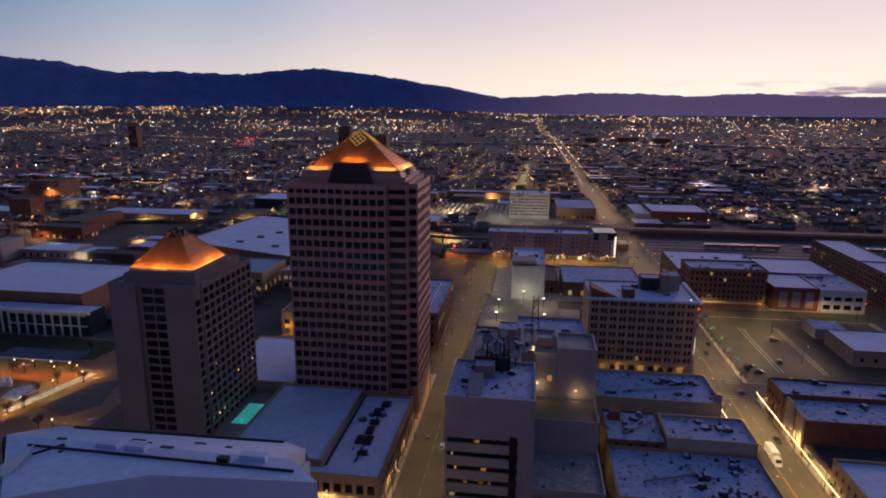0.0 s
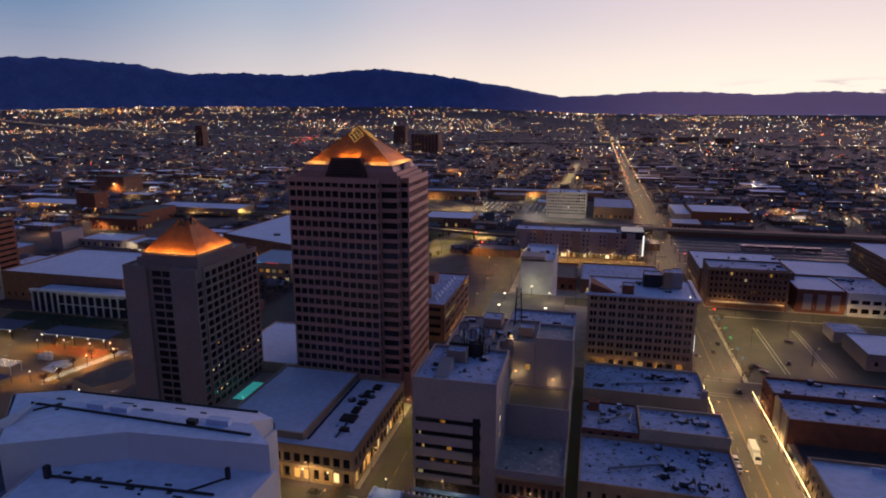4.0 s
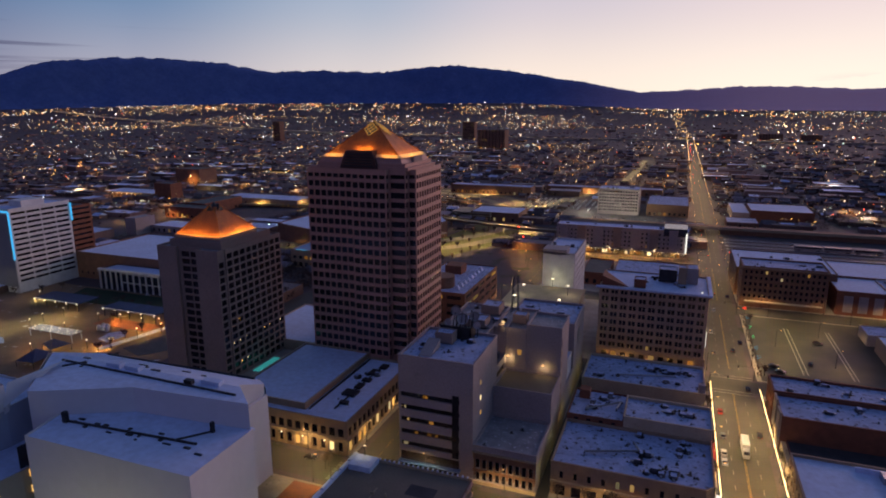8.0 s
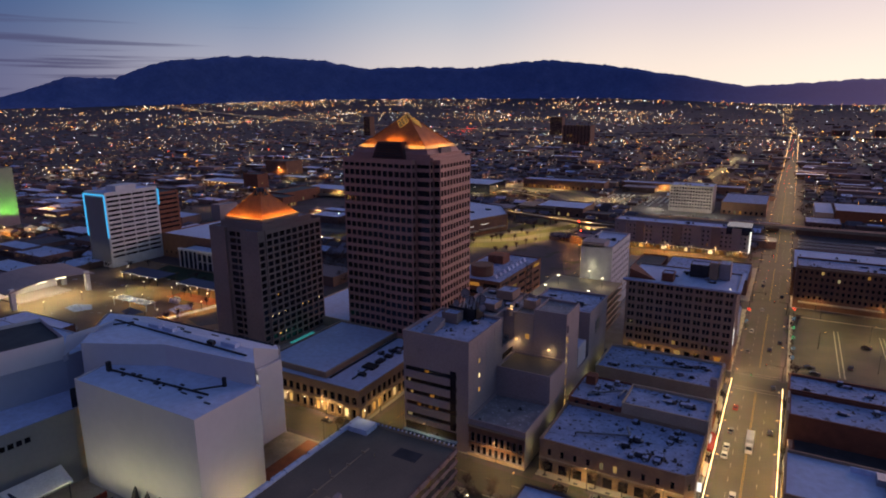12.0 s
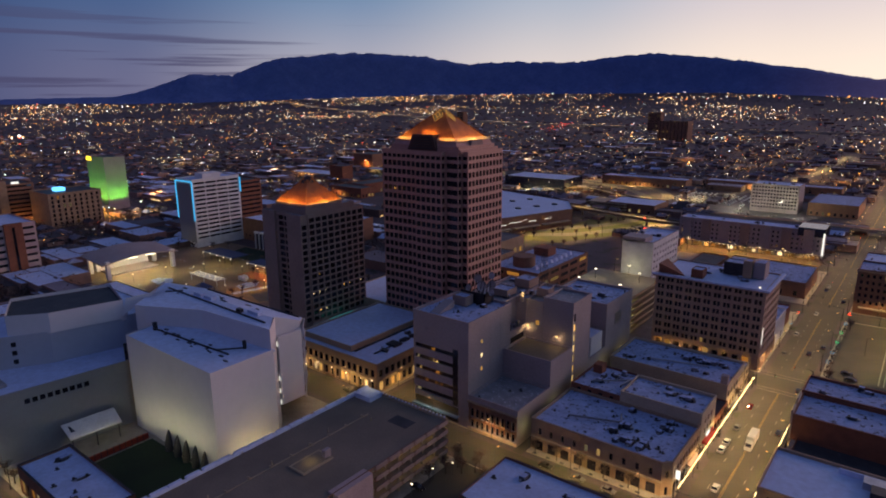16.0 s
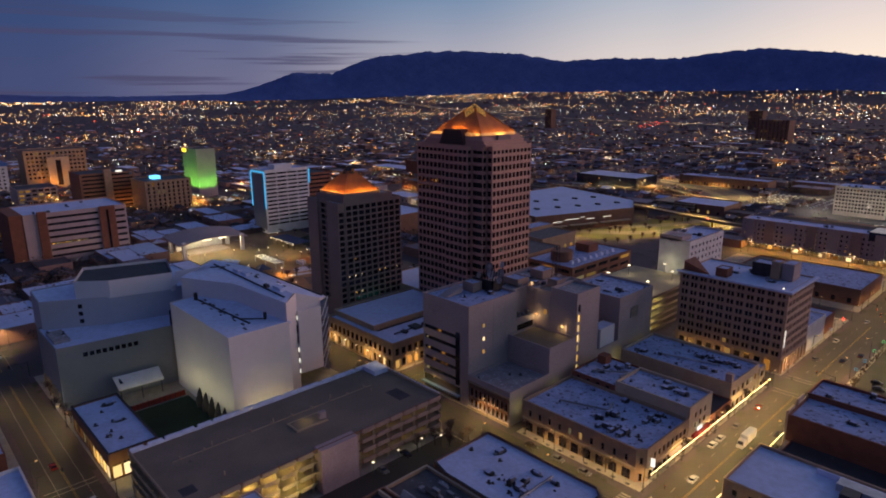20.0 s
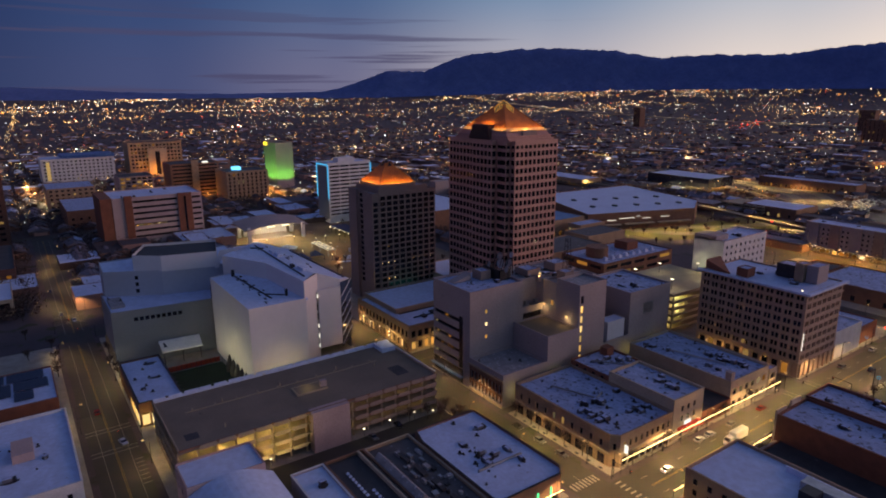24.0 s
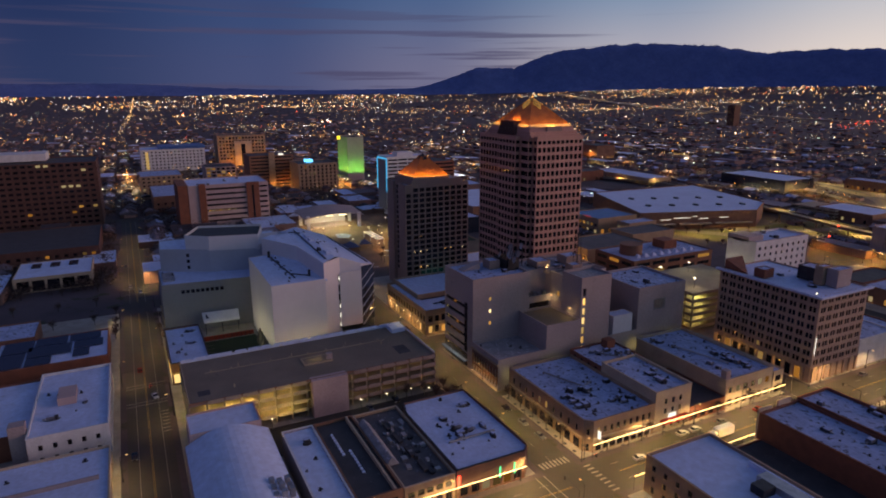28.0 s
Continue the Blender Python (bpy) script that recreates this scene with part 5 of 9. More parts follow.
    for k in range(9):
        x, y = rnd.uniform(-112, -60), rnd.uniform(112.5, 128)
        part("roof_debris", Geo().box(x, x + rnd.uniform(0.8, 3.4), y, y + rnd.uniform(0.3, 0.9), zt(x, y) - 0.4, zt(x, y) + 0.15), DARKMETAL, root)
    # dark conical shrubs along the front, as plain tapered cones
    for k in range(5):
        x = -68 + k * 5.4
        part("buttress", Geo().tube((x, 87.2, 0.15), (x, 87.2, 2.6), 1.25, 1.35, 10).tube((x, 87.2, 2.6), (x, 87.5, 6.0), 1.35, 0.7, 10).tube((x, 87.5, 6.0), (x, 87.7, 7.6), 0.7, 0.12, 10), TAR, root, "dark rounded conical shrub")
    # second hall with a folded white wall
    r2 = thing("white_annex", -120, 75, 0, "white angular annex with window row and folded upper wall", "theatre")
    poly = [(-131.5, 49.3), (-101, 49.3), (-96.5, 89), (-99, 109), (-131.5, 109)]
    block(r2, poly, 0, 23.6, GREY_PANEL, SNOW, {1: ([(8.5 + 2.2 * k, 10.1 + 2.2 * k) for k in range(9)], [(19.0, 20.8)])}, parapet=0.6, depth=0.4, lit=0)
    poly2 = [(-150, 52), (-129, 51), (-117, 73.7), (-111.6, 97.3), (-112.5, 112), (-150, 112)]
    block(r2, poly2, 20.0, 34.8, BLUE_PANEL, SNOW_CLEAN, {1: ([(13.6, 15.2)], [(25.0, 26.8), (28.2, 30.0), (31.3, 33.1)])}, parapet=0.5, depth=0.4, lit=0.0, roofname="upper_roof", wallname="upper_wall")
    fold = [(-125.2, 63.4), (-116.6, 74), (-110.8, 97.3), (-136, 104), (-146, 72)]
    g = Geo()
    for i in range(5):
        p, q = fold[i], fold[(i + 1) % 5]
        g.quad((*p, 34.8), (*q, 34.8), (*q, 42.2), (*p, 42.2))
    part("fold_wall", g, WHITE_PANEL, r2)
    part("fold_roof", Geo().prism(offset(fold, 0.3), 40.6, 41.0), TAR, r2)
    part("sloped_link", Geo().add([(-112, 99, 42), (-110.5, 96, 36), (-106, 108, 43.5), (-110, 116, 42.5), (-112, 99, 34), (-110.5, 96, 34)], [(0, 1, 2, 3), (4, 5, 1, 0)]), WHITE_PANEL, r2)
    part("dark_joint", Geo().add([(-98.5, 90, 0), (-97, 100, 0), (-97, 100, 30), (-98.5, 90, 30)], [(0, 1, 2, 3)]), GLASS_BLUE, r2)
    for k in range(5):
        part("joint_light", Geo().box(-97.4, -96.2, 91.0, 91.3, 3 + 4.6 * k, 5 + 4.6 * k), SHOP, r2)
    for k in range(6):
        x = -128 + k * 4.6
        part("colonnade_pier", Geo().box(x, x + 0.9, 48.5, 49.3, 0.15, 6), CONCRETE, r2)
    part("roof_well", Geo().box(-122, -108, 50.5, 56, 23.6, 24.6), GRAVEL, r2)


build_theatre()


# ---- the block in front: snowy low roofs ----
def build_front_block():
    a = thing("barrel_roof_hall", 46, 60, 0, "hall with a snow-covered barrel roof and pink front block", "building")
    block(a, rect(10.5, 24.5, 49, 70.5), 0, 11.0, PINK, SNOW_CLEAN, {W: (spread(14, 3, 1.4, 1), [(5.5, 7.5)])}, parapet=0.6, lit=0, roofname="front_roof", wallname="front_wall")
    g, w = Geo(), Geo()
    n = 14
    pr = [(47.5 + 25 * i / n, 8.2 + 4.2 * math.sin(math.pi * i / n)) for i in range(n + 1)]
    for (y0, z0), (y1, z1) in zip(pr, pr[1:]):
        g.quad((24.6, y0, z0), (70, y0, z0), (70, y1, z1), (24.6, y1, z1))
    w.add([(24.7, y, z - 0.02) for y, z in pr] + [(24.7, 72.5, 0), (24.7, 47.5, 0)], [tuple(range(n + 3))])
    w.quad((24.7, 47.5, 0), (70, 47.5, 0), (70, 47.5, 8.2), (24.7, 47.5, 8.2)).quad((70, 72.5, 0), (24.7, 72.5, 0), (24.7, 72.5, 8.2), (70, 72.5, 8.2))
    w.box(70, 74.4, 47.5, 72.5, 0, 11)
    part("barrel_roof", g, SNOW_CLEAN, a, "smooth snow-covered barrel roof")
    part("hall_wall", w, PINK, a)
    for k in range(9):
        part("roof_vent", Geo().box(58 + (k % 3) * 3.1, 59.6 + (k % 3) * 3.1, 66 + (k // 3) * 2.1, 67.3 + (k // 3) * 2.1, 9.6, 12.2 - 0.3 * (k % 4)), METAL, a)
    b = thing("narrow_shop_building", 53, 80, 0, "narrow flat-roofed shop with smooth snow roof", "building")
    block(b, rect(30.5, 74.4, 75.5, 85.3), 0, 8.2, PALE, SNOW_CLEAN, {S: (spread(9.8, 3, 2.0, 0.6), [(0.5, 3), (5, 7)])}, parapet=0.5, lit=0.2, coping=WHITE_PAINT)
    c = thing("skylit_shop_building", 53, 92, 0, "dark-roofed shop with rows of small skylights", "building")
    block(c, rect(30.5, 74.4, 85.6, 98.6), 0, 8.0, BROWNBRICK, TAR, {S: (spread(13, 3, 2.4, 0.8), [(0.5, 3.2), (5, 6.8)])}, parapet=0.8, lit=0.2, coping=BROWNBRICK)
    for i in range(16):
        x, y = 38 + (i % 8) * 1.7 + (11 if i > 7 else 0), 89 + (i // 8) * 2.4
        part("skylight", Geo().prism(rect(x, x + 0.9, y, y + 0.9), 8.0, 8.45, taper=rect(x + 0.12, x + 0.78, y + 0.12, y + 0.78)), SNOW_CLEAN, c)
    part("dividing_wall", Geo().box(31, 74, 96.2, 96.8, 8, 9.3), STUCCO, c)
    part("vault_roof", Geo().prism([(37, 98.2), (62, 98.2), (62, 102.6), (37, 102.6)], 8.0, 10.4, taper=[(37, 100.2), (62, 100.2), (62, 100.6), (37, 100.6)]), GRAVEL, c, "grey sheet-metal roof light ridge")
    d = thing("grey_roof_shop_building", 53, 107, 0, "shop with flat patchy grey roof and parapets", "building")
    block(d, rect(30.5, 74.4, 98.9, 114.6), 0, 7.6, TANBRICK, DARKROOF, {S: (spread(15.7, 5, 2.0, 0.7), [(0.5, 3.2), (4.8, 6.6)])}, parapet=0.9, lit=0.1, coping=STUCCO)
    rnd = random.Random(4)
    for k in range(4):
        part("roof_well", Geo().box(38 + 8.5 * k, 43.5 + 8.5 * k, 106.2 + 0.4 * k, 107.6 + 0.4 * k, 7.6, 8.5), TAR, d, "dark roof well kerb")
    for i in range(30):
        x, y = rnd.uniform(36, 70), rnd.uniform(103.5, 112)
        part("roof_box", Geo().box(x, x + rnd.uniform(0.6, 2.8), y, y + rnd.uniform(0.5, 1.8), 7.5, 7.6 + rnd.uniform(0.4, 1.3)), rnd.choice((DARKMETAL, METAL, GRAVEL)), d)
    e = thing("snowy_corner_building", 52, 127, 0, "corner building with a broad snow-covered flat roof", "building")
    block(e, [(31, 117), (38, 115), (74.6, 115), (74.6, 138), (72, 140.6), (31, 140.6)], 0, 8.6, BROWNBRICK, SNOW, {2: (spread(23, 6, 2.6, 0.6), [(0.5, 3.6)]), 4: (spread(41, 9, 2.2, 1.2), [(0.6, 3.2)])}, parapet=0.6, lit=0.25, coping=DARKMETAL)
    part("green_uplight", Geo().box(74.7, 75.0, 134, 134.4, 3, 6.5), GREEN, e)
    part("green_uplight", Geo().box(74.7, 75.0, 129, 129.4, 3, 6.5), GREEN, e)
    part("red_sign", Geo().box(74.7, 75.1, 115.2, 115.8, 4.5, 7.5), RED, e)


build_front_block()


def build_west_row():
    a = thing("white_corner_building", -24, 8, 0, "white painted two-storey building with snowy roof", "building")
    block(a, rect(-49, 2, 4, 26.8), 0, 9.4, WHITE_PAINT, SNOW, {E_: (spread(51, 9, 1.0, 2), [(1.2, 3.4), (5.4, 7.4)]), S: (spread(22.8, 5, 1.2, 1.5), [(1.2, 3.2), (5.6, 7.4)])}, parapet=0.8, lit=0.0, coping=WHITE_PAINT)
    block(a, rect(-49, -6, -18, 3.9), 0, 8.0, REDBRICK, SNOW, parapet=0.7, roofname="rear_roof", wallname="rear_wall")
    part("stair_head", Geo().box(-30, -20, 11, 16.5, 9.4, 12), PINK, a)
    part("chimney", Geo().box(-6.5, -2.5, -1, 3.5, 0, 13), PALE, a)
    b = thing("snowy_street_building", 30, 10, 0, "low building with patchy snow roof along the street", "building")
    block(b, rect(9, 62, -20, 26.8), 0, 5.6, STUCCO, SNOW, {E_: (spread(58, 9, 1.6, 1), [(0.8, 3.0)])}, parapet=0.6, lit=0.1, coping=STUCCO)
    part("roof_curb", Geo().box(26, 26.6, -18, 24, 5.6, 6.8), PALE, b)
    part("stair_head", Geo().box(12, 16, -14, -9, 5.6, 9), TANBRICK, b)
    c = thing("solar_roof_building", -80, 6, 0, "brown building with solar panels on a snowy roof", "building")
    block(c, rect(-97, -64, -16, 25.5), 0, 7.8, REDBRICK, SNOW, {E_: (spread(33, 5, 2.2, 1), [(0.6, 3.4)])}, parapet=0.6, lit=0.3)
    for x, y, w, d_ in ((-96, -14, 14, 11), (-81.4, -14, 16, 9), (-96, -2.4, 9, 12), (-86.4, -4.4, 12, 16), (-73.8, -4.2, 8.6, 9), (-96, 10.4, 8.6, 12), (-86.8, 12.4, 9, 11), (-77, 12.4, 8.4, 6)):
        n_ = max(2, int(w / 2.1))
        for k in range(n_):
            xa, xb = x + w * k / n_, x + w * (k + 1) / n_ - 0.06
            part("solar_panel", Geo().box(xa, xb, y, y + d_, 8.15, 8.3), SOLAR, c, "dark blue solar panel")
    d = thing("glass_front_pavilion", -225, -5, 0, "low pavilion with glazed front and snowy roof with skylights", "building")
    block(d, rect(-244, -205, -25, 15), 0, 8.6, STUCCO, SNOW, {S: (spread(40, 5, 6.4, 0.8), [(0.6, 7.0)])}, parapet=0.4, depth=2.0, lit=0.25)
    for k in range(3):
        part("skylight", Geo().box(-238, -228, -18 + k * 10, -13 + k * 10, 8.7, 9.3), GLASS_BLUE, d)
    e = thing("dark_low_building", -300, -10, 0, "dark two-storey building with a row of lit windows", "building")
    block(e, rect(-345, -265, -60, 18), 0, 11, DARKBRICK, TAR, {S: (spread(78, 14, 2.4, 1), [(1, 3), (5.5, 7.5)])}, parapet=0.6, lit=0.15)
    f = thing("brown_gable_building", -150, 8, 0, "brown brick building beside a dark car park", "building")
    block(f, rect(-126, -103, -40, -4), 0, 7, BROWNBRICK, SNOW_PATCHY, parapet=0.5)


build_west_row()


def build_courtyard():
    a = thing("lit_corner_shop", -60, 54, 0, "single-storey shop with bright yellow windows and snowy roof", "shop")
    block(a, rect(-81.5, -39.5, 47.8, 62.6), 0, 8.6, BROWNBRICK, SNOW, {W: (spread(42.5, 11, 2.4, 0.8), [(1.0, 5.2)]), S: (spread(13.7, 4, 2.6, 0.5), [(1.0, 5.4)])}, parapet=0.6, depth=0.5, lit=0.45, coping=DARKMETAL)
    for k in range(3):
        part("corner_window", Geo().box(-39.62, -39.4, 48.6 + 3.2 * k, 51.0 + 3.2 * k, 0.9, 4.6), SHOP, a, "bright yellow shop window")
    for k in range(5):
        part("corner_window", Geo().box(-42.6 - 3.6 * k, -40.4 - 3.6 * k, 47.7, 47.9, 0.9, 4.4), SHOP, a, "bright yellow shop window")
    lamp("POINT", (-37.5, 50, 4.0), 260, (1.0, 0.72, 0.16), 0.3)
    solo("turf_yard", Geo().box(-80, -45, 64, 87.5, 0.15, 0.2), TURF, "dark green turf yard with painted lines", "lawn")
    for k in range(6):
        solo("turf_line", Geo().box(-75 + 4.4 * k, -74.8 + 4.4 * k, 64.5, 67.5, 0.2, 0.21), LINE, "white line on turf", "road marking")
    fence = thing("red_fence", -81, 75, 0.15, "red fence along the turf yard", "fence")
    for k in range(12):
        part("panel", Geo().box(-81.2, -80.9, 63 + 2 * k, 64.8 + 2 * k, 0.3, 2.4), material("red_fence_paint", (0.42, 0.06, 0.03)) if k == 0 else bpy.data.materials["red_fence_paint"], fence)
        part("post", Geo().box(-81.25, -80.85, 62.8 + 2 * k, 63.0 + 2 * k, 0.15, 2.6), DARKMETAL, fence)
    s = thing("white_court_canopy", -92, 75, 0.15, "white sloping canopy with dark openings, lit from below", "canopy")
    part("roof", Geo().add([(-96, 65.5, 9.4), (-90, 65.8, 6.2), (-89, 82.0, 6.2), (-95, 82.4, 9.4), (-96, 65.5, 9.0), (-90, 65.8, 5.7), (-89, 82.0, 5.7), (-95, 82.4, 9.0)], [(0, 1, 2, 3), (7, 6, 5, 4), (1, 5, 6, 2), (0, 4, 5, 1), (2, 6, 7, 3), (3, 7, 4, 0)]), WHITE_PAINT, s)
    for y0 in (67, 75.5, 79):
        part("opening", Geo().add([(-94.6, y0, 8.72), (-92.2, y0, 7.46), (-92.2, y0 + 1.6, 7.46), (-94.6, y0 + 1.6, 8.72)], [(0, 1, 2, 3)]), GLASS_BLUE, s, "dark roof opening")
    for y0 in (66.4, 74, 81.4):
        part("post", Geo().tube((-90.3, y0, 0.15), (-90.3, y0, 5.8), 0.16, n=6), DARKMETAL, s)
    solo("court_paving", Geo().box(-96, -81.6, 63, 88, 0.15, 0.19), PAVING, "pale paved court beside the turf yard", "pavement")
    lamp("POINT", (-86, 70, 7.6), 150, (1.0, 0.92, 0.66), 0.3)
    lamp("POINT", (-85, 79, 7.6), 150, (1.0, 0.92, 0.66), 0.3)
    for x in (-86, -76, -66, -56, -47):
        lamp("SPOT", (x, 76, 1.4), 1300 if x < -70 else 1900 if x < -50 else 1000, (1.0, 0.95, 0.50), 0.5, (x + 2, 88.5, 15), 115, 0.9)
    lamp("POINT", (-98, 46.5, 5.5), 130, (1.0, 0.92, 0.7), 0.3)
    lamp("POINT", (-35, 131, 5), 420, (1.0, 0.62, 0.25), 0.3)
    lamp("POINT", (-33, 100, 4), 1300, (1.0, 0.78, 0.42), 0.3)
    solo("brick_plaza", Geo().box(-50, -28.5, 112, 141, 0.15, 0.19), BRICK_PAVING, "red brick paved plaza under the theatre", "pavement")


build_courtyard()


# ---- right of the avenue ----
def build_south_side():
    a = thing("pale_roof_building", 122, 178, 0, "buff three-storey building with a smooth snow roof", "building")
    block(a, rect(95.6, 150, 165.5, 191), 0, 11.2, TANBRICK, SNOW_CLEAN, {N: (spread(25.5, 6, 1.3, 1.2), [(0.6, 3), (4.6, 6.6), (8, 9.8)]), W: (spread(54, 12, 1.4, 1), [(0.8, 3.2), (4.6, 6.6), (8, 9.9)])}, parapet=0.8, depth=0.4, lit=0.03, coping=TANBRICK)
    part("roof_plant", Geo().box(118, 131, 183, 187, 11.2, 13.2), METAL, a)
    part("roof_plant", Geo().box(120, 124, 178, 182.5, 11.2, 13.6), DARKMETAL, a)
    part("plant_screen", Geo().box(112, 135, 187.6, 188, 11.2, 12.8), SNOW_CLEAN, a)
    b = thing("low_dark_infill", 122, 202, 0, "low dark-roofed building behind the shops", "building")
    block(b, rect(98, 150, 191.2, 212.8), 0, 5.0, REDBRICK, TAR, parapet=0.4)
    part("shop_front", Geo().box(96.4, 98.2, 191.4, 212.6, 0, 4.6), STUCCO, b)
    c = thing("orange_brick_building", 122, 230, 0, "orange brick building with ornate lit front and snowy roof", "building")
    block(c, rect(96, 150, 213, 232), 0, 12.6, REDBRICK, SNOW_PATCHY, {N: (spread(19, 5, 1.3, 1), [(0.6, 3.2), (5, 7), (8.6, 10.6)])}, parapet=0.8, lit=0.15, coping=REDBRICK)
    block(c, rect(95.6, 152, 232.1, 247.5), 0, 13.4, REDBRICK, SNOW_PATCHY, {N: (spread(15.4, 4, 1.3, 1), [(0.6, 3.2), (5, 7), (8.6, 10.6)])}, parapet=0.8, lit=0.15, coping=REDBRICK, roofname="north_roof", wallname="north_wall")
    part("front_gable", Geo().prism([(95.3, 213), (96, 213), (96, 219), (95.3, 219)], 0, 14.6), STUCCO, c)
    part("front_gable", Geo().prism([(95.3, 222), (96, 222), (96, 228), (95.3, 228)], 0, 15.4), STUCCO, c)
    lot = solo("parking_lot", Geo().box(97.5, 190, 274, 366, 0.15, 0.2), ASPHALT, "nearly empty asphalt parking lot with white lines", "parking lot")
    for x in (115.2, 117.0, 134.6, 136.2):
        solo("lot_line", Geo().box(x, x + 0.5, 287, 350, 0.2, 0.215), LINE, "long white line on a parking lot", "road marking")
    for x, y in ((108, 300), (126, 345), (112, 350), (113, 322)):
        lamp("SPOT", (x, y, 10), 4200, (1.0, 0.70, 0.24), 0.4, (x + 1, y, 0), 155)
    hedge = Geo()
    rnd = random.Random(3)
    for k in range(260):
        x, y, z = 97 + rnd.gauss(0, 0.5), rnd.uniform(276, 366), rnd.uniform(0.3, 1.9)
        hedge.add([(x + rnd.uniform(-.8, .8), y + rnd.uniform(-.8, .8), z + rnd.uniform(-.6, .6)) for _ in range(3)], [(0, 1, 2)])
    solo("hedge", hedge, LEAF, "thin winter hedge along the parking lot", "hedge", kind="stuff")
    d = thing("brown_department_store", 118, 400, 0, "four-storey brown brick building with rows of windows", "office building")
    block(d, rect(96.5, 141, 385, 408), 0, 23.6, BROWNBRICK, SNOW_PATCHY, {W: (spread(44.5, 16, 1.3, 0.8), storeys(5.2, 5, 3.6, 0.7, 1.9)), N: (spread(23, 8, 1.3, 0.6), storeys(5.2, 5, 3.6, 0.7, 1.9))}, parapet=0.8, lit=0.02, coping=BROWNBRICK)
    part("cornice", Geo().box(95.8, 141.4, 384.3, 385, 23.2, 24.0), TANBRICK, d)
    part("canopy", Geo().box(99, 139, 382.6, 385, 3.6, 4.1), STUCCO, d)
    e = thing("snowy_market_hall", 130, 432, 0, "broad market hall with stepped snowy roofs", "building")
    block(e, rect(95, 150, 408.2, 462), 0, 17.5, BROWNBRICK, SNOW_CLEAN, {N: (spread(54, 10, 1.6, 1), [(1, 4), (7, 9.4), (12, 14)])}, parapet=0.6, lit=0.1)
    block(e, rect(150.2, 196, 420, 462), 0, 14.2, BROWNBRICK, SNOW_CLEAN, parapet=0.6, roofname="east_roof", wallname="east_wall")
    f = thing("brick_cinema", 160, 400, 0, "red brick cinema with tall pale window bays", "building")
    block(f, rect(146, 171.8, 386, 419.8), 0, 13.6, REDBRICK, SNOW_CLEAN, {}, parapet=0.6)
    for k in range(3):
        part("tall_window", Geo().box(149.5 + 7.4 * k, 154 + 7.4 * k, 385.7, 386.05, 2, 11.5), PALE, f, "pale tall window bay")
    g = thing("white_corner_cinema", 184, 402, 0, "white two-storey corner building with dark windows", "building")
    block(g, rect(172, 197, 384.5, 419.8), 0, 13.4, WHITE_PAINT, SNOW_PATCHY, {W: (spread(25, 4, 4.2, 1), [(2, 5), (7.4, 9.8)])}, parapet=0.7, lit=0.0)
    h = thing("grey_warehouse", 168, 322, 0, "single-storey grey building with white roof", "building")
    block(h, rect(152, 190, 300, 330), 0.2, 7.6, TAUPE, SNOW_CLEAN, {W: (spread(38, 6, 1.6, 1), [(2.5, 4.5)])}, parapet=0.5, lit=0.3)
    block(h, rect(150, 166, 336, 352), 0.2, 5.5, PALE, SNOW_PATCHY, parapet=0.4, roofname="annex_roof", wallname="annex_wall")
    i = thing("dark_apartment_block", 240, 440, 0, "dark brick apartment block with snowy roof", "apartment building")
    zs = storeys(1, 6, 3.3, 0.9, 1.7)
    block(i, rect(212, 262, 392, 430), 0, 21.5, BROWNBRICK, SNOW, {W: (spread(50, 14, 1.5, 1), zs), N: (spread(38, 10, 1.5, 1), zs)}, parapet=0.7, lit=0.06)
    block(i, rect(212, 235, 430.1, 500), 0, 21.5, BROWNBRICK, SNOW, {N: (spread(69.9, 18, 1.5, 1), zs)}, parapet=0.7, lit=0.06, roofname="wing_roof", wallname="wing_wall", budget=40)
    j = thing("south_brick_block", 150, 740, 0, "red brick low building with white roof", "building")
    block(j, rect(112, 128, 690, 760), 0, 8, PALE, SNOW_CLEAN, parapet=0.4)
    block(j, rect(129, 186, 690, 742), 0, 11, REDBRICK, SNOW_CLEAN, parapet=0.5, roofname="hall_roof", wallname="hall_wall")


build_south_side()


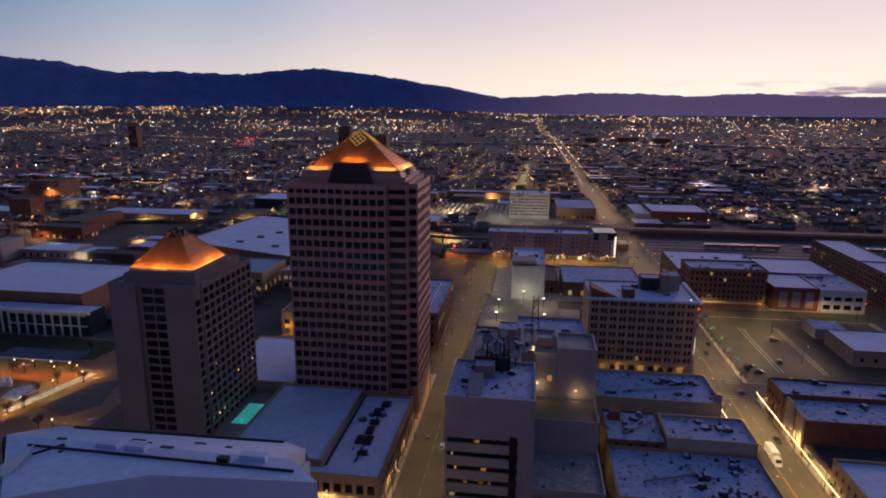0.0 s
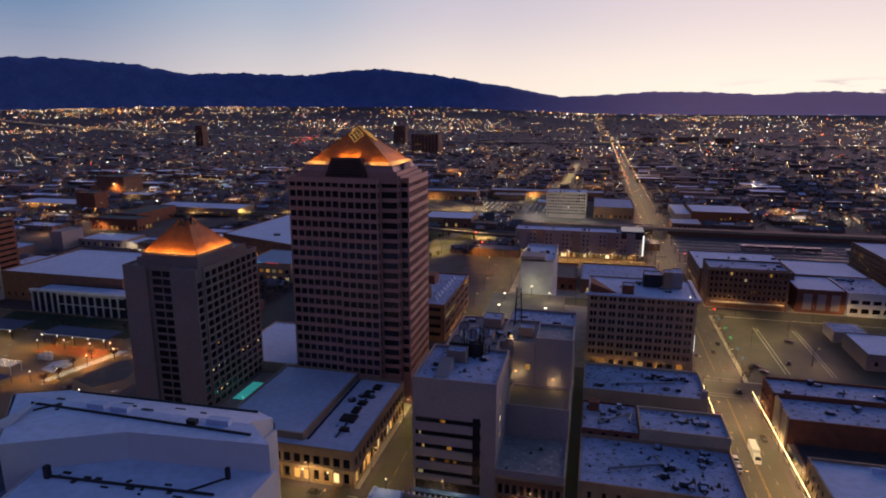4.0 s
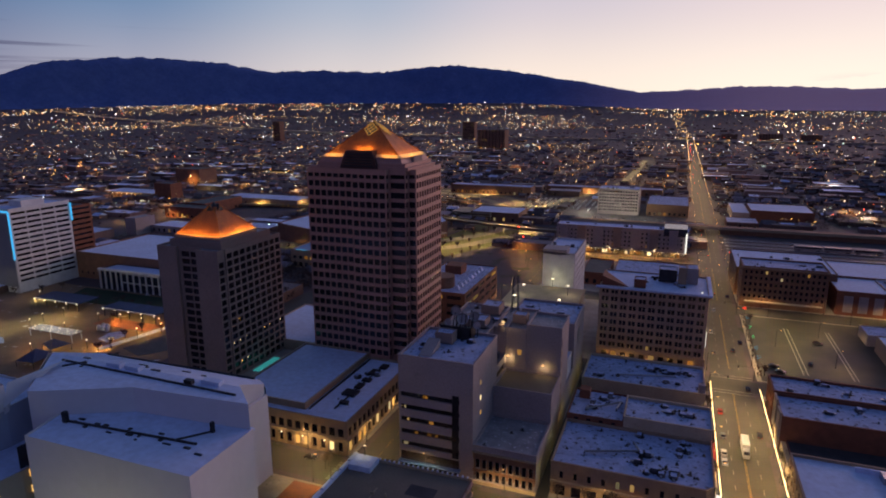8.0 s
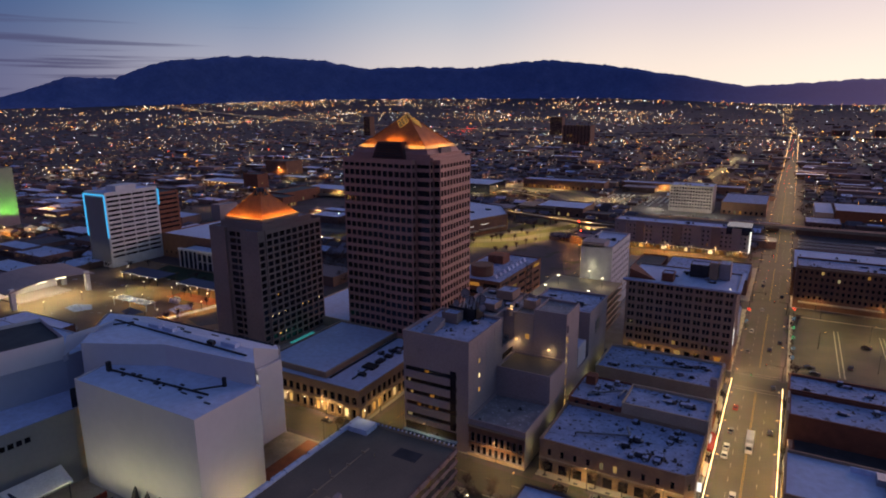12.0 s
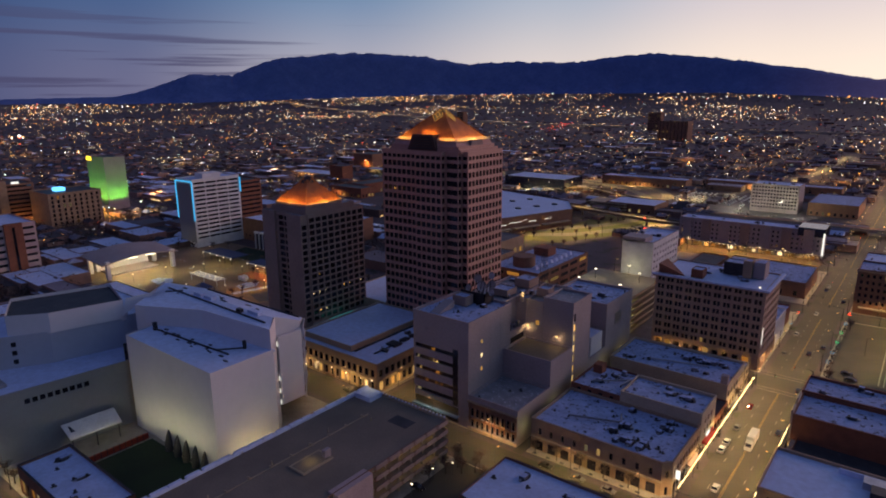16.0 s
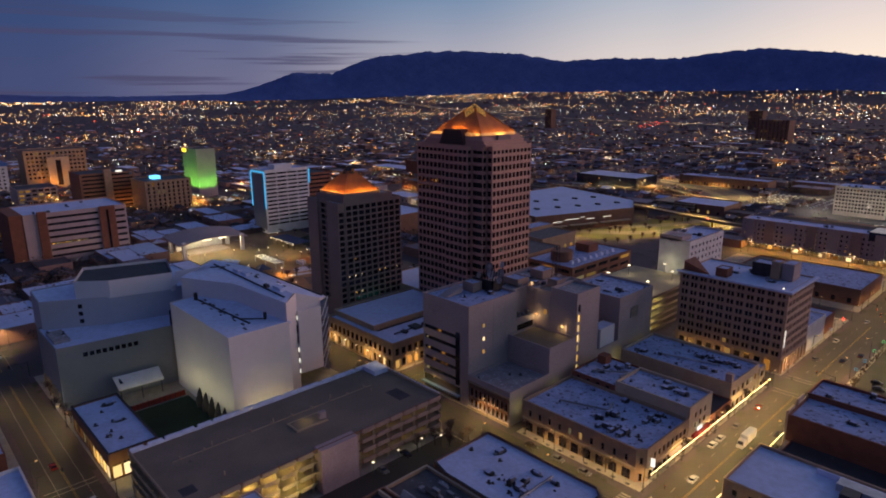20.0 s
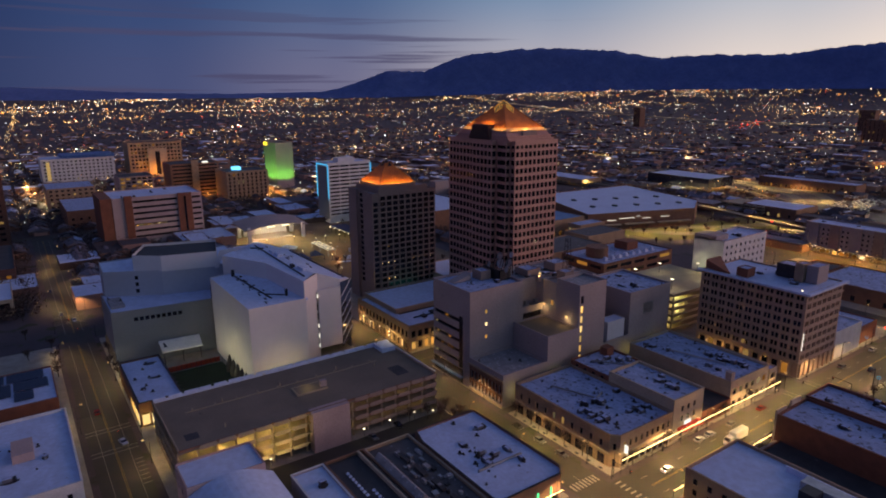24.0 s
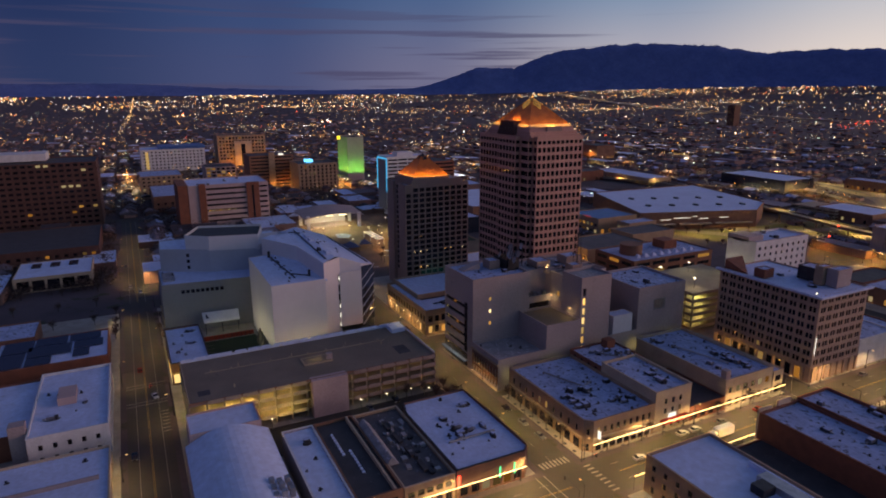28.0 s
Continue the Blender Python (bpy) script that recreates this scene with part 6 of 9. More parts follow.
# ---- north and east of the tower ----
def build_middle_distance():
    a = thing("white_block_tower", 0, 341, 0, "white blank-sided mid-rise with a grid of small windows", "building")
    block(a, rect(-8.6, 8.6, 321, 362), 0, 37.4, WHITE_PAINT, SNOW, {S: (spread(41, 9, 1.5, 1), storeys(4, 9, 3.6, 1, 1.7))}, parapet=1.0, lit=0.01, coping=PALE)
    part("lift_house", Geo().box(-8.6, 4, 321, 332, 37.4, 40.2), PALE, a)
    b = thing("lit_parking_garage", -4, 296, 0, "parking garage with bright yellow-green lit open levels", "parking garage")
    for k in range(6):
        z = 3.4 * k + 2.6
        part("floor_slab", Geo().box(-22, 15, 272, 319, z, z + 0.35), CONCRETE, b)
        part("guard_wall", Geo().box(-22, 15, 271.7, 272, z - 0.2, z + 1.1).box(15, 15.3, 272, 319, z - 0.2, z + 1.1), CONCRETE, b)
    part("core", Geo().box(-20, 4, 282, 317, 0, 19.5), CONCRETE, b)
    for k in range(9):
        part("column", Geo().box(-21.6 + 4.5 * k, -21 + 4.5 * k, 272.2, 272.8, 0, 19.6), CONCRETE, b)
    for k in range(5):
        for x in (-14, -4, 8):
            part("tube_light", Geo().box(x - 1.5, x + 1.5, 275, 275.3, 3.4 * k + 5.6, 3.4 * k + 5.75), LAMP_WHITE, b)
        lamp("POINT", (-12, 276, 3.4 * k + 5.0), 420, (0.92, 1.0, 0.48), 0.3)
        lamp("POINT", (10.5, 280, 3.4 * k + 5.0), 460, (0.92, 1.0, 0.48), 0.3)
    for x, y in ((-14, 280), (8, 280), (-14, 300), (8, 305), (-2, 316)):
        p = thing("deck_lamp", x, y, 20, "lamp post with bright head on a garage deck", "lamp", "deck lamps")
        part("pole", Geo().tube((x, y, 20), (x, y, 25), 0.12, n=6), DARKMETAL, p)
        part("head", Geo().box(x - 0.6, x + 0.6, y - 0.4, y + 0.4, 25, 25.35), LAMP_WHITE, p)
        lamp("POINT", (x, y, 24.4), 620, (1.0, 0.92, 0.6), 0.3)
    c = thing("brown_drum_office", -58, 320, 0, "brown brick office with round penthouse and roof skylights", "office building")
    zs = storeys(1.5, 4, 4.4, 1.2, 2.0)
    block(c, rect(-76, -43, 290, 352), 0, 19, BROWNBRICK, SNOW_PATCHY, {S: (spread(62, 5, 9.5, 1), zs), W: (spread(33, 3, 8.0, 1), zs)}, parapet=0.7, lit=0.12)
    part("round_penthouse", Geo().tube((-60, 303, 19), (-60, 303, 25), 6.5, 6.5, 24), BROWNBRICK, c)
    for k in range(8):
        part("skylight", Geo().prism(rect(-52, -49, 298 + 6 * k, 301 + 6 * k), 19, 21, taper=rect(-51, -50, 299 + 6 * k, 300 + 6 * k)), SNOW_CLEAN, c)
    part("lift_house", Geo().box(-68, -58, 328, 338, 19, 24), REDBRICK, c)
    d = thing("convention_hall", -205, 500, 0, "huge convention hall with a bright snow-white roof", "convention centre")
    poly = [(-272, 452), (-168, 414), (-134, 512), (-158, 552), (-262, 578)]
    block(d, poly, 0, 14.0, BROWNBRICK, SNOW_CLEAN, parapet=0.8)
    front = Geo()
    for a_, b_ in ((4, 30), (34, 62), (66, 98)):
        p_, q_ = Vector((-168, 414)) + Vector((34, 98)).normalized() * a_, Vector((-168, 414)) + Vector((34, 98)).normalized() * b_
        o_ = Vector((98, -34)).normalized() * 4.5
        front.prism([tuple(p_ + o_ * 0.02), tuple(p_ + o_), tuple(q_ + o_), tuple(q_ + o_ * 0.02)], 4.6, 5.3)
    part("entrance_canopy", front, CONCRETE, d, "long canopy over the entrance")
    for k in range(10):
        x, y = -192 + 8 * (k % 5) - 34 * (k // 5), 446 + 20 * (k % 5) + 12 * (k // 5)
        part("roof_vent", Geo().prism([(x + 3.2 * math.cos(q * 0.785), y + 2.0 * math.sin(q * 0.785)) for q in range(8)], 14.0, 15.2), DARKMETAL, d, "dark oval roof vent")
    # the first annex has the blue light on its roof put in as roof colour
    for x0, x1, y0, y1, h, mt in ((-205, -170, 372, 412, 13, BLUE_SURFACE), (-162, -148, 384, 412, 12, STUCCO), (-142, -118, 360, 400, 12, STUCCO), (-128, -95, 300, 350, 13, STUCCO)):
        q = thing("hall_annex", (x0 + x1) / 2, (y0 + y1) / 2, 0, "flat-roofed annex of the convention hall", "building")
        block(q, rect(x0, x1, y0, y1), 0, h, TANSTONE, (DARKROOF if x0 > -150 else SNOW_PATCHY) if mt is STUCCO else mt, {S: (spread(y1 - y0, 5, 3.0, 1), [(1, 4.5)]), W: (spread(x1 - x0, max(3, int((x1 - x0) / 4.5)), 2.8, 0.8), [(1, 4.2), (6.6, 9)])}, parapet=0.6, lit=0.35)
    for x in (-125, -119, -113, -107, -101, -96):
        w = thing("arcade_lamp", x, 298.6, 4.6, "amber lamp beside an arcade", "lamp", "arcade lamps")
        part("head", Geo().spark(x, 298.8, 5.0, 0.4), LAMP, w)
        lamp("POINT", (x, 297.4, 5.0), 420, (1.0, 0.55, 0.14), 0.3)
    for x, y, mt in ((-188, 371.7, glow("dim_red_light", [(1.0, 0.08, 0.05)], 0.7)), (-200, 371.7, TEAL)):
        solo("roof_edge_light", Geo().box(x, x + 9, y - 0.2, y, 13.45, 13.65), mt, "coloured light strip on a roof edge", "light", kind="")
    u = Vector((34, 98)).normalized()
    for a, b, z in ((30, 44, 9.4), (18, 27, 8.2), (52, 60, 8.6), (70, 78, 9.0), (46, 50, 10.6)):
        p, q = Vector((-168, 414)) + u * a, Vector((-168, 414)) + u * b
        o = Vector((u.y, -u.x)) * 0.35
        part("sign_bar", Geo().prism([tuple(p), tuple(p + o), tuple(q + o), tuple(q)], z, z + 0.35), SIGN_WHITE, d, "lit sign bar")
    pk = thing("hall_parking_structure", -139, 606, 0, "low open parking structure beside the convention hall", "parking garage")
    for z in (2.6, 5.4, 8.2):
        part("floor_slab", Geo().box(-160, -118, 594, 598.5, z, z + 0.4).box(-160, -141, 598.5, 628, z, z + 0.4), CONCRETE, pk)
        part("guard_wall", Geo().box(-160, -118, 593.7, 594, z - 0.1, z + 1.1).box(-118, -117.7, 594, 598.5, z - 0.1, z + 1.1), CONCRETE, pk)
    for k in range(8):
        part("column", Geo().box(-159.5 + 5.8 * k, -159 + 5.8 * k, 594.3, 594.8, 0, 8.2), CONCRETE, pk)
    e = thing("apartment_row", 16, 506, 0, "long grey apartment row above lit shop fronts", "apartment building")
    zs = storeys(5.5, 4, 3.4, 0.9, 1.6)
    block(e, rect(-33, 66, 497, 516), 0, 20.6, PALE, SNOW, {W: (spread(99, 30, 1.2, 1), zs)}, parapet=0.9, lit=0.05, budget=120)
    for k in range(7):
        x = -30 + 14 * k
        part("bay", Geo().box(x, x + 6.5, 495.6, 497, 5, 21.6), TAUPE if k % 2 else PALE, e)
    part("corner_bay", Geo().box(50, 67, 496.4, 517, 17, 23), GLASS_BLUE, e)
    part("lit_corner", Geo().box(66.2, 67.3, 495.6, 496.2, 4, 20), SIGN_WHITE, e, "white lit vertical edge")
    for k in range(22):
        x = -30 + 4.3 * k
        part("shop_front", Geo().box(x, x + 2.2 + 0.8 * (k % 3), 496.7, 497.1, 0.5, 3.0), LIT if k % 4 else SHOP, e, "lit shop front")
    part("shop_canopy", Geo().box(-32, 66, 493.6, 495.5, 4.1, 4.5), TAUPE, e, "long canopy over the shop fronts")
    for k in range(33):
        part("canopy_bulb", Geo().spark(-31 + 3 * k, 493.5, 4.0, 0.22), LAMP_WHITE, e)
    for k in range(6):
        part("canopy_lamp", Geo().spark(-24 + 17 * k, 494.6, 5.2, 0.45), LAMP_WHITE, e)
        lamp("SPOT", (-24 + 17 * k, 491.5, 7), 6500, (1.0, 0.52, 0.14), 0.5, (-24 + 17 * k, 489, 0), 140)
    f = thing("white_hotel", 0, 700, 0, "white mid-rise hotel with regular windows", "hotel")
    block(f, rect(-23, 20, 686, 716), 0, 27, PALE, SNOW_CLEAN, {W: (spread(43, 15, 1.7, 1), storeys(3, 7, 3.3, 1, 1.7)), N: (spread(30, 10, 1.7, 1), storeys(3, 7, 3.3, 1, 1.7))}, parapet=0.8, lit=0.02, budget=120)
    for x, y in ((-30, 670), (0, 668), (24, 676), (-36, 700)):
        lamp("POINT", (x, y - 12, 6), 8000, (1.0, 0.96, 0.72), 0.6)
    for nm, lb, x0, x1, y0, y1, h, mt, rf, n in (("rail_row_building", "dark brick row with lit arches", -230, -120, 790, 815, 11, BROWNBRICK, SNOW_PATCHY, 18), ("station_block", "long dark flat building", -110, 40, 840, 862, 8, BROWNBRICK, SNOW_PATCHY, 12),
                                               ("grey_office_slab", "low dark office slab with pale upper floor", -320, -235, 690, 740, 14, GLASS_BLUE, SNOW_CLEAN, 0), ("round_drive_building", "small flat building in the loop of a road", -140, -90, 600, 640, 9, BROWNBRICK, SNOW_CLEAN, 5),
                                               ("brick_street_block", "brown brick block beside the avenue", 28, 70, 690, 760, 12, BROWNBRICK, SNOW_PATCHY, 8), ("brick_street_block", "low brown brick block beside the avenue", 104, 132, 640, 672, 6, BROWNBRICK, SNOW_PATCHY, 6),
                                               ("bus_depot", "long low depot with snowy roof", 22, 72, 395, 440, 9, BROWNBRICK, SNOW_PATCHY, 6), ("corner_store", "brown store with lit front", 30, 72, 312, 350, 8, REDBRICK, SNOW_PATCHY, 6),
                                               ("arched_white_shop", "small white shop with arched windows", 56, 73.2, 305, 330, 12, WHITE_PAINT, SNOW_PATCHY, 4)):
        q = thing(nm, (x0 + x1) / 2, (y0 + y1) / 2, 0, lb, "building")
        block(q, rect(x0, x1, y0, y1), 0, h, mt, rf, {W: (spread(x1 - x0, n, 2.2, 1), [(1, 4)])} if n else {}, parapet=0.6, lit=0.4)
    for nm, lb, x0, x1, y0, y1, h, mt, rf, n in (("brick_school", "long red brick building with dark roofs", -452, -400, 506, 528, 11, REDBRICK, TAR, 8), ("brick_school", "red brick wing with dark flat roof", -446, -418, 528.2, 590, 12, REDBRICK, TAR, 6),
                                               ("grey_plant_cube", "plain grey windowless cube", -416, -404, 421, 444, 15, PALE, GRAVEL, 0), ("lamp_row_shed", "long low shed with a row of amber lamps", -652, -564, 604, 640, 6, BROWNBRICK, SNOW_CLEAN, 0),
                                               ("brick_stair_tower", "blank red brick tower beside a shed", -560, -534, 602, 622, 20, REDBRICK, TAR, 0), ("long_snowy_depot", "long depot with broad snowy roof and lit end", -458, -352, 604, 640, 8, TANBRICK, SNOW, 14),
                                               ("brown_mid_rise", "brown mid-rise office with banded windows", -656, -612, 742, 780, 22, BROWNBRICK, TAR, 9), ("snowy_yard_building", "low pale workshop with a snowy roof", -404, -360, 438, 466, 6, PALE, SNOW_CLEAN, 7),
                                               ("snowy_yard_building", "low pale workshop with a snowy roof", -356, -334, 438, 462, 5, PALE, SNOW_CLEAN, 0), ("brown_street_hall", "low brown hall with dark flat roof", 2, 19, 400, 440, 8, REDBRICK, TAR, 3)):
        q = thing(nm, (x0 + x1) / 2, (y0 + y1) / 2, 0, lb, "building")
        block(q, rect(x0, x1, y0, y1), 0, h, mt, rf, {W: (spread(x1 - x0, n, 2.2, 1), [(1, 4)]), S: (spread(y1 - y0, max(2, n // 2), 2.2, 1), [(1, 4)])} if n else {}, parapet=0.6, lit=0.25)
    for k in range(11):
        x = -648 + 8 * k
        o = thing("eaves_lamp", x, 603, 5, "amber lamp under the eaves of a shed", "lamp", "eaves lamps")
        part("head", Geo().spark(x, 603.2, 5.0, 0.55), LAMP_WHITE, o)
        if k % 2:
            lamp("POINT", (x, 601, 4.6), 1200, (1.0, 0.62, 0.18), 0.4)
    for x, y, c_ in ((-440, 500, (1.0, 0.55, 0.2)), (-392, 470, (1.0, 0.9, 0.6)), (-348, 430, (1.0, 0.9, 0.6)), (-400, 598, (1.0, 0.7, 0.3)), (-350, 612, (1.0, 0.75, 0.3)), (-604, 734, (1.0, 0.7, 0.3)), (-520, 596, (1.0, 0.8, 0.4)), (-330, 480, (1.0, 0.7, 0.3)), (-470, 470, (1.0, 0.55, 0.2)),
                     (-500, 660, (0.95, 1.0, 0.7)), (-560, 690, (1.0, 0.85, 0.4)), (-20, 478, (1.0, 0.42, 0.08)), (10, 478, (1.0, 0.42, 0.08)), (45, 478, (1.0, 0.45, 0.1)), (-60, 480, (1.0, 0.42, 0.08)), (-45, 440, (1.0, 0.45, 0.1))):
        o = thing("yard_lamp", x, y, 0, "tall lamp post with a glowing head over a yard", "street lamp", "yard lamps")
        part("pole", Geo().tube((x, y, 0), (x, y, 9.4), 0.14, 0.1, 6), DARKMETAL, o)
        part("head", Geo().spark(x, y, 9.8, 0.6), LAMP, o)
        lamp("SPOT", (x, y, 9.2), 11000, c_, 0.5, (x + 0.5, y, 0), 158)
    for nm, lb, x, y, w, d_, h in (("dark_brick_tower", "dark brown slab tower far off", -410, 1600, 74, 40, 50), ("pink_tower", "slim pale tower far off", -620, 2050, 42, 30, 58), ("lit_brick_tower", "slim lit tower far off", -1180, 1750, 26, 26, 62),
                                   ("campus_block", "brown mid-rise far off", 330, 2300, 70, 40, 20), ("campus_block", "brown mid-rise far off", 450, 2320, 60, 40, 18), ("campus_block", "brown mid-rise far off", 210, 2350, 50, 40, 16)):
        q = thing(nm, x, y, 0, lb, "tower")
        block(q, rect(x - w / 2, x + w / 2, y, y + d_), 0, h, BROWNBRICK, TAR, {W: (spread(w, 8, 2.6, 1), storeys(2, int(h / 5), 5, 1.5, 2.2))}, parapet=0.6, lit=0.04)


build_middle_distance()


def build_north():
    """Towers and the plaza on the north side."""
    a = thing("colonnade_hall", -258, 286, 0, "hall with white colonnade and snowy roof", "building")
    block(a, rect(-290, -226, 283, 296), 0, 12.4, GLASS_BLUE, SNOW, parapet=0.4)
    part("entablature", Geo().box(-291, -225, 281.2, 283, 12.2, 13.6), WHITE_PAINT, a)
    for k in range(13):
        x = -290 + (4.6 * k if k < 4 else 18 + 5.1 * (k - 4))
        part("column", Geo().box(x - 0.35, x + 0.35, 281.4, 282.2, 0, 12.2), WHITE_PAINT, a)
    for z in (5.4, 11.2):
        part("rail", Geo().box(-272, -227, 281.7, 282.1, z, z + 0.5), WHITE_PAINT, a)
    b = thing("white_roof_arena", -285, 325, 0, "large flat hall with clean snow roof and dark walls", "building")
    block(b, rect(-328, -240, 297, 362), 0, 17.6, BROWNBRICK, SNOW_CLEAN, {W: (spread(88, 16, 1.6, 1), [(3, 5)])}, parapet=0.8, lit=0.05)
    c = thing("blue_edged_hotel", -338, 276, 0, "white slab hotel with blue-lit edges", "hotel")
    zs = storeys(6, 14, 3.3, 1, 1.5)
    block(c, rect(-351, -328, 255, 297), 0, 53, WHITE_PAINT, SNOW, {S: (spread(42, 4, 9.3, 1), zs)}, parapet=1.0, lit=0.0, depth=0.7)
    for k in range(13):
        part("balcony_rail", Geo().box(-327.95, -327.7, 256, 296, 5.6 + 3.3 * k, 6.7 + 3.3 * k), WHITE_PAINT, c)
    for x, y in ((-351.4, 254.6), (-328, 254.6), (-327.6, 297.2)):
        part("edge_light", Geo().box(x - 0.55, x + 0.55, y - 0.3, y + 0.3, 22 if y < 290 else 40, 52), TEAL, c, "glowing blue edge strip")
    part("end_panel", Geo().box(-350.4, -328.8, 254.6, 254.96, 4, 50.5), GREY_PANEL, c, "grey end wall between the glowing edges")
    part("top_strip", Geo().box(-351, -328.4, 254.4, 254.9, 51.6, 52.6), TEAL, c, "glowing blue strip along the roof edge")
    part("lift_house", Geo().box(-345, -334, 268, 284, 53, 57), WHITE_PAINT, c)
    d = thing("brown_slab_office", -385, 330, 0, "brown slab office with banded windows", "office building")
    block(d, rect(-410, -366, 310, 345), 0, 42, REDBRICK, TAR, {W: (spread(44, 1, 41, 1), storeys(3, 10, 3.9, 1.2, 1.5)), S: (spread(35, 1, 32, 1), storeys(3, 10, 3.9, 1.2, 1.5))}, parapet=0.8, lit=0)
    e = thing("green_lit_tower", -581, 305, 0, "slab tower washed in green light", "hotel")
    block(e, rect(-602, -562, 294, 316), 0, 54.6, PALE, TAR, {}, parapet=1)
    part("top_sign", Geo().box(-601, -590, 293.4, 293.9, 51, 54.8), SIGN_YELLOW, e, "yellow lit roof sign")
    part("forecourt", Geo().box(-612, -548, 284, 293.8, 0, 5), CONCRETE, e)
    for x in (-598, -588, -577, -567):
        lamp("SPOT", (x, 284, 6), 17000, (0.22, 1.0, 0.10), 0.6, (x, 294, 32), 100)
    for y in (298, 310):
        lamp("SPOT", (-552, y, 6), 17000, (0.22, 1.0, 0.10), 0.6, (-562, y, 32), 100)
    f = thing("banded_city_office", -365, 110, 0, "white and terracotta office with long window bands", "office building")
    zs = storeys(4, 7, 4.5, 1.6, 1.7)
    block(f, rect(-388, -341, 84, 149), 0, 36.4, PINK, SNOW, {S: ([(14, 46), (57.5, 64)], zs)}, parapet=0.8, lit=0.0, depth=0.8)
    part("brick_bay", Geo().box(-341.0, -339.6, 92, 97.5, 0, 38.5), REDBRICK, f, "terracotta brick bay")
    part("brick_bay", Geo().box(-341.0, -339.6, 130.5, 141, 0, 37.6), REDBRICK, f, "terracotta brick bay")
    part("bay_slot", Geo().box(-339.7, -339.4, 135, 136.5, 3, 35), GLASS, f)
    part("end_wing", Geo().box(-385, -341.4, 76, 83.9, 0, 37.5), REDBRICK, f)
    for k in range(9):
        part("lit_band", Geo().box(-341.5, -341.3, 99 + 2.6 * k, 100.4 + 2.6 * k + 0.8 * (k % 2), 14.9, 15.5), LIT if k % 3 else SHOP, f)
    g = thing("dark_brick_courthouse", -425, -50, 0, "huge dark brick office with rows of small windows", "office building")
    zs = storeys(3, 12, 4.4, 1.4, 2.0)
    block(g, rect(-455, -395, -125, 18), 0, 55, DARKBRICK, TAR, {S: (spread(143, 26, 3.4, 2), zs), E_: (spread(60, 11, 2.6, 1), zs)}, parapet=1.0, lit=0.03, budget=160)
    part("white_penthouse", Geo().box(-450, -420, -90, -20, 56, 62), WHITE_PAINT, g)
    part("roof_sign", Geo().box(-394.9, -394.6, -105, -96, 38, 39), RED, g)
    h = thing("white_county_building", -800, 105, 0, "white curved office with blue roof edge", "office building")
    block(h, rect(-830, -780, 60, 146), 0, 31, WHITE_PAINT, SNOW, {S: (spread(86, 16, 2.4, 2), storeys(3, 6, 4.5, 1.4, 1.9))}, parapet=0.8, lit=0.03)
    part("blue_cap", Geo().box(-828, -779, 84, 147, 31.8, 35.5), BLUE_SURFACE, h, "blue cladding under the roof")
    part("lit_stair", Geo().box(-779.8, -779.3, 66, 70, 4, 28), SHOP, h)
    i = thing("amber_lit_courthouse", -790, 198, 0, "sandstone courthouse washed in amber light", "courthouse")
    block(i, rect(-815, -775, 164, 234), 0, 48, TANBRICK, TAR, {S: (spread(70, 14, 2.6, 2), storeys(12, 7, 5, 1.4, 2.4))}, parapet=1, lit=0.12)
    part("centre_bay", Geo().box(-775, -770, 188, 212, 0, 40), STUCCO, i)
    part("centre_window", Geo().box(-770.1, -769.7, 197, 203, 4, 36), GLASS, i)
    for y in (170, 186, 200, 214, 228):
        lamp("SPOT", (-758, y, 2), 13000 if 180 < y < 220 else 4000, (1.0, 0.36, 0.05), 0.5, (-774, y, 22), 110)
    j = thing("banded_brown_office", -530, 196, 0, "brown office with lit window bands", "office building")
    block(j, rect(-590, -550, 170, 222), 0, 38, BROWNBRICK, TAR, {S: (spread(52, 2, 23, 1), storeys(2, 9, 4, 1.3, 1.5))}, parapet=0.8, lit=0.04, depth=0.6)
    part("centre_pier", Geo().box(-550, -547, 192, 199, 0, 42), TANBRICK, j)
    part("sign", Geo().box(-549.8, -549.4, 204, 210, 38.6, 40.6), SIGN_WHITE, j)
    for k in range(5):
        lamp("POINT", (-545, 174 + 11 * k, 4), 1500, (1.0, 0.45, 0.1), 0.5)
    k_ = thing("fluted_brown_office", -525, 238, 0, "brown office with vertical fins and blue sign", "office building")
    block(k_, rect(-545, -503, 216, 262), 0, 31, TANBRICK, TAR, {S: (spread(46, 9, 2.0, 1), storeys(2, 7, 4, 0.6, 2.8))}, parapet=0.8, lit=0.03, depth=1.0)
    part("sign", Geo().box(-524, -515, 228, 236, 32, 35), SIGN_BLUE, k_, "blue lit roof sign")
    l = thing("glass_entry_building", -640, 150, 0, "small building with white lit glazed corner", "building")
    block(l, rect(-680, -640, 130, 168), 0, 18, PALE, TAR, {S: (spread(38, 6, 4.5, 1), storeys(1, 4, 4.2, 0.8, 2.4))}, parapet=0.6, lit=0.5)
    m = thing("low_city_block", -470, 100, 0, "low mixed city block with snowy roofs", "building")
    block(m, rect(-520, -440, 60, 150), 0, 15, BROWNBRICK, SNOW_PATCHY, {S: (spread(90, 14, 2, 1), [(2, 4), (7, 9)])}, parapet=0.6, lit=0.1)
    n = thing("tan_corner_office", -560, 75, 0, "tan office block with lit corner", "office building")
    block(n, rect(-600, -545, 52, 95), 0, 22, TANBRICK, SNOW_PATCHY, {S: (spread(43, 8, 2.4, 1), storeys(2, 5, 4, 1, 1.8))}, parapet=0.6, lit=0.2)
    # plaza with a lit stage canopy
    slab("plaza", -342, -162, 160, 281, 0.12, PLAZA, "pale paved civic plaza under warm lamps")
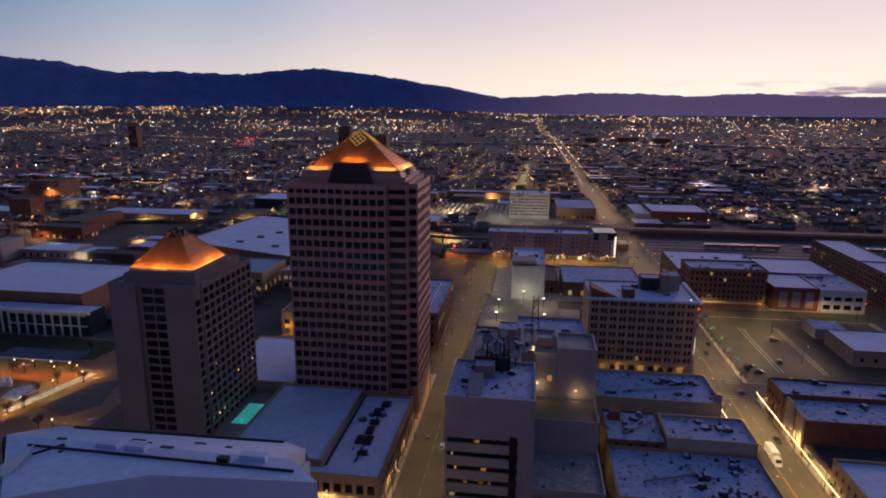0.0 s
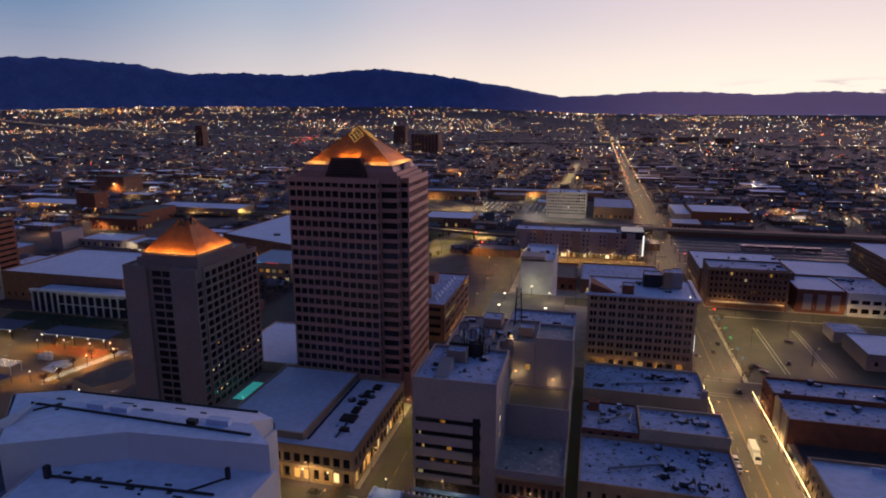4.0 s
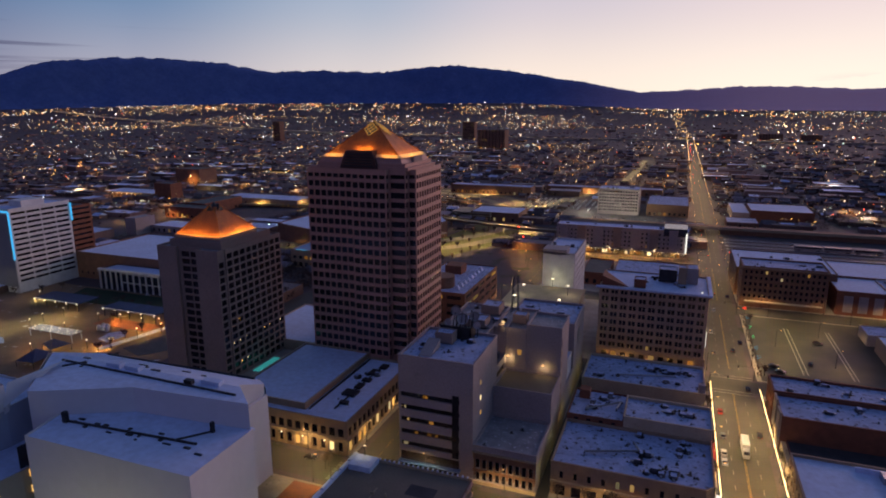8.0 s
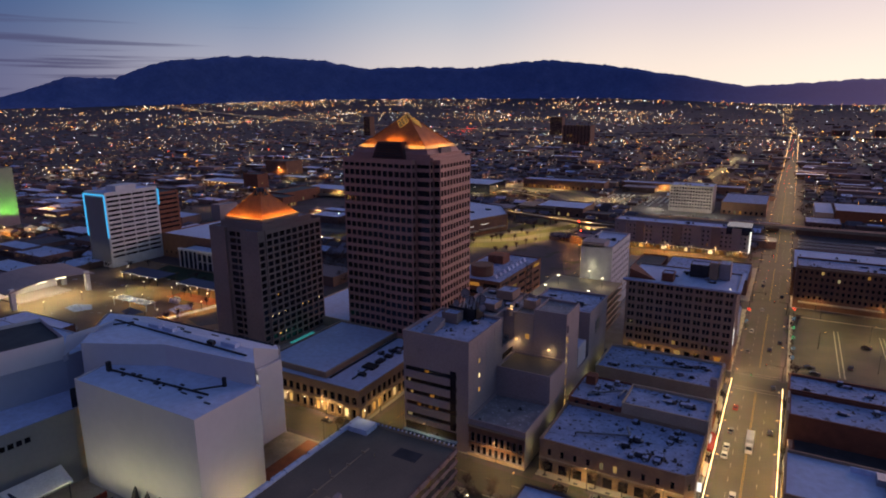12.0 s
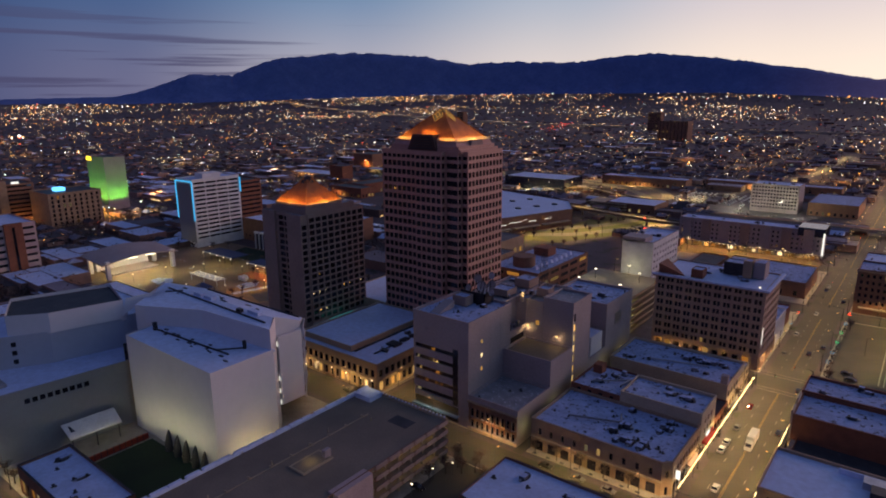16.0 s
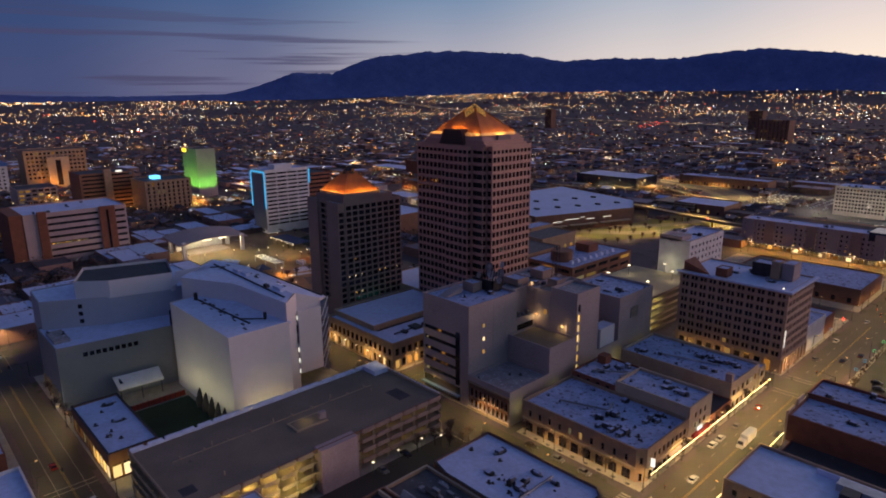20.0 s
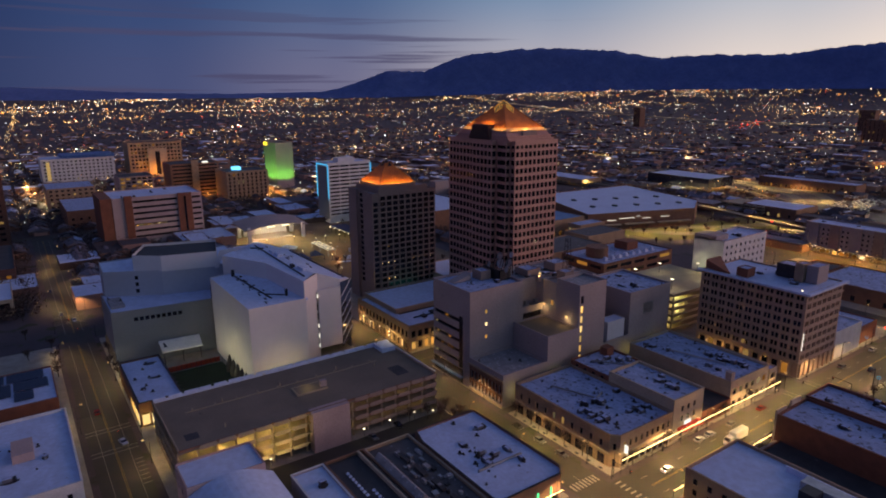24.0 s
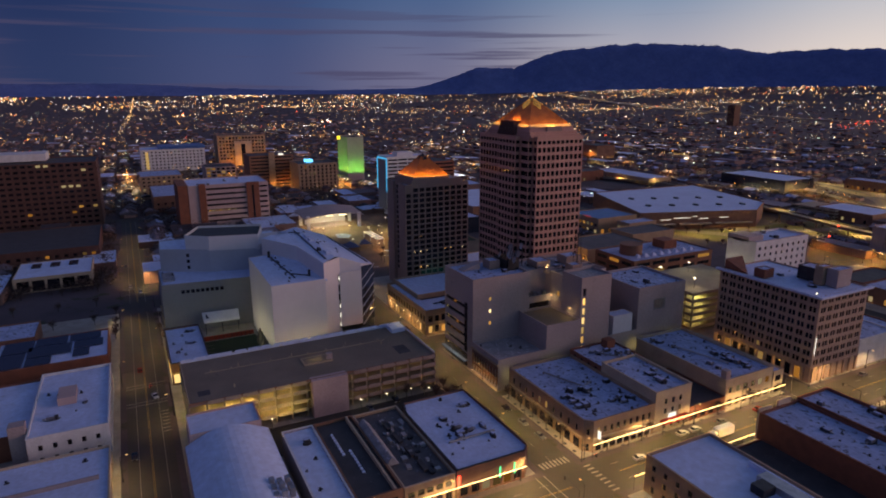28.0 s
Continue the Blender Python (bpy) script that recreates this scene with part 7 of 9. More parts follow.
    st = thing("stage_canopy", -305, 188, 0, "lit stage under a folded white canopy", "stage")
    cz = 13
    for s in range(8):
        y0, y1 = 166 + 6.5 * s, 172.5 + 6.5 * s
        za, zb = cz + 3.0 * math.sin(s * 0.39), cz + 3.0 * math.sin((s + 1) * 0.39)
        part("canopy_panel", Geo().add([(-322, y0, za), (-290, y0, za - 2.5), (-290, y1, zb - 2.5), (-322, y1, zb), (-322, y0, za - .5), (-290, y0, za - 3), (-290, y1, zb - 3), (-322, y1, zb - .5)], [(0, 1, 2, 3), (7, 6, 5, 4), (1, 5, 6, 2), (0, 4, 5, 1)]), PALE, st)
    for x, y in ((-292, 170), (-292, 214), (-318, 170), (-318, 214)):
        part("pylon", Geo().box(x - 1.2, x + 1.2, y - 1.2, y + 1.2, 0, 12.4), WHITE_PAINT, st)
    part("stage_floor", Geo().box(-318, -300, 176, 208, 0, 1.0), PALE, st)
    part("back_wall", Geo().box(-320, -319, 174, 210, 0, 9), WHITE_PANEL, st)
    for y in (178, 190, 202):
        part("stage_light", Geo().box(-300, -298, y - 3, y + 3, 10.0, 10.3), LAMP_WHITE, st)
        lamp("POINT", (-297, y, 8.8), 5200, (1.0, 0.86, 0.52), 0.5)
    NAVY = material("navy_cloth", (0.02, 0.045, 0.13), (0.015, 0.035, 0.10), rough=0.7, scale=0.2)
    for tip, ring in (((-220, 193, 6.5), [(-227, 192, 3.2), (-215, 187, 3.6), (-214, 197, 3.4), (-226, 198, 3.0)]), ((-215, 180, 7.0), [(-219, 173, 3.2), (-208, 173, 3.6), (-209, 186, 3.4), (-224, 187, 3.0)])):
        tent = thing("shade_sail", tip[0], tip[1], 0.12, "dark blue shade sail on posts over the plaza", "canopy", "shade sails")
        for k in range(4):
            a_, b_ = ring[k], ring[(k + 1) % 4]
            part("cloth", Geo().quad(a_, b_, tip).quad(tuple(v - 0.06 * (i == 2) for i, v in enumerate(b_)), tuple(v - 0.06 * (i == 2) for i, v in enumerate(a_)), (tip[0], tip[1], tip[2] - 0.06)), NAVY, tent)
            part("post", Geo().tube((a_[0], a_[1], 0.12), a_, 0.12, n=6), DARKMETAL, tent)
    for nm, poly, mt, lb in (("sunken_ramp", [(-192, 207), (-177, 202), (-169, 212), (-176, 236), (-186, 229)], TAR, "dark sunken ramp beside the plaza"), ("planted_bed", [(-294, 256), (-204, 254), (-200, 278), (-300, 279)], TURF, "dark planted bed behind the canopies"),
                             ("snowy_path", [(-204, 202), (-200, 202), (-195, 222), (-191, 240), (-195, 240), (-199, 224)], SNOW_PATCHY, "pale snowy curved path"), ("snow_patch", [(-214, 212), (-206, 210), (-204, 220), (-210, 226), (-216, 221)], SNOW_PATCHY, "melting snow patch on the plaza"),
                             ("snow_patch", [(-270, 186), (-258, 184), (-254, 192), (-262, 197), (-272, 193)], SNOW_PATCHY, "melting snow patch on the plaza"), ("amber_terrace", [(-236, 228), (-200, 229), (-197, 239), (-236, 239)], BRICK_PAVING, "red brick terrace under amber lamps")):
        solo(nm, Geo().prism(poly, 0.1, 0.17), mt, lb, "pavement")
    for k in range(14):
        wall_y = 255.5 + (k % 2) * 9
        sh_ = thing("plaza_shrub", -292 + 6.6 * k, wall_y, 0.15, "dark evergreen shrub in a planted bed", "shrub", "plaza shrubs")
        g_ = Geo()
        r_ = random.Random(k)
        for q in range(70):
            c_ = Vector((-292 + 6.6 * k + r_.gauss(0, 1.1), wall_y + r_.gauss(0, 1.1), 1.3 + r_.gauss(0, 0.55)))
            g_.add([tuple(c_ + Vector((r_.uniform(-.5, .5), r_.uniform(-.5, .5), r_.uniform(-.4, .4)))) for _ in range(3)], [(0, 1, 2)])
        part("foliage", g_, LEAF, sh_)
    for (x0, x1, y0, y1) in ((-296, -260, 240, 254), (-242, -203, 240, 252)):
        sh = thing("shade_canopy", (x0 + x1) / 2, (y0 + y1) / 2, 0, "flat dark canopy edged with lamps on a plaza", "canopy")
        part("roof", Geo().box(x0, x1, y0, y1, 4.8, 5.3), NAVY, sh, "dark blue flat roof")
        part("fascia", Geo().box(x0, x1, y0 - 0.15, y0, 4.9, 5.35), WHITE_PAINT, sh)
        for k in range(5):
            x = x0 + 1 + (x1 - x0 - 2) * k / 4
            part("post", Geo().tube((x, y0 + 0.5, 0.1), (x, y0 + 0.5, 4.8), 0.2, n=6), DARKMETAL, sh)
            part("lamp", Geo().spark(x, y0 - 0.3, 4.6, 0.42), LAMP_WHITE, sh)
    gr = thing("lit_trellis", -238, 204, 0, "white trellis hung with small lights on the plaza", "trellis")
    for x, y in ((-250.5, 203.5), (-221.5, 203.5), (-221.5, 209), (-250.5, 209), (-236, 203.5)):
        part("post", Geo().tube((x, y, 0.12), (x, y, 4.2), 0.16, n=6), WHITE_PAINT, gr)
    for k in range(8):
        part("beam", Geo().box(-251, -221, 203 + 0.9 * k, 203.25 + 0.9 * k, 4.2, 4.5), WHITE_PAINT, gr)
        g_ = Geo()
        for q in range(7):
            g_.spark(-250 + 4.6 * q + 1.2 * math.sin(5 * q + k), 203.1 + 0.9 * k, 4.7, 0.16 + 0.1 * ((q * 3 + k) % 3 == 0))
        part("fairy_lights", g_, LAMP_WHITE, gr)
    lamp("POINT", (-238, 204, 7), 500, (0.95, 0.95, 1.0), 0.6)
    for x, y in ((-262, 232), (-264, 221), (-239, 214), (-236, 232), (-223, 235), (-207, 234), (-198, 237), (-197, 221), (-191, 231), (-198, 205), (-207, 200), (-228, 187), (-262, 212), (-276, 178), (-276, 200), (-305, 251), (-172, 190)):
        o = thing("plaza_lamp", x, y, 0.12, "lamp post with a small amber head on the plaza", "street lamp", "plaza lamps")
        part("pole", Geo().tube((x, y, 0.12), (x, y, 4.6), 0.11, 0.08, 6), DARKMETAL, o)
        part("head", Geo().spark(x, y, 5.0, 0.4), LAMP_WHITE, o)
        lamp("SPOT", (x, y, 5.2), 7500 if x > -245 else 12000 if x < -270 else 6000, (1.0, 0.42, 0.08) if x > -245 else (1.0, 0.78, 0.36), 0.4, (x, y + 0.5, 0), 156)
    stones = thing("plaza_stone_group", -222, 225, 0.12, "group of rounded pale stones on the plaza", "sculpture")
    for k in range(5):
        x, y = -225 + (k % 3) * 2.8, 222.5 + (k // 3) * 3.0
        part("stone", Geo().tube((x, y, 0.12), (x, y, 2.0), 1.2, 1.1, 10).tube((x, y, 2.0), (x, y, 2.8), 1.1, 0.4, 10), WHITE_PAINT, stones)


build_north()


# ---- loops of road and the rail bridge behind the tower ----
def ribbon(name, pts, width, z, mat_, label, thick=0.0):
    g = Geo()
    L, R = [], []
    sm = []
    for i in range(len(pts) - 1):
        p0, p1, p2, p3 = [Vector(pts[min(max(k, 0), len(pts) - 1)]) for k in (i - 1, i, i + 1, i + 2)]
        for s in range(8):
            t = s / 8
            sm.append(0.5 * ((2 * p1) + (p2 - p0) * t + (2 * p0 - 5 * p1 + 4 * p2 - p3) * t * t + (3 * p1 - p0 - 3 * p2 + p3) * t ** 3))
    sm.append(Vector(pts[-1]))
    for i, p in enumerate(sm):
        d = (sm[min(i + 1, len(sm) - 1)] - sm[max(i - 1, 0)]).normalized()
        nrm = Vector((-d.y, d.x)) * width / 2
        L.append((p.x + nrm.x, p.y + nrm.y, z))
        R.append((p.x - nrm.x, p.y - nrm.y, z))
    for i in range(len(sm) - 1):
        g.quad(R[i], R[i + 1], L[i + 1], L[i])
        if thick:
            for A in (R, L):
                a, b = A[i], A[i + 1]
                g.quad((a[0], a[1], z - thick), (b[0], b[1], z - thick), (b[0], b[1], z + 0.9), (a[0], a[1], z + 0.9))
    return solo(name, g, mat_, label, "road")


LOOPROAD = material("pale_road", (0.20, 0.165, 0.12), (0.15, 0.125, 0.095), rough=0.8, scale=0.05, fine=1.5, bump=0.1, stains=(0.09, 0.08, 0.07), stain=0.62)
LOOPS = [([(-300, 395), (-190, 430), (-120, 470), (-88, 520), (-50, 580), (20, 605)], 12, 0.10), ([(-290, 430), (-175, 462), (-117, 515), (-95, 580), (-110, 650), (-165, 740), (-260, 790)], 12, 0.12),
         ([(-160, 625), (-115, 690), (-140, 760), (-220, 800), (-420, 810)], 12, 0.14), ([(-140, 620), (-100, 690), (-60, 800), (-20, 1000), (-10, 1400)], 11, 0.16)]
for i_, (pts_, w_, z_) in enumerate(LOOPS):
    ribbon("loop_road", pts_, w_, z_, LOOPROAD, "pale curving road under warm lamps")
ribbon("elevated_road", [(-330, 600), (-264, 595), (-190, 573), (-107, 552), (-47, 541), (30, 556)], 11, 7.0, LOOPROAD, "elevated curving road on piers", 1.2)
for k, (x_, y_) in enumerate(((-300, 599), (-262, 595), (-226, 584), (-190, 573), (-148, 562), (-107, 552), (-77, 546), (-47, 541), (-8, 546))):
    pier = thing("road_pier", x_, y_, 0, "pale concrete pier under an elevated road", "pier", "road piers")
    part("shaft", Geo().tube((x_, y_, 0), (x_, y_, 5.0), 0.9, 0.9, 10), CONCRETE, pier)
    part("cap", Geo().box(x_ - 1.2, x_ + 1.2, y_ - 4.2, y_ + 4.2, 5.0, 5.75), CONCRETE, pier)
ribbon("ramp_road", [(-420, 590), (-314, 622), (-279, 651), (-240, 700), (-222, 716), (-189, 704), (-158, 681), (-108, 650), (-60, 612)], 11, 3.2, LOOPROAD, "pale curving ramp road under warm lamps", 0.8)
solo("roadside_grass", Geo().prism([(-260, 396), (-110, 440), (-60, 540), (-75, 600), (-125, 590), (-140, 470), (-270, 420)], 0.01, 0.06), GRASS, "dry yellow-green grass between curving roads", "grass")
for pts_, w_, z_ in LOOPS:
    for (xa, ya), (xb, yb) in zip(pts_, pts_[1:]):
        n_ = max(1, int(math.hypot(xb - xa, yb - ya) / 55))
        for k in range(n_):
            x, y = xa + (xb - xa) * (k + 0.5) / n_, ya + (yb - ya) * (k + 0.5) / n_
            if -290 < x < -125 and 395 < y < 525:      # clear of the hall
                x, y = x + 17, y - 15
            if y > 590 and any(a - 3 < x < b + 3 and c - 3 < y < d + 3 for a, b, c, d in FOOT):
                continue
            lamp("SPOT", (x, y, 9.5), 9000 if y < 545 else 21000, (1.0, 0.68, 0.26), 0.6, (x + 1, y, 0), 155)
for x, y in ((-215, 425), (-120, 500), (-85, 560)):
    lamp("SPOT", (x, y, 9.5), 4500, (1.0, 0.74, 0.22), 0.6, (x + 1, y, 0), 155)
for x, y in ((-300, 634), (-262, 676), (-226, 712), (-180, 694), (-130, 662), (-290, 596), (-215, 578), (-150, 560), (-90, 547)):
    lamp("SPOT", (x, y, 15), 9000, (1.0, 0.70, 0.26), 0.5, (x + 0.5, y, 0), 150)
RAIL = thing("rail_bridge", 84, 616, 0, "dark railway embankment and bridge across the avenue", "bridge")
part("deck", Geo().box(-40, 420, 608, 624, 4.2, 5.4), BROWNBRICK, RAIL)
part("parapet", Geo().box(-40, 420, 607.5, 608, 4.2, 6.6), CONCRETE, RAIL)
part("bank", Geo().box(97, 420, 609, 623, 0, 4.2), BROWNBRICK, RAIL)
part("bank", Geo().box(-40, 73, 609, 623, 0, 4.2), BROWNBRICK, RAIL)

for k in range(5):
    y_ = 532 + 13 * k
    solo("rail_track", Geo().box(100, 420, y_, y_ + 0.3, 0.1, 0.3).box(100, 420, y_ + 1.6, y_ + 1.9, 0.1, 0.3), METAL, "pair of steel rails across a dark yard", "rail", "rail tracks", kind="")
    solo("track_bed", Geo().box(99, 420, y_ - 1.4, y_ + 3.3, 0.0, 0.1), GRAVEL, "grey ballast bed under rails", "track")
for k, (x_, n_) in enumerate(((230, 5), (150, 3))):
    for j in range(n_):
        x0_ = x_ + 21 * j
        car_ = thing("rail_car", x0_ + 10, 559, 0.1, "pale passenger rail car standing in the yard", "rail car", "rail cars")
        part("body", Geo().prism(rect(x0_, x0_ + 20, 557.6, 560.4), 1.1, 4.3, taper=rect(x0_ + 0.1, x0_ + 19.9, 557.9, 560.1)), METAL, car_)
        part("window_band", Geo().box(x0_ + 1, x0_ + 19, 557.5, 557.62, 2.4, 3.3), GLASS, car_, "dark window band")
        for xb in (x0_ + 2, x0_ + 16):
            part("bogie", Geo().box(xb, xb + 2.4, 557.9, 560.1, 0.3, 1.1), DARKMETAL, car_)

# ---- street furniture, cars, trees, roof plant ----
def build_street_lamp():
    ob = thing("street_lamp", 0, 0, 0, "tall dark street lamp with a glowing head", "street lamp", "street lamps")
    part("base", Geo().tube((0, 0, 0), (0, 0, 0.7), 0.25, 0.2, 8), DARKMETAL, ob, local=True)
    part("pole", Geo().tube((0, 0, 0.7), (0, 0, 8.2), 0.12, 0.08, 8), DARKMETAL, ob, local=True)
    part("arm", Geo().tube((0, 0, 8.1), (1.8, 0, 8.6), 0.07, 0.05, 6), DARKMETAL, ob, local=True)
    part("head", Geo().prism([(1.5, -0.2), (2.2, -0.16), (2.2, 0.16), (1.5, 0.2)], 8.52, 8.68), LAMP, ob, "glowing lamp head", local=True)
    return ob


LAMP_P = 5200
spots = [(75.4, y, 0) for y in range(64, 260, 24)] + [(94.8, y, 180) for y in range(72, 260, 24)]
spots += [(75.4, y, 0) for y in range(278, 620, 30)] + [(94.8, y, 180) for y in range(290, 620, 30)]
spots += [(-39.2, y, 0) for y in range(170, 480, 36)] + [(-23.4, y, 180) for y in range(186, 480, 36)]
spots += [(x, 158.6, -90) for x in (-120, -84, -56, -12, 14, 44, 66, 110, 140)] + [(x, 142.6, 90) for x in (-44, -18, 26, 52, 110)]
spots += [(x, 29.6, 90) for x in (-290, -210, -120, -52, 22)] + [(x, 46.4, -90) for x in (-330, -250, -190, -86, -14)]
spots += [(x, 259.4, 90) for x in (0, 40, 110, 150)] + [(x, 368.2, 90) for x in (20, 60, 110, 150, 185)] + [(130, y, 0) for y in (300, 340)] + [(108, 320, 0)]
spots += [(x, 259.4, 90) for x in (172, 212, 240)] + [(x, 485.6, -90) for x in (20, 112, 140, 170, 215)] + [(x, 383.6, -90) for x in (108, 140, 172, 220)] + [(195.4, y, 0) for y in (290, 330, 420, 450, 520)]
spots += [(-146, 418, 0), (-136, 446, 0), (-125, 476, 0), (-116, 504, 0), (-100, 452, 180), (-92, 484, 180)]        # the yard of the hall
first = None
for x, y, a in spots:
    m = pose(x, y, 0.12, 0, 0, a)
    if first is None:
        first = build_street_lamp()
        first.matrix_basis = m
    else:
        copy_thing(first, m)
    d = Vector((math.cos(radians(a)), math.sin(radians(a))))
    far = 1.2 if y > 300 and 70 < x < 100 else 1.0
    lx, ly = x + 2.0 * d.x, y + 2.0 * d.y
    lamp("SPOT", (lx, ly, 8.3), LAMP_P * far * (0.7 if abs(y - 38) < 10 and x < -60 else 0.4 if abs(y - 38) < 10 else 0.8 if abs(y - 150) < 12 else 1.5 if 70 < x < 100 and y < 300 else 1.3 if x < -90 and y > 400 else 0.55), (1.0, 0.64, 0.28), 0.35, (lx + d.x * 1.5, ly + d.y * 1.5, 0), 158, 0.6)
for y in range(660, 1500, 90):
    lamp("SPOT", (77, y, 14), 20000, (1.0, 0.62, 0.24), 0.6, (84, y, 0), 150)
    lamp("SPOT", (93, y + 45, 14), 20000, (1.0, 0.62, 0.24), 0.6, (86, y + 45, 0), 150)

# bright strings of light along both sides of the avenue
for x, y0, y1 in ((75.8, 76, 138), (75.8, 163, 256), (94.2, 163, 254)):
    s = thing("light_string", x, (y0 + y1) / 2, 0, "bright string of warm lights along the pavement", "string lights", "avenue light strings")
    part("light_tube", Geo().tube((x, y0, 4.6), (x, y1, 4.6), 0.085, n=6), STRING, s)
    for k in range(int((y1 - y0) / 15) + 1):
        part("post", Geo().tube((x, y0 + 15 * k, 0.15), (x, y0 + 15 * k, 4.7), 0.08, n=6), DARKMETAL, s)


def build_signal(x, y, a, red=True):
    ob = thing("traffic_signal", x, y, 0, "traffic signal on a mast arm, lit " + ("red" if red else "green"), "traffic light", "traffic signals")
    d = Vector((math.cos(radians(a)), math.sin(radians(a)), 0))
    p = Vector((x, y, 0.15))
    part("pole", Geo().tube(p, p + Vector((0, 0, 6.4)), 0.14, 0.1), DARKMETAL, ob)
    part("arm", Geo().tube(p + Vector((0, 0, 6.2)), p + d * 7 + Vector((0, 0, 6.6)), 0.09, 0.06, 6), DARKMETAL, ob)
    c = p + d * 6.6 + Vector((0, 0, 6.0))
    head_ = part("housing", Geo().box(c.x - 0.2, c.x + 0.2, c.y - 0.2, c.y + 0.2, c.z - 0.6, c.z + 0.6), DARKMETAL, ob)
    part("lens", Geo().spark(c.x, c.y, c.z + (0.4 if red else -0.4), 0.26), RED if red else GREEN, head_)


for x, y, a, r in ((76, 158.5, 0, True), (94, 143, 180, False), (76, 259, 0, False), (94, 272, 180, True), (76, 383, 0, True), (94, 368, 180, True), (76, 486, 0, True), (-38, 143.5, 0, False), (-160, 30, 90, True), (-144, 46, -90, True), (-29, 46.4, -90, True), (-46, 30, 90, False)):
    build_signal(x, y, a, r)
for x, y, z, s in ((-60, 494, 9, 0.7), (-70, 520, 12, 0.8), (97, 470, 12, 0.5), (98, 500, 7, 0.5), (200, 390, 5, 0.5), (150, 260, 5, 0.4)):
    solo("red_beacon", Geo().spark(x, y, z, s), RED, "small red warning light on a post", "light", kind="")
for k, (x, y) in enumerate(((97.2, 300), (97.2, 330), (97.2, 345), (97.2, 362), (97.0, 288), (97.2, 315), (76, 330), (76, 350))):
    o = thing("ring_ornament", x, y, 0.15, "glowing ring ornament on a lamp post", "ornament", "ring ornaments")
    part("post", Geo().tube((x, y, 0.15), (x, y, 5), 0.08, n=6), DARKMETAL, o)
    g = Geo()
    for q in range(10):
        a0, a1 = 2 * math.pi * q / 10, 2 * math.pi * (q + 1) / 10
        g.tube((x + 0.6 * math.cos(a0), y, 5.6 + 0.6 * math.sin(a0)), (x + 0.6 * math.cos(a1), y, 5.6 + 0.6 * math.sin(a1)), 0.07, n=5, caps=False)
    part("ring", g, (TEAL, GREEN, TEAL, RED)[k % 4], o)


def build_car(paint, name="parked_car", label="parked car on the street"):
    ob = thing(name, 0, 0, 0, label, "car", "parked cars")
    side = [(-2.2, 0.35), (2.2, 0.35), (2.25, 0.75), (1.3, 0.92), (-2.1, 0.95), (-2.25, 0.7)]
    cab = [(-1.75, 0.94), (1.0, 0.92), (0.35, 1.45), (-1.2, 1.47)]

    def loft(g, prof, w, w2=None):
        n = len(prof)
        v = [(x, -w, z) for x, z in prof] + [(x, w, z) for x, z in prof]
        g.add(v, [tuple(range(n)), tuple(reversed(range(n, 2 * n)))] + [((i + 1) % n, i, n + i, n + (i + 1) % n) for i in range(n)])
        return g
    part("body", loft(Geo(), side, 0.9), paint, ob, local=True)
    part("cabin", loft(Geo(), cab, 0.76), GLASS, ob, "dark glazed cabin", local=True)
    part("roof", Geo().box(-1.15, 0.3, -0.72, 0.72, 1.46, 1.52), paint, ob, local=True)
    for x in (-1.4, 1.4):
        for y in (-0.86, 0.86):
            w = part("wheel", Geo().tube((x, y - 0.1, 0.33), (x, y + 0.1, 0.33), 0.33, n=12), TYRE, ob, local=True)
            part("rim", Geo().tube((x, y - 0.11, 0.33), (x, y + 0.11, 0.33), 0.2, n=10), METAL, w, "grey metal rim", local=True)
    for y in (-0.6, 0.6):
        part("tail_light", Geo().box(-2.28, -2.22, y - 0.16, y + 0.16, 0.66, 0.82), material("tail_lens", (0.3, 0.02, 0.02)) if "tail_lens" not in bpy.data.materials else bpy.data.materials["tail_lens"], ob, local=True)
        part("headlight", Geo().box(2.2, 2.27, y - 0.2, y + 0.2, 0.58, 0.72), WHITE_PAINT, ob, local=True)
    return ob


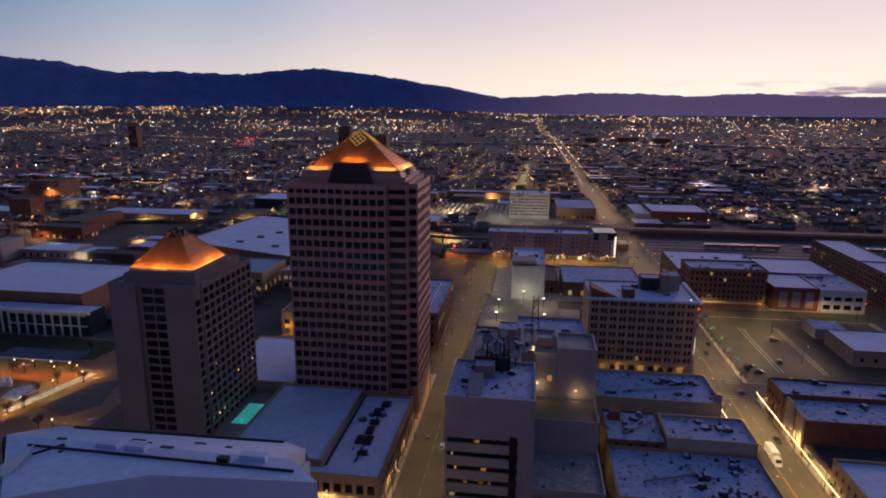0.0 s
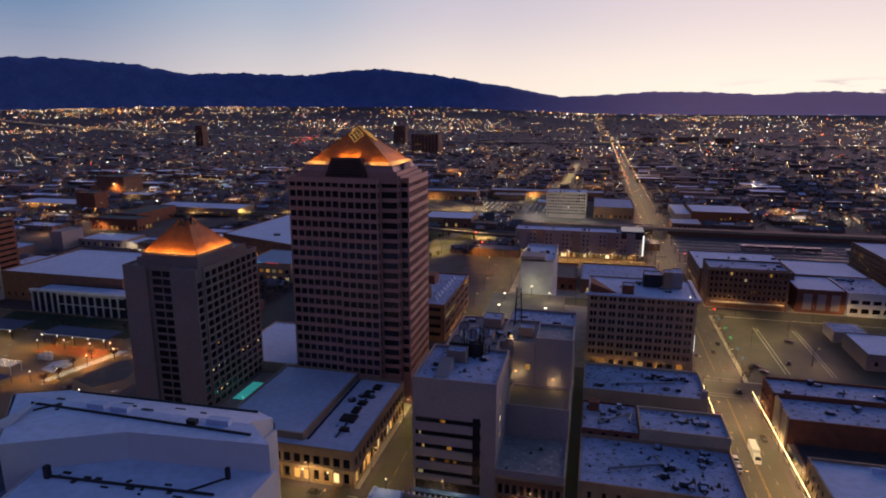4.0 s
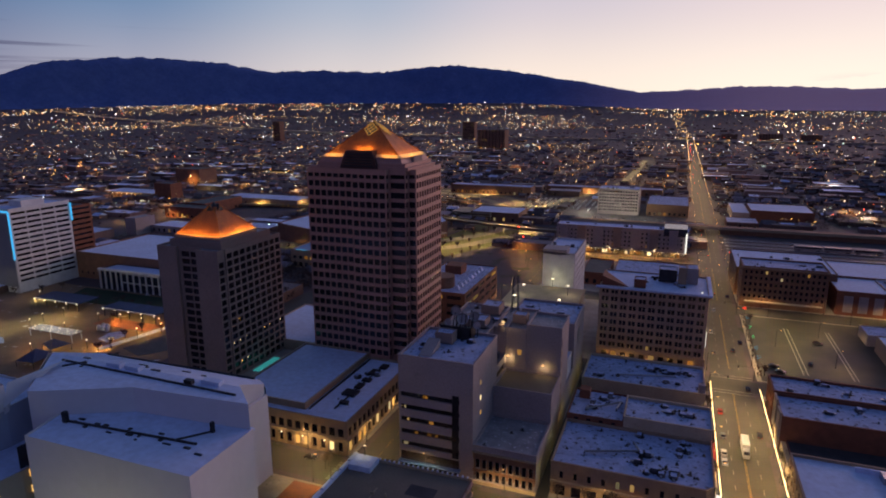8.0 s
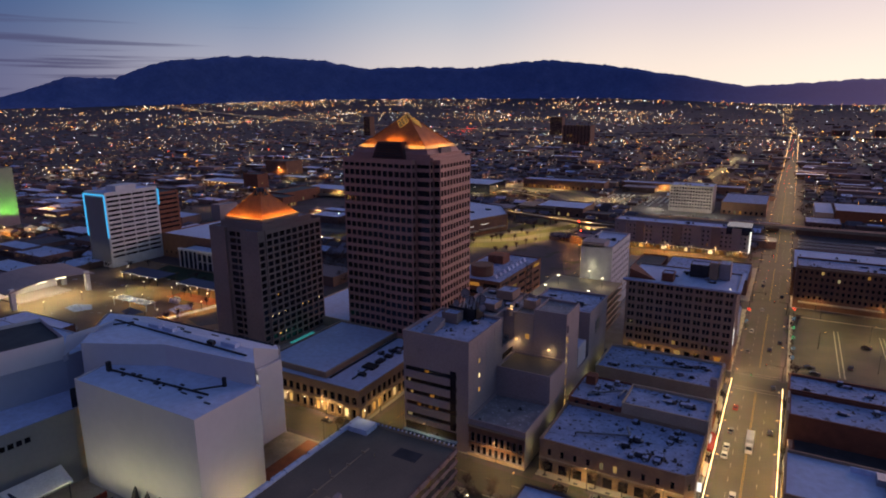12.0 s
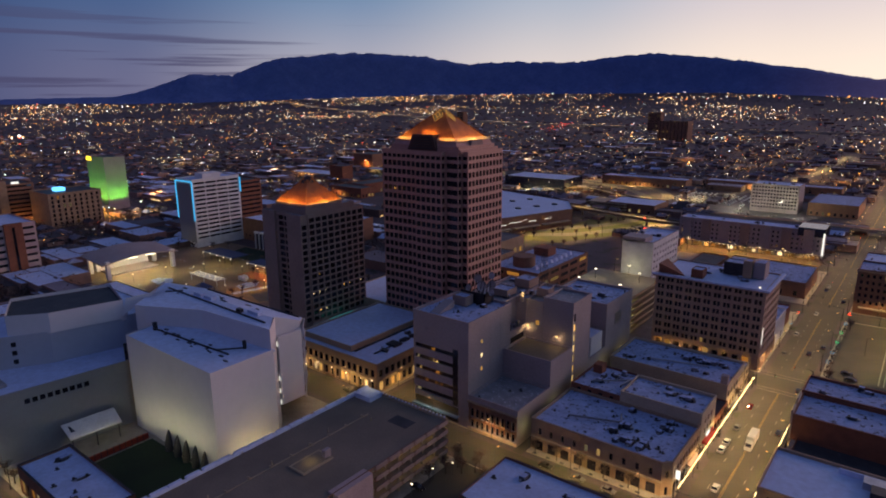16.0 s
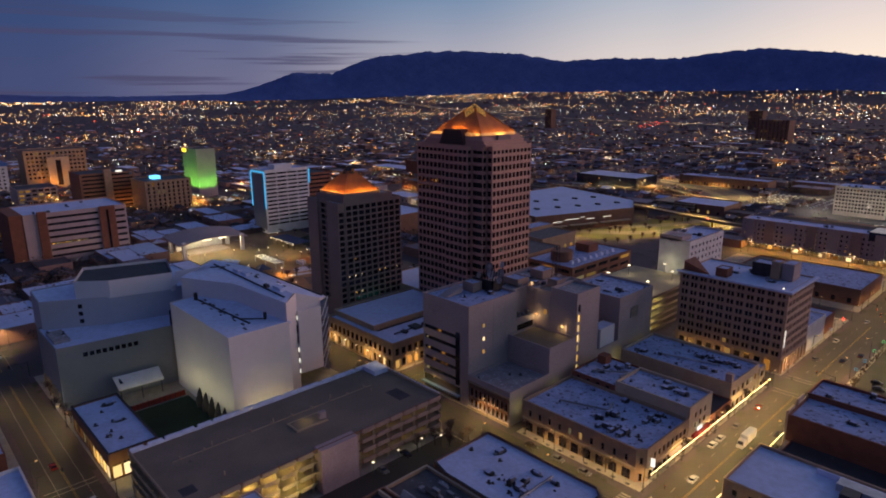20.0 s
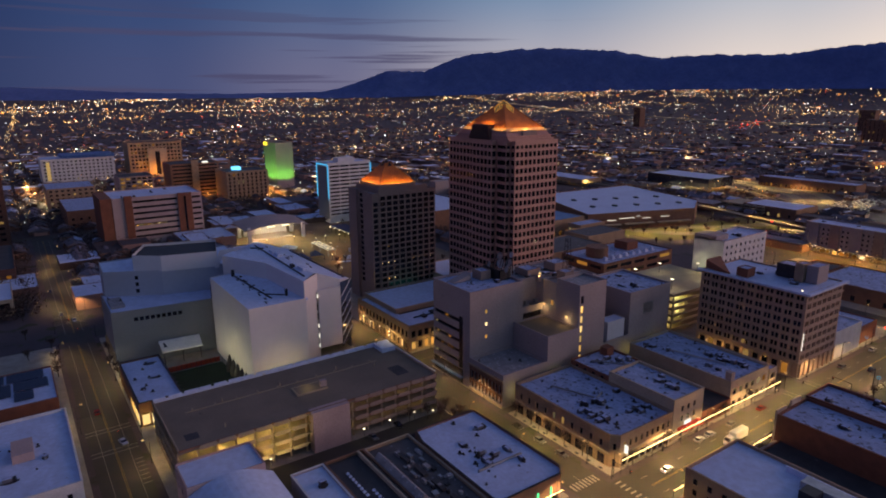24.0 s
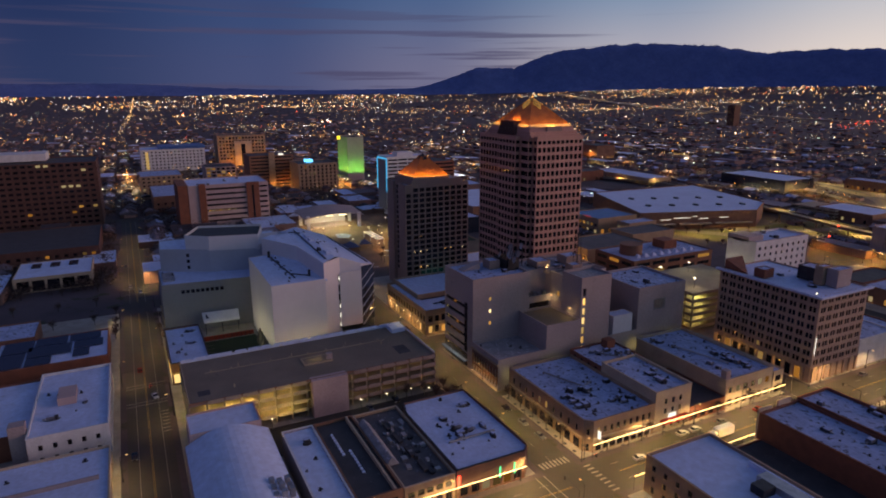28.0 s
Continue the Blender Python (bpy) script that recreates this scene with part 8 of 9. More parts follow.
def build_cars():
    rnd = random.Random(17)
    paints = [material("car_paint", c, tuple(v * 0.9 for v in c), rough=0.25, metal=0.3, scale=0.5, bump=0.0) for c in ((0.75, 0.76, 0.78), (0.05, 0.05, 0.055), (0.35, 0.04, 0.03), (0.25, 0.26, 0.28), (0.06, 0.09, 0.18))]
    proto = []
    names = ("white", "black", "red", "grey", "blue")
    for p, nm in zip(paints, names):
        proto.append(build_car(p, "parked_car", nm + " car parked beside the kerb"))
    used = set()
    spots_ = [(78.7, 205.2, 90, 0), (78.6, 199.3, 90, 0), (79.0, 217.5, 90, 3), (91.4, 222, 90, 1), (83, 176, 90, 0), (82, 369, 90, 0), (79, 330, 90, 0), (91, 262, 90, 1), (88, 306, 90, 1), (92, 318, 90, 1),
              (79, 237, 90, 2), (128, 330, 0, 1), (120, 300, 80, 1), (104, 292, 10, 1), (106, 286, 5, 1), (-32, 41, 12, 0), (-60, 36.5, 180, 2), (-190, 35, 180, 0), (-176, 40, 0, 0), (10, 33, 0, 1), (-28, 200, 90, 0), (-34, 205, 90, 3),
              (30, 146.2, 0, 1), (42, 146.2, 0, 3), (50, 146.2, 0, 1), (-52, 154, 0, 1), (12, 122, 0, 1), (14, 111, 0, 3), (15, 66, 30, 1), (37, 155.4, 0, 1), (48, 155.4, 0, 3), (58, 155.4, 0, 3), (-240, 33, 180, 3), (79, 300, 90, 3), (91, 400, 90, 1), (80, 430, 90, 0)]
    for x in range(100, 150, 9):
        if rnd.random() < 0.25:
            spots_.append((x, 360, 90, rnd.randrange(5)))
    for x, y, a, k in spots_:
        m = pose(x, y, 0.08 if not (97 < x < 190) else 0.21, 0, 0, a)
        if k not in used:
            used.add(k)
            proto[k].matrix_basis = m
        else:
            copy_thing(proto[k], m)
    if 4 not in used:
        proto[4].matrix_basis = pose(80, 420, 0.08, 0, 0, 90)
    # lit car parks far off
    g = Geo()
    for i in range(9):
        for j in range(14):
            if rnd.random() < 0.7:
                x, y = -110 + 6.2 * j, 700 + 9 * i
                g.prism(rect(x, x + 1.9, y, y + 4.4), 0.1, 1.4, taper=rect(x + 0.1, x + 1.8, y + 0.6, y + 3.6))
    solo("far_parked_cars", g, METAL, "rows of parked cars on a far car park", "cars", kind="stuff")
    for x, y in ((-90, 715), (-60, 740), (-95, 760)):
        lamp("POINT", (x, y, 11), 4500, (1.0, 0.90, 0.62), 0.6)
    tr = thing("box_truck", 85.5, 208, 0, "white box truck standing in the avenue", "truck")
    part("box", Geo().box(84.3, 86.7, 207, 214.5, 1.0, 3.9), WHITE_PAINT, tr)
    part("cab", Geo().prism(rect(84.4, 86.6, 203.6, 206.8), 0.6, 2.9, taper=rect(84.5, 86.5, 204.6, 206.8)), WHITE_PAINT, tr)
    part("windscreen", Geo().add([(84.6, 203.95, 1.75), (86.4, 203.95, 1.75), (86.4, 204.45, 2.75), (84.6, 204.45, 2.75)], [(0, 1, 2, 3)]), GLASS, tr)
    for x in (84.5, 86.5):
        for y in (204.8, 211.5, 213):
            part("wheel", Geo().tube((x - 0.15, y, 0.5), (x + 0.15, y, 0.5), 0.48, n=12), TYRE, tr)


build_cars()


def build_tree(seed, h):
    rnd = random.Random(seed)
    ob = thing("bare_tree", 0, 0, 0, "bare winter street tree with fine twigs", "tree", "street trees")
    part("trunk", Geo().tube((0, 0, 0), (0.1, 0, h * 0.4), 0.18, 0.12, 7), BARK, ob, local=True)
    limbs, twigs = Geo(), Geo()
    for k in range(9):
        a, up = rnd.uniform(0, 6.28), rnd.uniform(0.25, 0.42) * h
        p = Vector((0.08, 0, up))
        q = p + Vector((math.cos(a) * rnd.uniform(0.8, 1.7), math.sin(a) * rnd.uniform(0.8, 1.7), rnd.uniform(1.0, 2.6)))
        limbs.tube(p, q, 0.07, 0.03, 5)
        for j in range(26):
            s = p.lerp(q, rnd.uniform(0.4, 1))
            e = s + Vector((rnd.gauss(0, 0.7), rnd.gauss(0, 0.7), rnd.uniform(0.2, 1.2)))
            w = Vector((rnd.uniform(-.06, .06), rnd.uniform(-.06, .06), 0.03))
            twigs.add([tuple(s), tuple(e), tuple(e + w * 3)], [(0, 1, 2)])
    part("branch_frame", limbs, BARK, ob, local=True)
    part("crown", twigs, LEAF, ob, local=True)
    return ob


TREES = [(74.6, y) for y in range(170, 256, 17)] + [(95.6, y) for y in range(172, 256, 17)] + [(x, 160.8) for x in (30, 38, 46, 54, 62)] + [(-44, y) for y in (150, 152)] + [(x, 161) for x in (-84, -72, -50)]
TREES += [(-196 + 7.5 * k + 2 * (k % 2), 376 + 9.5 * k - 3 * (k % 3)) for k in range(13)] + [(-104 + 3 * k, 420 + 13 * k) for k in range(5)]
TREES += [(-250 + 13 * k, 405 + 6 * k + 5 * (k % 3)) for k in range(9)] + [(-126 + 5 * k, 470 + 16 * k) for k in range(6)]
TREES += [(x, 27.5) for x in (-140, -120, -112, -104)] + [(x, y) for x in (-190, -160, -130) for y in (-20, 0, 18)] + [(x, 48.2) for x in (-118, -96, -88)] + [(-28, 144.5), (12, 142), (20, 143), (14, 133), (15, 138), (18, 136), (21, 139), (25, 137), (28, 134), (13, 126), (28, 118), (99, 280), (99, 352), (-200, 200), (-190, 230), (-178, 190), (-168, 240), (-250, 262), (-210, 262)] + [(-202, 218), (-201, 228), (-197, 205), (-230, 236), (-330, 200), (-336, 215), (-334, 232), (-332, 186), (-326, 250), (-318, 262), (-310, 270), (-338, 244)] + [(-103.5, 46.5 - 1.5 * k) for k in range(1)] + [(-160 + 9 * k, 261 + 5 * (k % 2)) for k in range(3)]
kinds = [build_tree(1, 6.5), build_tree(2, 7.5), build_tree(3, 5.5)]
for i_, (x, y) in enumerate(TREES):
    m = pose(x, y, 0.15, 0, 0, 47 * i_)
    if i_ < 3:
        kinds[i_].matrix_basis = m
    else:
        copy_thing(kinds[i_ % 3], m)


def build_hvac():
    ob = thing("rooftop_unit", 0, 0, 0, "grey rooftop air handling unit on a snowy roof", "air conditioner", "rooftop units")
    rm = random.Random(6)
    ring = [((1.3 + rm.uniform(0, 0.5)) * math.cos(q * 0.52), (1.0 + rm.uniform(0, 0.4)) * math.sin(q * 0.52)) for q in range(12)]
    part("melt_patch", Geo().prism(ring, 0.0, 0.04), TAR, ob, "dark wet roofing where snow has melted", local=True)
    part("curb", Geo().box(-1.0, 1.0, -0.7, 0.7, 0, 0.3), DARKMETAL, ob, local=True)
    part("casing", Geo().box(-1.1, 0.5, -0.75, 0.75, 0.3, 1.5), UNIT, ob, local=True)
    part("snow_cover", Geo().prism(rect(-1.1, 0.5, -0.75, 0.75), 1.5, 1.58, taper=rect(-1.0, 0.4, -0.65, 0.65)), SNOW_PATCHY, ob, "snow on top of the unit", local=True)
    part("coil", Geo().box(0.5, 1.15, -0.7, 0.7, 0.3, 1.15), DARKMETAL, ob, local=True)
    part("fan_ring", Geo().tube((0.82, 0, 1.15), (0.82, 0, 1.3), 0.3, n=10), DARKMETAL, ob, local=True)
    part("duct", Geo().box(-1.9, -1.1, -0.3, 0.3, 0.15, 0.75), METAL, ob, local=True)
    return ob


def build_vent():
    ob = thing("roof_vent_pipe", 0, 0, 0, "dark vent pipe with cowl on a flat roof", "vent", "roof vents")
    part("pipe", Geo().tube((0, 0, 0), (0, 0, 0.9), 0.2, n=8), DARKMETAL, ob, local=True)
    part("cowl", Geo().tube((0, 0, 0.9), (0, 0, 1.25), 0.42, 0.15, 8), DARKMETAL, ob, local=True)
    rm = random.Random(8)
    part("melt_patch", Geo().prism([((0.5 + rm.uniform(0, 0.7)) * math.cos(q * 0.7), (0.4 + rm.uniform(0, 0.6)) * math.sin(q * 0.7)) for q in range(9)], 0, 0.05), TAR, ob, "dark wet roofing where snow has melted", local=True)
    return ob


def build_roof_plant():
    rnd = random.Random(23)
    roofs = [(29, 71, 166, 189, 10.2, 15, 30), (48, 72, 193, 206, 14.2, 4, 8), (29, 45, 193, 210, 12.6, 5, 8), (29, 71, 228, 250, 10.6, 16, 22), (34, 72, 118, 138, 8.6, 9, 20), (100, 148, 215, 230, 12.6, 8, 10), (98, 150, 234, 246, 13.4, 10, 12),
             (100, 148, 168, 188, 11.2, 1, 5), (100, 138, 387, 406, 23.6, 5, 6), (98, 148, 412, 458, 17.5, 8, 8), (174, 195, 388, 416, 13.4, 7, 5), (-57, -44, 166, 208, 11.6, 3, 5), (30, 70, 276, 302, 35.6, 5, 5), (6, 21, 162, 180, 12.2, 0, 3),
             (-47, 0, 6, 24, 9.4, 3, 6), (11, 58, -16, 24, 5.6, 4, 8), (-20, 2, 164, 185, 38.8, 5, 6), (-16, 2, 190, 220, 37.6, 8, 8), (-2, 21, 234, 255, 30.6, 3, 4), (-79, -42, 50, 60, 8.6, 3, 5), (34, 72, 77, 84, 8.2, 1, 3), (-128, -112, 51, 56, 24.6, 0, 2),
             (-380, -345, 88, 145, 36.4, 5, 0), (-30, 60, 499, 514, 20.6, 10, 0), (-7, 7, 334, 360, 37.4, 3, 2), (-20, 17, 690, 712, 27, 6, 0), (214, 258, 396, 426, 21.5, 6, 0)]
    h = v = None
    for x0, x1, y0, y1, z, n, m_ in roofs:
        hubs = [(rnd.uniform(x0 + 3, x1 - 3), rnd.uniform(y0 + 2, y1 - 2)) for _ in range(3)] if min(x1 - x0, y1 - y0) > 8 else []

        def place():
            """Mostly in loose groups, some strewn."""
            if hubs and rnd.random() < 0.65:
                hx, hy = rnd.choice(hubs)
                return min(max(hx + rnd.gauss(0, 3.2), x0), x1), min(max(hy + rnd.gauss(0, 1.8), y0), y1)
            return rnd.uniform(x0, x1), rnd.uniform(y0, y1)
        for k in range(n):
            m = pose(*place(), z, 0, 0, rnd.choice((0, 90, 180, 270))) @ Matrix.Diagonal((rnd.uniform(0.6, 1.5), rnd.uniform(0.6, 1.4), rnd.uniform(0.4, 1.1), 1))
            if h is None:
                h = build_hvac()
                h.matrix_basis = m
            else:
                c = copy_thing(h, Matrix.Identity(4))
                c.matrix_basis = m
        for k in range(m_):
            q = rnd.uniform(0.35, 0.85)
            m = pose(*place(), z, 0, 0, rnd.uniform(0, 360)) @ Matrix.Diagonal((q * 1.5, q * 1.5, q, 1))
            if v is None:
                v = build_vent()
                v.matrix_basis = m
            else:
                c = copy_thing(v, Matrix.Identity(4))
                c.matrix_basis = m
    for x0, y0, x1, y1, z in ((36, 172, 52, 178, 11.0), (52, 178, 50, 183, 11.0), (33, 196, 44, 205, 13.4), (44, 205, 43, 199, 13.4), (60, 120, 60, 136, 9.0), (62, 240, 40, 234, 11.2)):
        d = thing("roof_duct_run", (x0 + x1) / 2, (y0 + y1) / 2, z - 0.6, "pale sheet metal duct across a flat roof", "duct", "roof ducts")
        part("duct", Geo().tube((x0, y0, z), (x1, y1, z), 0.34, n=8), METAL, d)
        part("support", Geo().box(x0 - 0.2, x0 + 0.2, y0 - 0.2, y0 + 0.2, z - 0.8, z - 0.2).box(x1 - 0.2, x1 + 0.2, y1 - 0.2, y1 + 0.2, z - 0.8, z - 0.2), DARKMETAL, d)


build_roof_plant()
solo("garage_yard", Geo().box(11.4, 30.2, 73, 141.5, 0.15, 0.19), ASPHALT, "dark asphalt yard beside the parking garage", "parking lot")
for k in range(9):
    solo("yard_line", Geo().box(24.5, 29.6, 78 + 6.2 * k, 78.12 + 6.2 * k, 0.19, 0.2), LINE, "worn white parking line", "road marking")
for x, y in ((12.5, 62), (12.5, 76), (13, 108), (13, 118), (13, 128), (16, 134)):
    p = thing("alley_lamp", x, y, 0.15, "bright white lamp post beside the garage", "lamp", "alley lamps")
    part("pole", Geo().tube((x, y, 0.15), (x, y, 4.2), 0.08, n=6), DARKMETAL, p)
    part("head", Geo().box(x - 0.25, x + 0.25, y - 0.25, y + 0.25, 4.2, 4.4), LAMP_WHITE, p)
    lamp("POINT", (x, y, 3.9), 45, (1.0, 0.88, 0.6), 0.3)
for x, y in ((25.3, 164), (25.3, 185), (25.3, 206), (25.3, 228), (25.3, 248)):
    lamp("POINT", (x, y, 6.5), 80, (0.95, 0.95, 0.40), 0.3)


# ---- the town towards the horizon ----
CORE = [(96, 420, 484, 660), (-470, -330, 400, 660), (-670, -530, 590, 660), (-160, 215, -70, 480), (-350, -160, 150, 300), (70, 100, 0, 2200), (-125, -90, 480, 640), (-40, -24, 400, 640), (-420, 60, 26, 50), (-60, 75, 640, 780), (-630, -535, 268, 330)]
PATH = [(a[0] + (b[0] - a[0]) * k / 6, a[1] + (b[1] - a[1]) * k / 6) for pts, w, z in LOOPS for a, b in zip(pts, pts[1:]) for k in range(7)]


def in_core(x, y, m=8):
    return (any(a < x < b and c < y < d for a, b, c, d in CORE) or any(a - m < x < b + m and c - m < y < d + m for a, b, c, d in FOOT) or any(abs(x - a) < 16 and abs(y - c) < 16 for a, c in PATH)
            or any(a - m < x < b + m and c - m < y < d + m for _, a, b, c, d in ROADS))


def build_town():
    rnd = random.Random(5)
    walls, roofs, trees, snowy, lit = Geo(), Geo(), Geo(), Geo(), Geo()
    made = 0
    while made < 9000:
        b = rnd.uniform(-34, 104)
        r = 1 / (1 / 300 - rnd.random() ** 0.72 * (1 / 300 - 1 / 4300))
        x, y = sector(b, r)
        x = round(x / 16) * 16 + rnd.uniform(-2.5, 2.5)
        y = round(y / 19) * 19 + rnd.uniform(-2.5, 2.5)
        if in_core(x, y) or round(x / 16) % 6 == 0 or round(y / 19) % 6 == 0:
            continue
        made += 1
        yard = noise.noise((x * 0.0035, y * 0.0035, 12)) > 0.16        # quarters of sheds among the houses
        big = rnd.random() < (0.28 if yard else 0.025)
        w, d, h = (rnd.uniform(18, 46), rnd.uniform(12, 26), rnd.uniform(4.5, 8.5)) if big else (rnd.uniform(7, 13), rnd.uniform(7, 11), rnd.uniform(2.8, 4.4))
        z = ground_z(x, y) - 0.5
        x0, x1, y0, y1 = x - w / 2, x + w / 2, y - d / 2, y + d / 2
        v = [(x0, y0), (x1, y0), (x1, y1), (x0, y1)]
        walls.prism(v, z, z + h, top=False, bottom=False)
        if big and rnd.random() < 0.35 or rnd.random() < 0.03:      # a lit front
            (a, c), (e, f) = sorted((rnd.uniform(x0, x1), rnd.uniform(x0, x1))), sorted((rnd.uniform(y0, y1), rnd.uniform(y0, y1)))
            if math.hypot(x - HUB.x, y - HUB.y) > 520:
                lit.quad((a, y0 - 0.1, z + 1.4), (c, y0 - 0.1, z + 1.4), (c, y0 - 0.1, z + 2.3), (a, y0 - 0.1, z + 2.3))
                lit.quad((x1 + 0.1, e, z + 1.4), (x1 + 0.1, f, z + 1.4), (x1 + 0.1, f, z + 2.3), (x1 + 0.1, e, z + 2.3))
        if big or rnd.random() < 0.25:
            (snowy if rnd.random() < (0.5 if big else 0.25) * (0.3 if b < 18 else 1) and r < 2600 else roofs).quad(*[(a, c, z + h - 0.3) for a, c in v])
        else:
            k = z + h + d * 0.25
            (snowy if rnd.random() < (0.03 if b < 18 else 0.09) else roofs).add([(x0 - 0.4, y0 - 0.4, z + h), (x1 + 0.4, y0 - 0.4, z + h), (x1 + 0.4, y, k), (x0 - 0.4, y, k), (x0 - 0.4, y1 + 0.4, z + h), (x1 + 0.4, y1 + 0.4, z + h)],
                                                          [(0, 1, 2, 3), (3, 2, 5, 4), (0, 3, 4), (1, 5, 2)])
    made = 0
    while made < 11500:
        b = rnd.uniform(-34, 104)
        r = 1 / (1 / 300 - rnd.random() ** 0.9 * (1 / 300 - 1 / 4350))
        x, y = sector(b, r)
        if in_core(x, y, 1):
            continue
        made += 1
        z, s = ground_z(x, y), rnd.uniform(2.0, 4.6)
        n_, q = (40, 0.24) if r < 750 else (11, 0.5)
        for k in range(n_):
            c = Vector((x, y, z + s * 0.95)) + Vector((rnd.gauss(0, 0.5), rnd.gauss(0, 0.5), rnd.gauss(0, 0.42))) * s
            a = [tuple(c + Vector((rnd.uniform(-1, 1), rnd.uniform(-1, 1), rnd.uniform(-0.8, 0.8))) * s * q) for _ in range(3)]
            trees.add(a, [(0, 1, 2)])
    solo("far_house_walls", walls, HOUSE, "low houses and sheds of the dark suburbs", "houses", kind="stuff")
    solo("far_house_roofs", roofs, ROOFS, "dark and pale roofs of the suburbs", "roofs", kind="stuff")
    solo("far_snowy_roofs", snowy, SNOW, "flat snow-dusted roofs among the suburbs", "roofs", kind="stuff")
    solo("far_lit_fronts", lit, CITYWIN, "lit fronts of far shops and sheds", "lights", kind="stuff")
    solo("far_trees", trees, LEAF, "dark winter trees between the houses", "trees", kind="stuff")
    # the motorway on its low embankment, far out
    g = Geo()
    n = 90
    line = [(-3300 + 58 * k, 2150 + max(0, 2800 - 58 * k) * 0.18) for k in range(n)]
    for (xa, ya), (xb, yb) in zip(line, line[1:]):
        za, zb = ground_z(xa, ya) + 5.5, ground_z(xb, yb) + 5.5
        g.quad((xa, ya - 15, za), (xb, yb - 15, zb), (xb, yb + 15, zb), (xa, ya + 15, za))
        g.quad((xa, ya - 15, za - 6), (xb, yb - 15, zb - 6), (xb, yb - 15, zb + 1), (xa, ya - 15, za + 1))
    solo("motorway", g, PAVING, "long pale motorway on an embankment across the suburbs", "road")


build_town()


def build_city_lights():
    rnd = random.Random(11)
    g, rd, tail = Geo(), Geo(), Geo()

    def bead(geo, x, y, k=1.0, up=7):
        r = math.hypot(x - HUB.x, y - HUB.y)
        s = r * rnd.choice((0.00034, 0.0004, 0.00046, 0.0005)) * k
        geo.spark(x, y, ground_z(x, y) + up + s, s)

    def busy(x, y):
        """Lit quarters and dark ones."""
        v = noise.noise((x * 0.0021, y * 0.0021, 4)) + 0.6 * noise.noise((x * 0.006, y * 0.006, 9))
        return rnd.random() < min(max(0.30 + 1.5 * v, 0.05), 1)

    def size():
        q = rnd.random()
        return 2.2 if q < 0.03 else 1.6 if q < 0.14 else 1.0 if q < 0.5 else 0.75

    far = lambda p: 1 / (1 / 420 - rnd.random() ** p * (1 / 420 - 1 / 4440))
    n = 0
    while n < 6200:
        kind_ = rnd.random()
        if kind_ < 0.55:            # a street or a yard that runs across the view
            b, r, w = rnd.uniform(-34, 104), far(0.5), rnd.uniform(0.4, 3.0)
            k = size()
            for _ in range(rnd.randrange(4, 15)):
                x, y = sector(b + rnd.uniform(-w, w), r * (1 + rnd.gauss(0, 0.004)))
                if math.hypot(x - HUB.x, y - HUB.y) < 4440 and rnd.random() < 0.25 + r / 2600 and busy(x, y) and not in_core(x, y, 0):
                    n += 1
                    bead(g, x, y, k * rnd.uniform(0.7, 1.2), rnd.choice((4, 7, 9)))
            continue
        if kind_ < 0.8:            # lamps of the street grid
            x, y = sector(rnd.uniform(-34, 104), far(0.7))
            if rnd.random() < 0.5:
                x = round(x / 96) * 96 + rnd.uniform(-3, 3)
            else:
                y = round(y / 114) * 114 + rnd.uniform(-3, 3)
        else:
            x, y = sector(rnd.uniform(-34, 104), far(0.7))
        r = math.hypot(x - HUB.x, y - HUB.y)
        if r > 4440 or rnd.random() > 0.25 + r / 2600 or not busy(x, y) or in_core(x, y, 0):
            continue
        n += 1
        bead(g, x, y, size(), rnd.choice((4, 7, 9)))
    n = 0
    while n < 3000:                 # small lamps strewn between the nearer houses
        x, y = sector(rnd.uniform(-34, 104), 1 / (1 / 520 - rnd.random() ** 0.8 * (1 / 520 - 1 / 2600)))
        if in_core(x, y, 0) or noise.noise((x * 0.004, y * 0.004, 21)) < -0.1:
            continue
        n += 1
        bead(g, x, y, rnd.choice((0.6, 0.7, 0.8, 1.2)), rnd.choice((3, 4, 6)))
    n = 0
    while n < 6400:                 # the belt of lights below the foothills and along the river
        b, r, w = rnd.uniform(-34, 104), 4430 - 1500 * rnd.random() ** 1.5, rnd.uniform(0.5, 3.5)
        if not busy(*sector(b, r)) or (b < 12 and rnd.random() < 0.35):
            continue
        for _ in range(rnd.randrange(4, 14)):
            x, y = sector(b + rnd.uniform(-w, w), r * (1 + rnd.gauss(0, 0.003)))
            if math.hypot(x - HUB.x, y - HUB.y) < 4450:
                n += 1
                bead(g if rnd.random() < 0.88 else rd, x, y, rnd.choice((0.7, 0.9, 1.1, 1.4)), rnd.choice((3, 5, 7)))
    for k in range(24):             # amber lamps added along the streets to brighten and warm the civic offices
        x, y = [(-430 - 34 * (k // 3), 158), (-640 - 5 * k, 40), (-500 - 4 * k, 275)][k % 3]
        lamp("SPOT", (x, y, 9), 9000, (1.0, 0.50, 0.13), 0.5, (x + 1, y, 0), 158)
        bead(g, x, y, 2.0, 9)
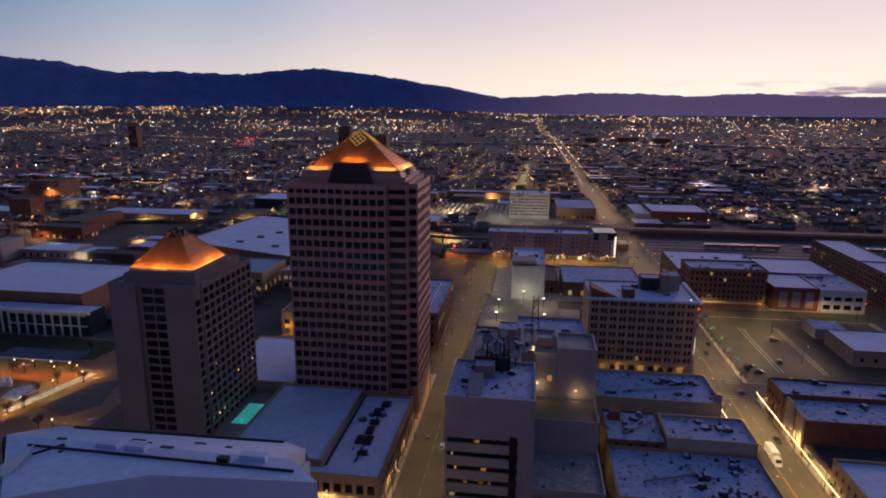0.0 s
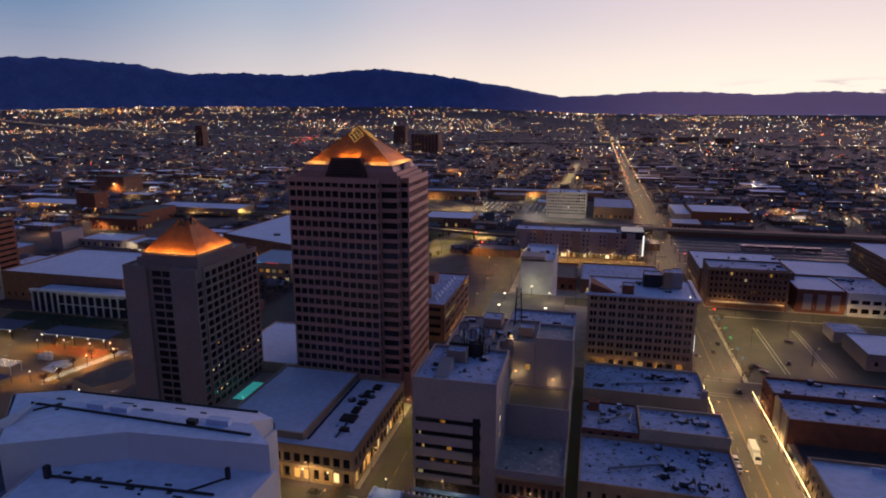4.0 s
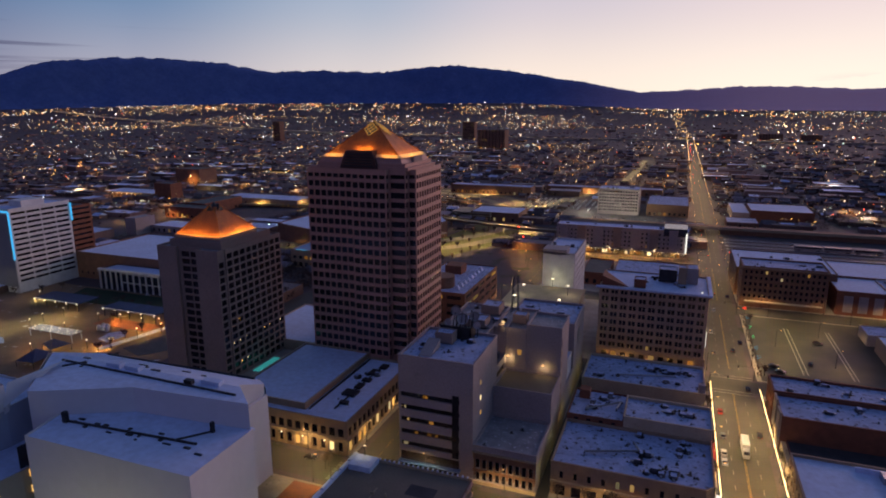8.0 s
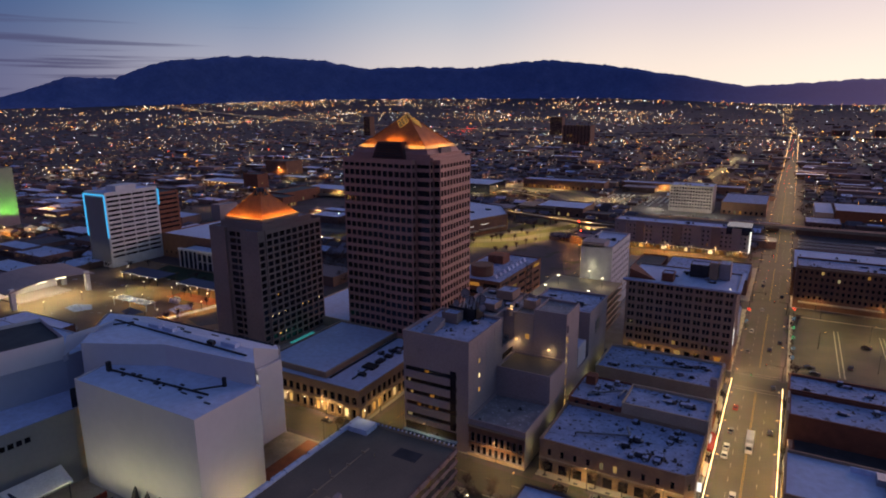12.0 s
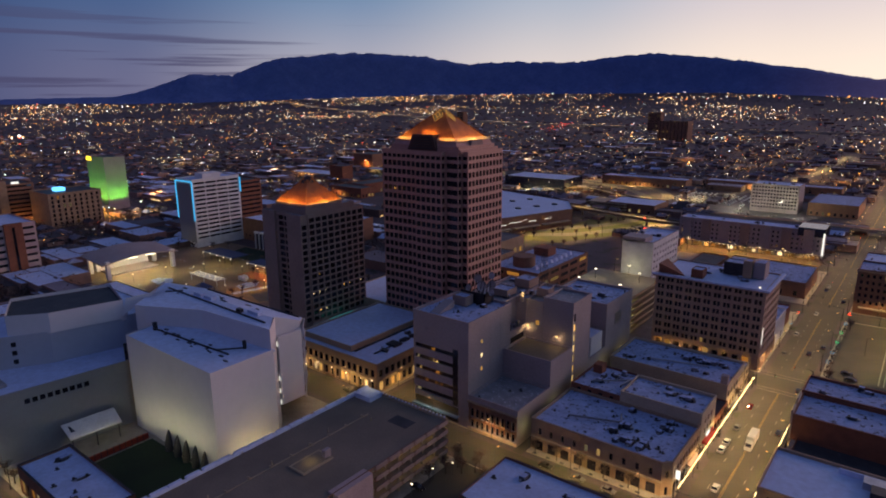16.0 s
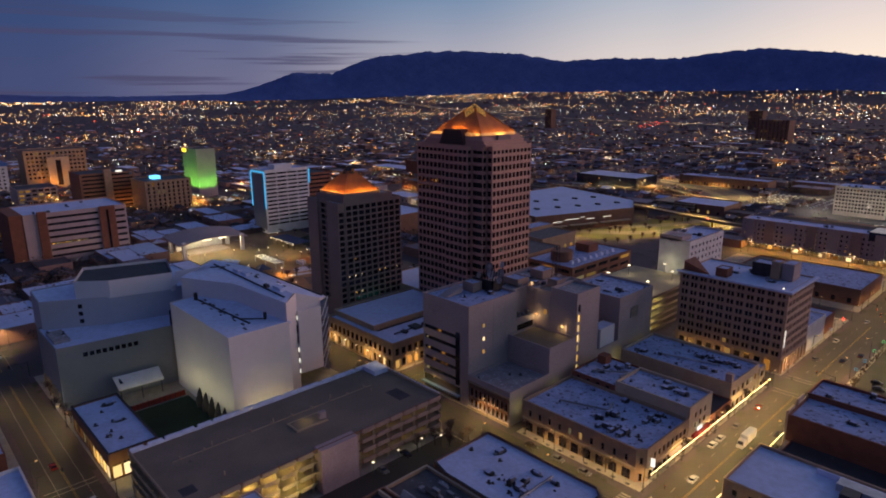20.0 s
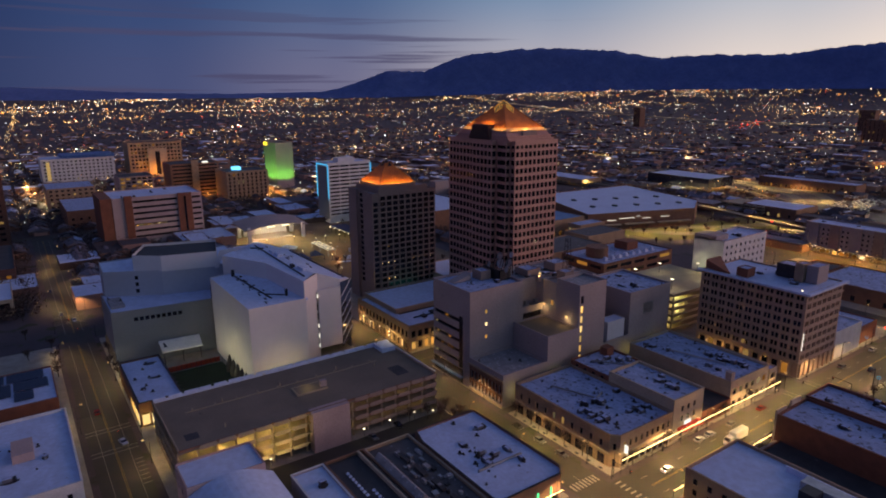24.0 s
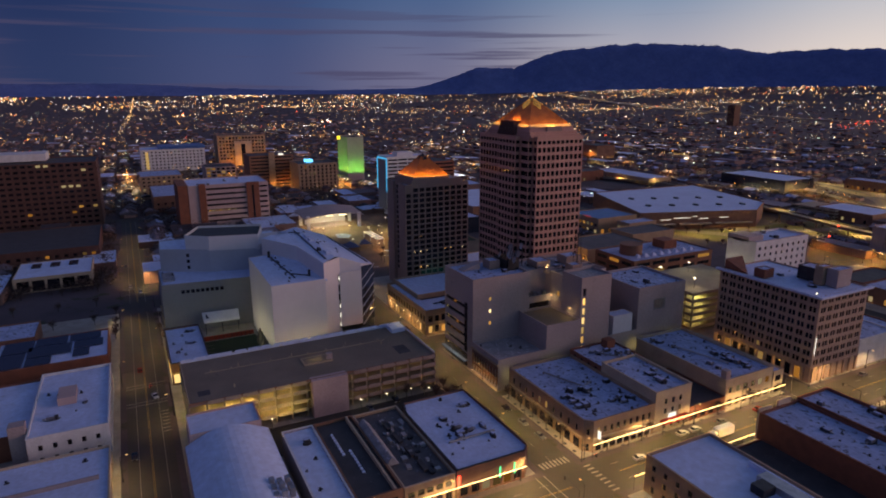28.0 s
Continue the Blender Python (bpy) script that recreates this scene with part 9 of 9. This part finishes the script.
    for _ in range(135):             # strong lamps added at random to brighten yards and junctions of the nearer suburbs
        x, y = sector(rnd.uniform(-34, 100), 1 / (1 / 640 - rnd.random() * (1 / 640 - 1 / 2000)))
        if in_core(x, y, 0):
            continue
        lamp("SPOT", (x, y, 12), rnd.uniform(9000, 30000), rnd.choice(((1.0, 0.56, 0.18), (1.0, 0.44, 0.10), (1.0, 0.60, 0.22), (1.0, 0.85, 0.55))), 0.6, (x + 1, y, 0), 158)
        bead(g, x, y, 1.8, 12)
    # lines of lamps along the long streets
    for x in (-900, -520, -1500, 520, 980, 330):
        for y in range(500, 3900, 60):
            if rnd.random() < 0.6 and not in_core(x, y):
                bead(g, x + rnd.uniform(-4, 4), y, 0.9)
    for y in (560, 900, 1250, 1700, 2900, 3500):
        for x in range(-3800, 1500, 60):
            if rnd.random() < 0.5 and not in_core(x, y) and math.hypot(x - HUB.x, y - HUB.y) < 4200:
                bead(g, x, y + rnd.uniform(-4, 4), 0.9)
    for y in range(400, 2300, 22):      # the avenue
        for x in (75.5, 94.5):
            bead(rd, x, y + rnd.uniform(-2, 2), rnd.choice((0.8, 1.1, 1.5)), 7)
        if rnd.random() < 0.3:
            bead(g, rnd.choice((87, 90)), y + rnd.uniform(-8, 8), 0.9, 0.6)
        if rnd.random() < 0.5:
            bead(tail, rnd.choice((81, 83)), y + rnd.uniform(-8, 8), 0.6, 0.5)
    for k in range(60):                  # beyond it the avenue bends
        y = 2300 + k * 32
        bead(rd, 84 - (y - 2300) * 0.035 + rnd.uniform(-9, 9) * (1 + k / 20), y, 1.25)
    for k in range(120):                 # the long street to the north
        x = -560 - k * 30
        bead(rd, x, 38 + rnd.uniform(-7, 7) + max(0, -x - 1800) * 0.035, 1.1 if x < -1800 else 0.8)
    for k in range(620):                 # the motorway
        x = -3200 + k * 8.5
        y = 2150 + max(0, -x - 500) * 0.18
        if rnd.random() < 0.75:
            bead(rd, x, y + rnd.uniform(-12, 12), 0.6, 6)
    for k in range(38):
        bead(tail, -900 + rnd.uniform(-30, 30) - k * 5, 1850 + k * 14, 0.9, 5)
    solo("city_lights", g, CITY, "amber and white lights of the town towards the horizon", "lights", kind="stuff")
    solo("avenue_lights", rd, ROADLIGHT, "street lights in rows along the long avenues", "lights", kind="stuff")
    solo("tail_lights", tail, RED, "red tail lights of distant traffic", "lights", kind="stuff")


build_city_lights()
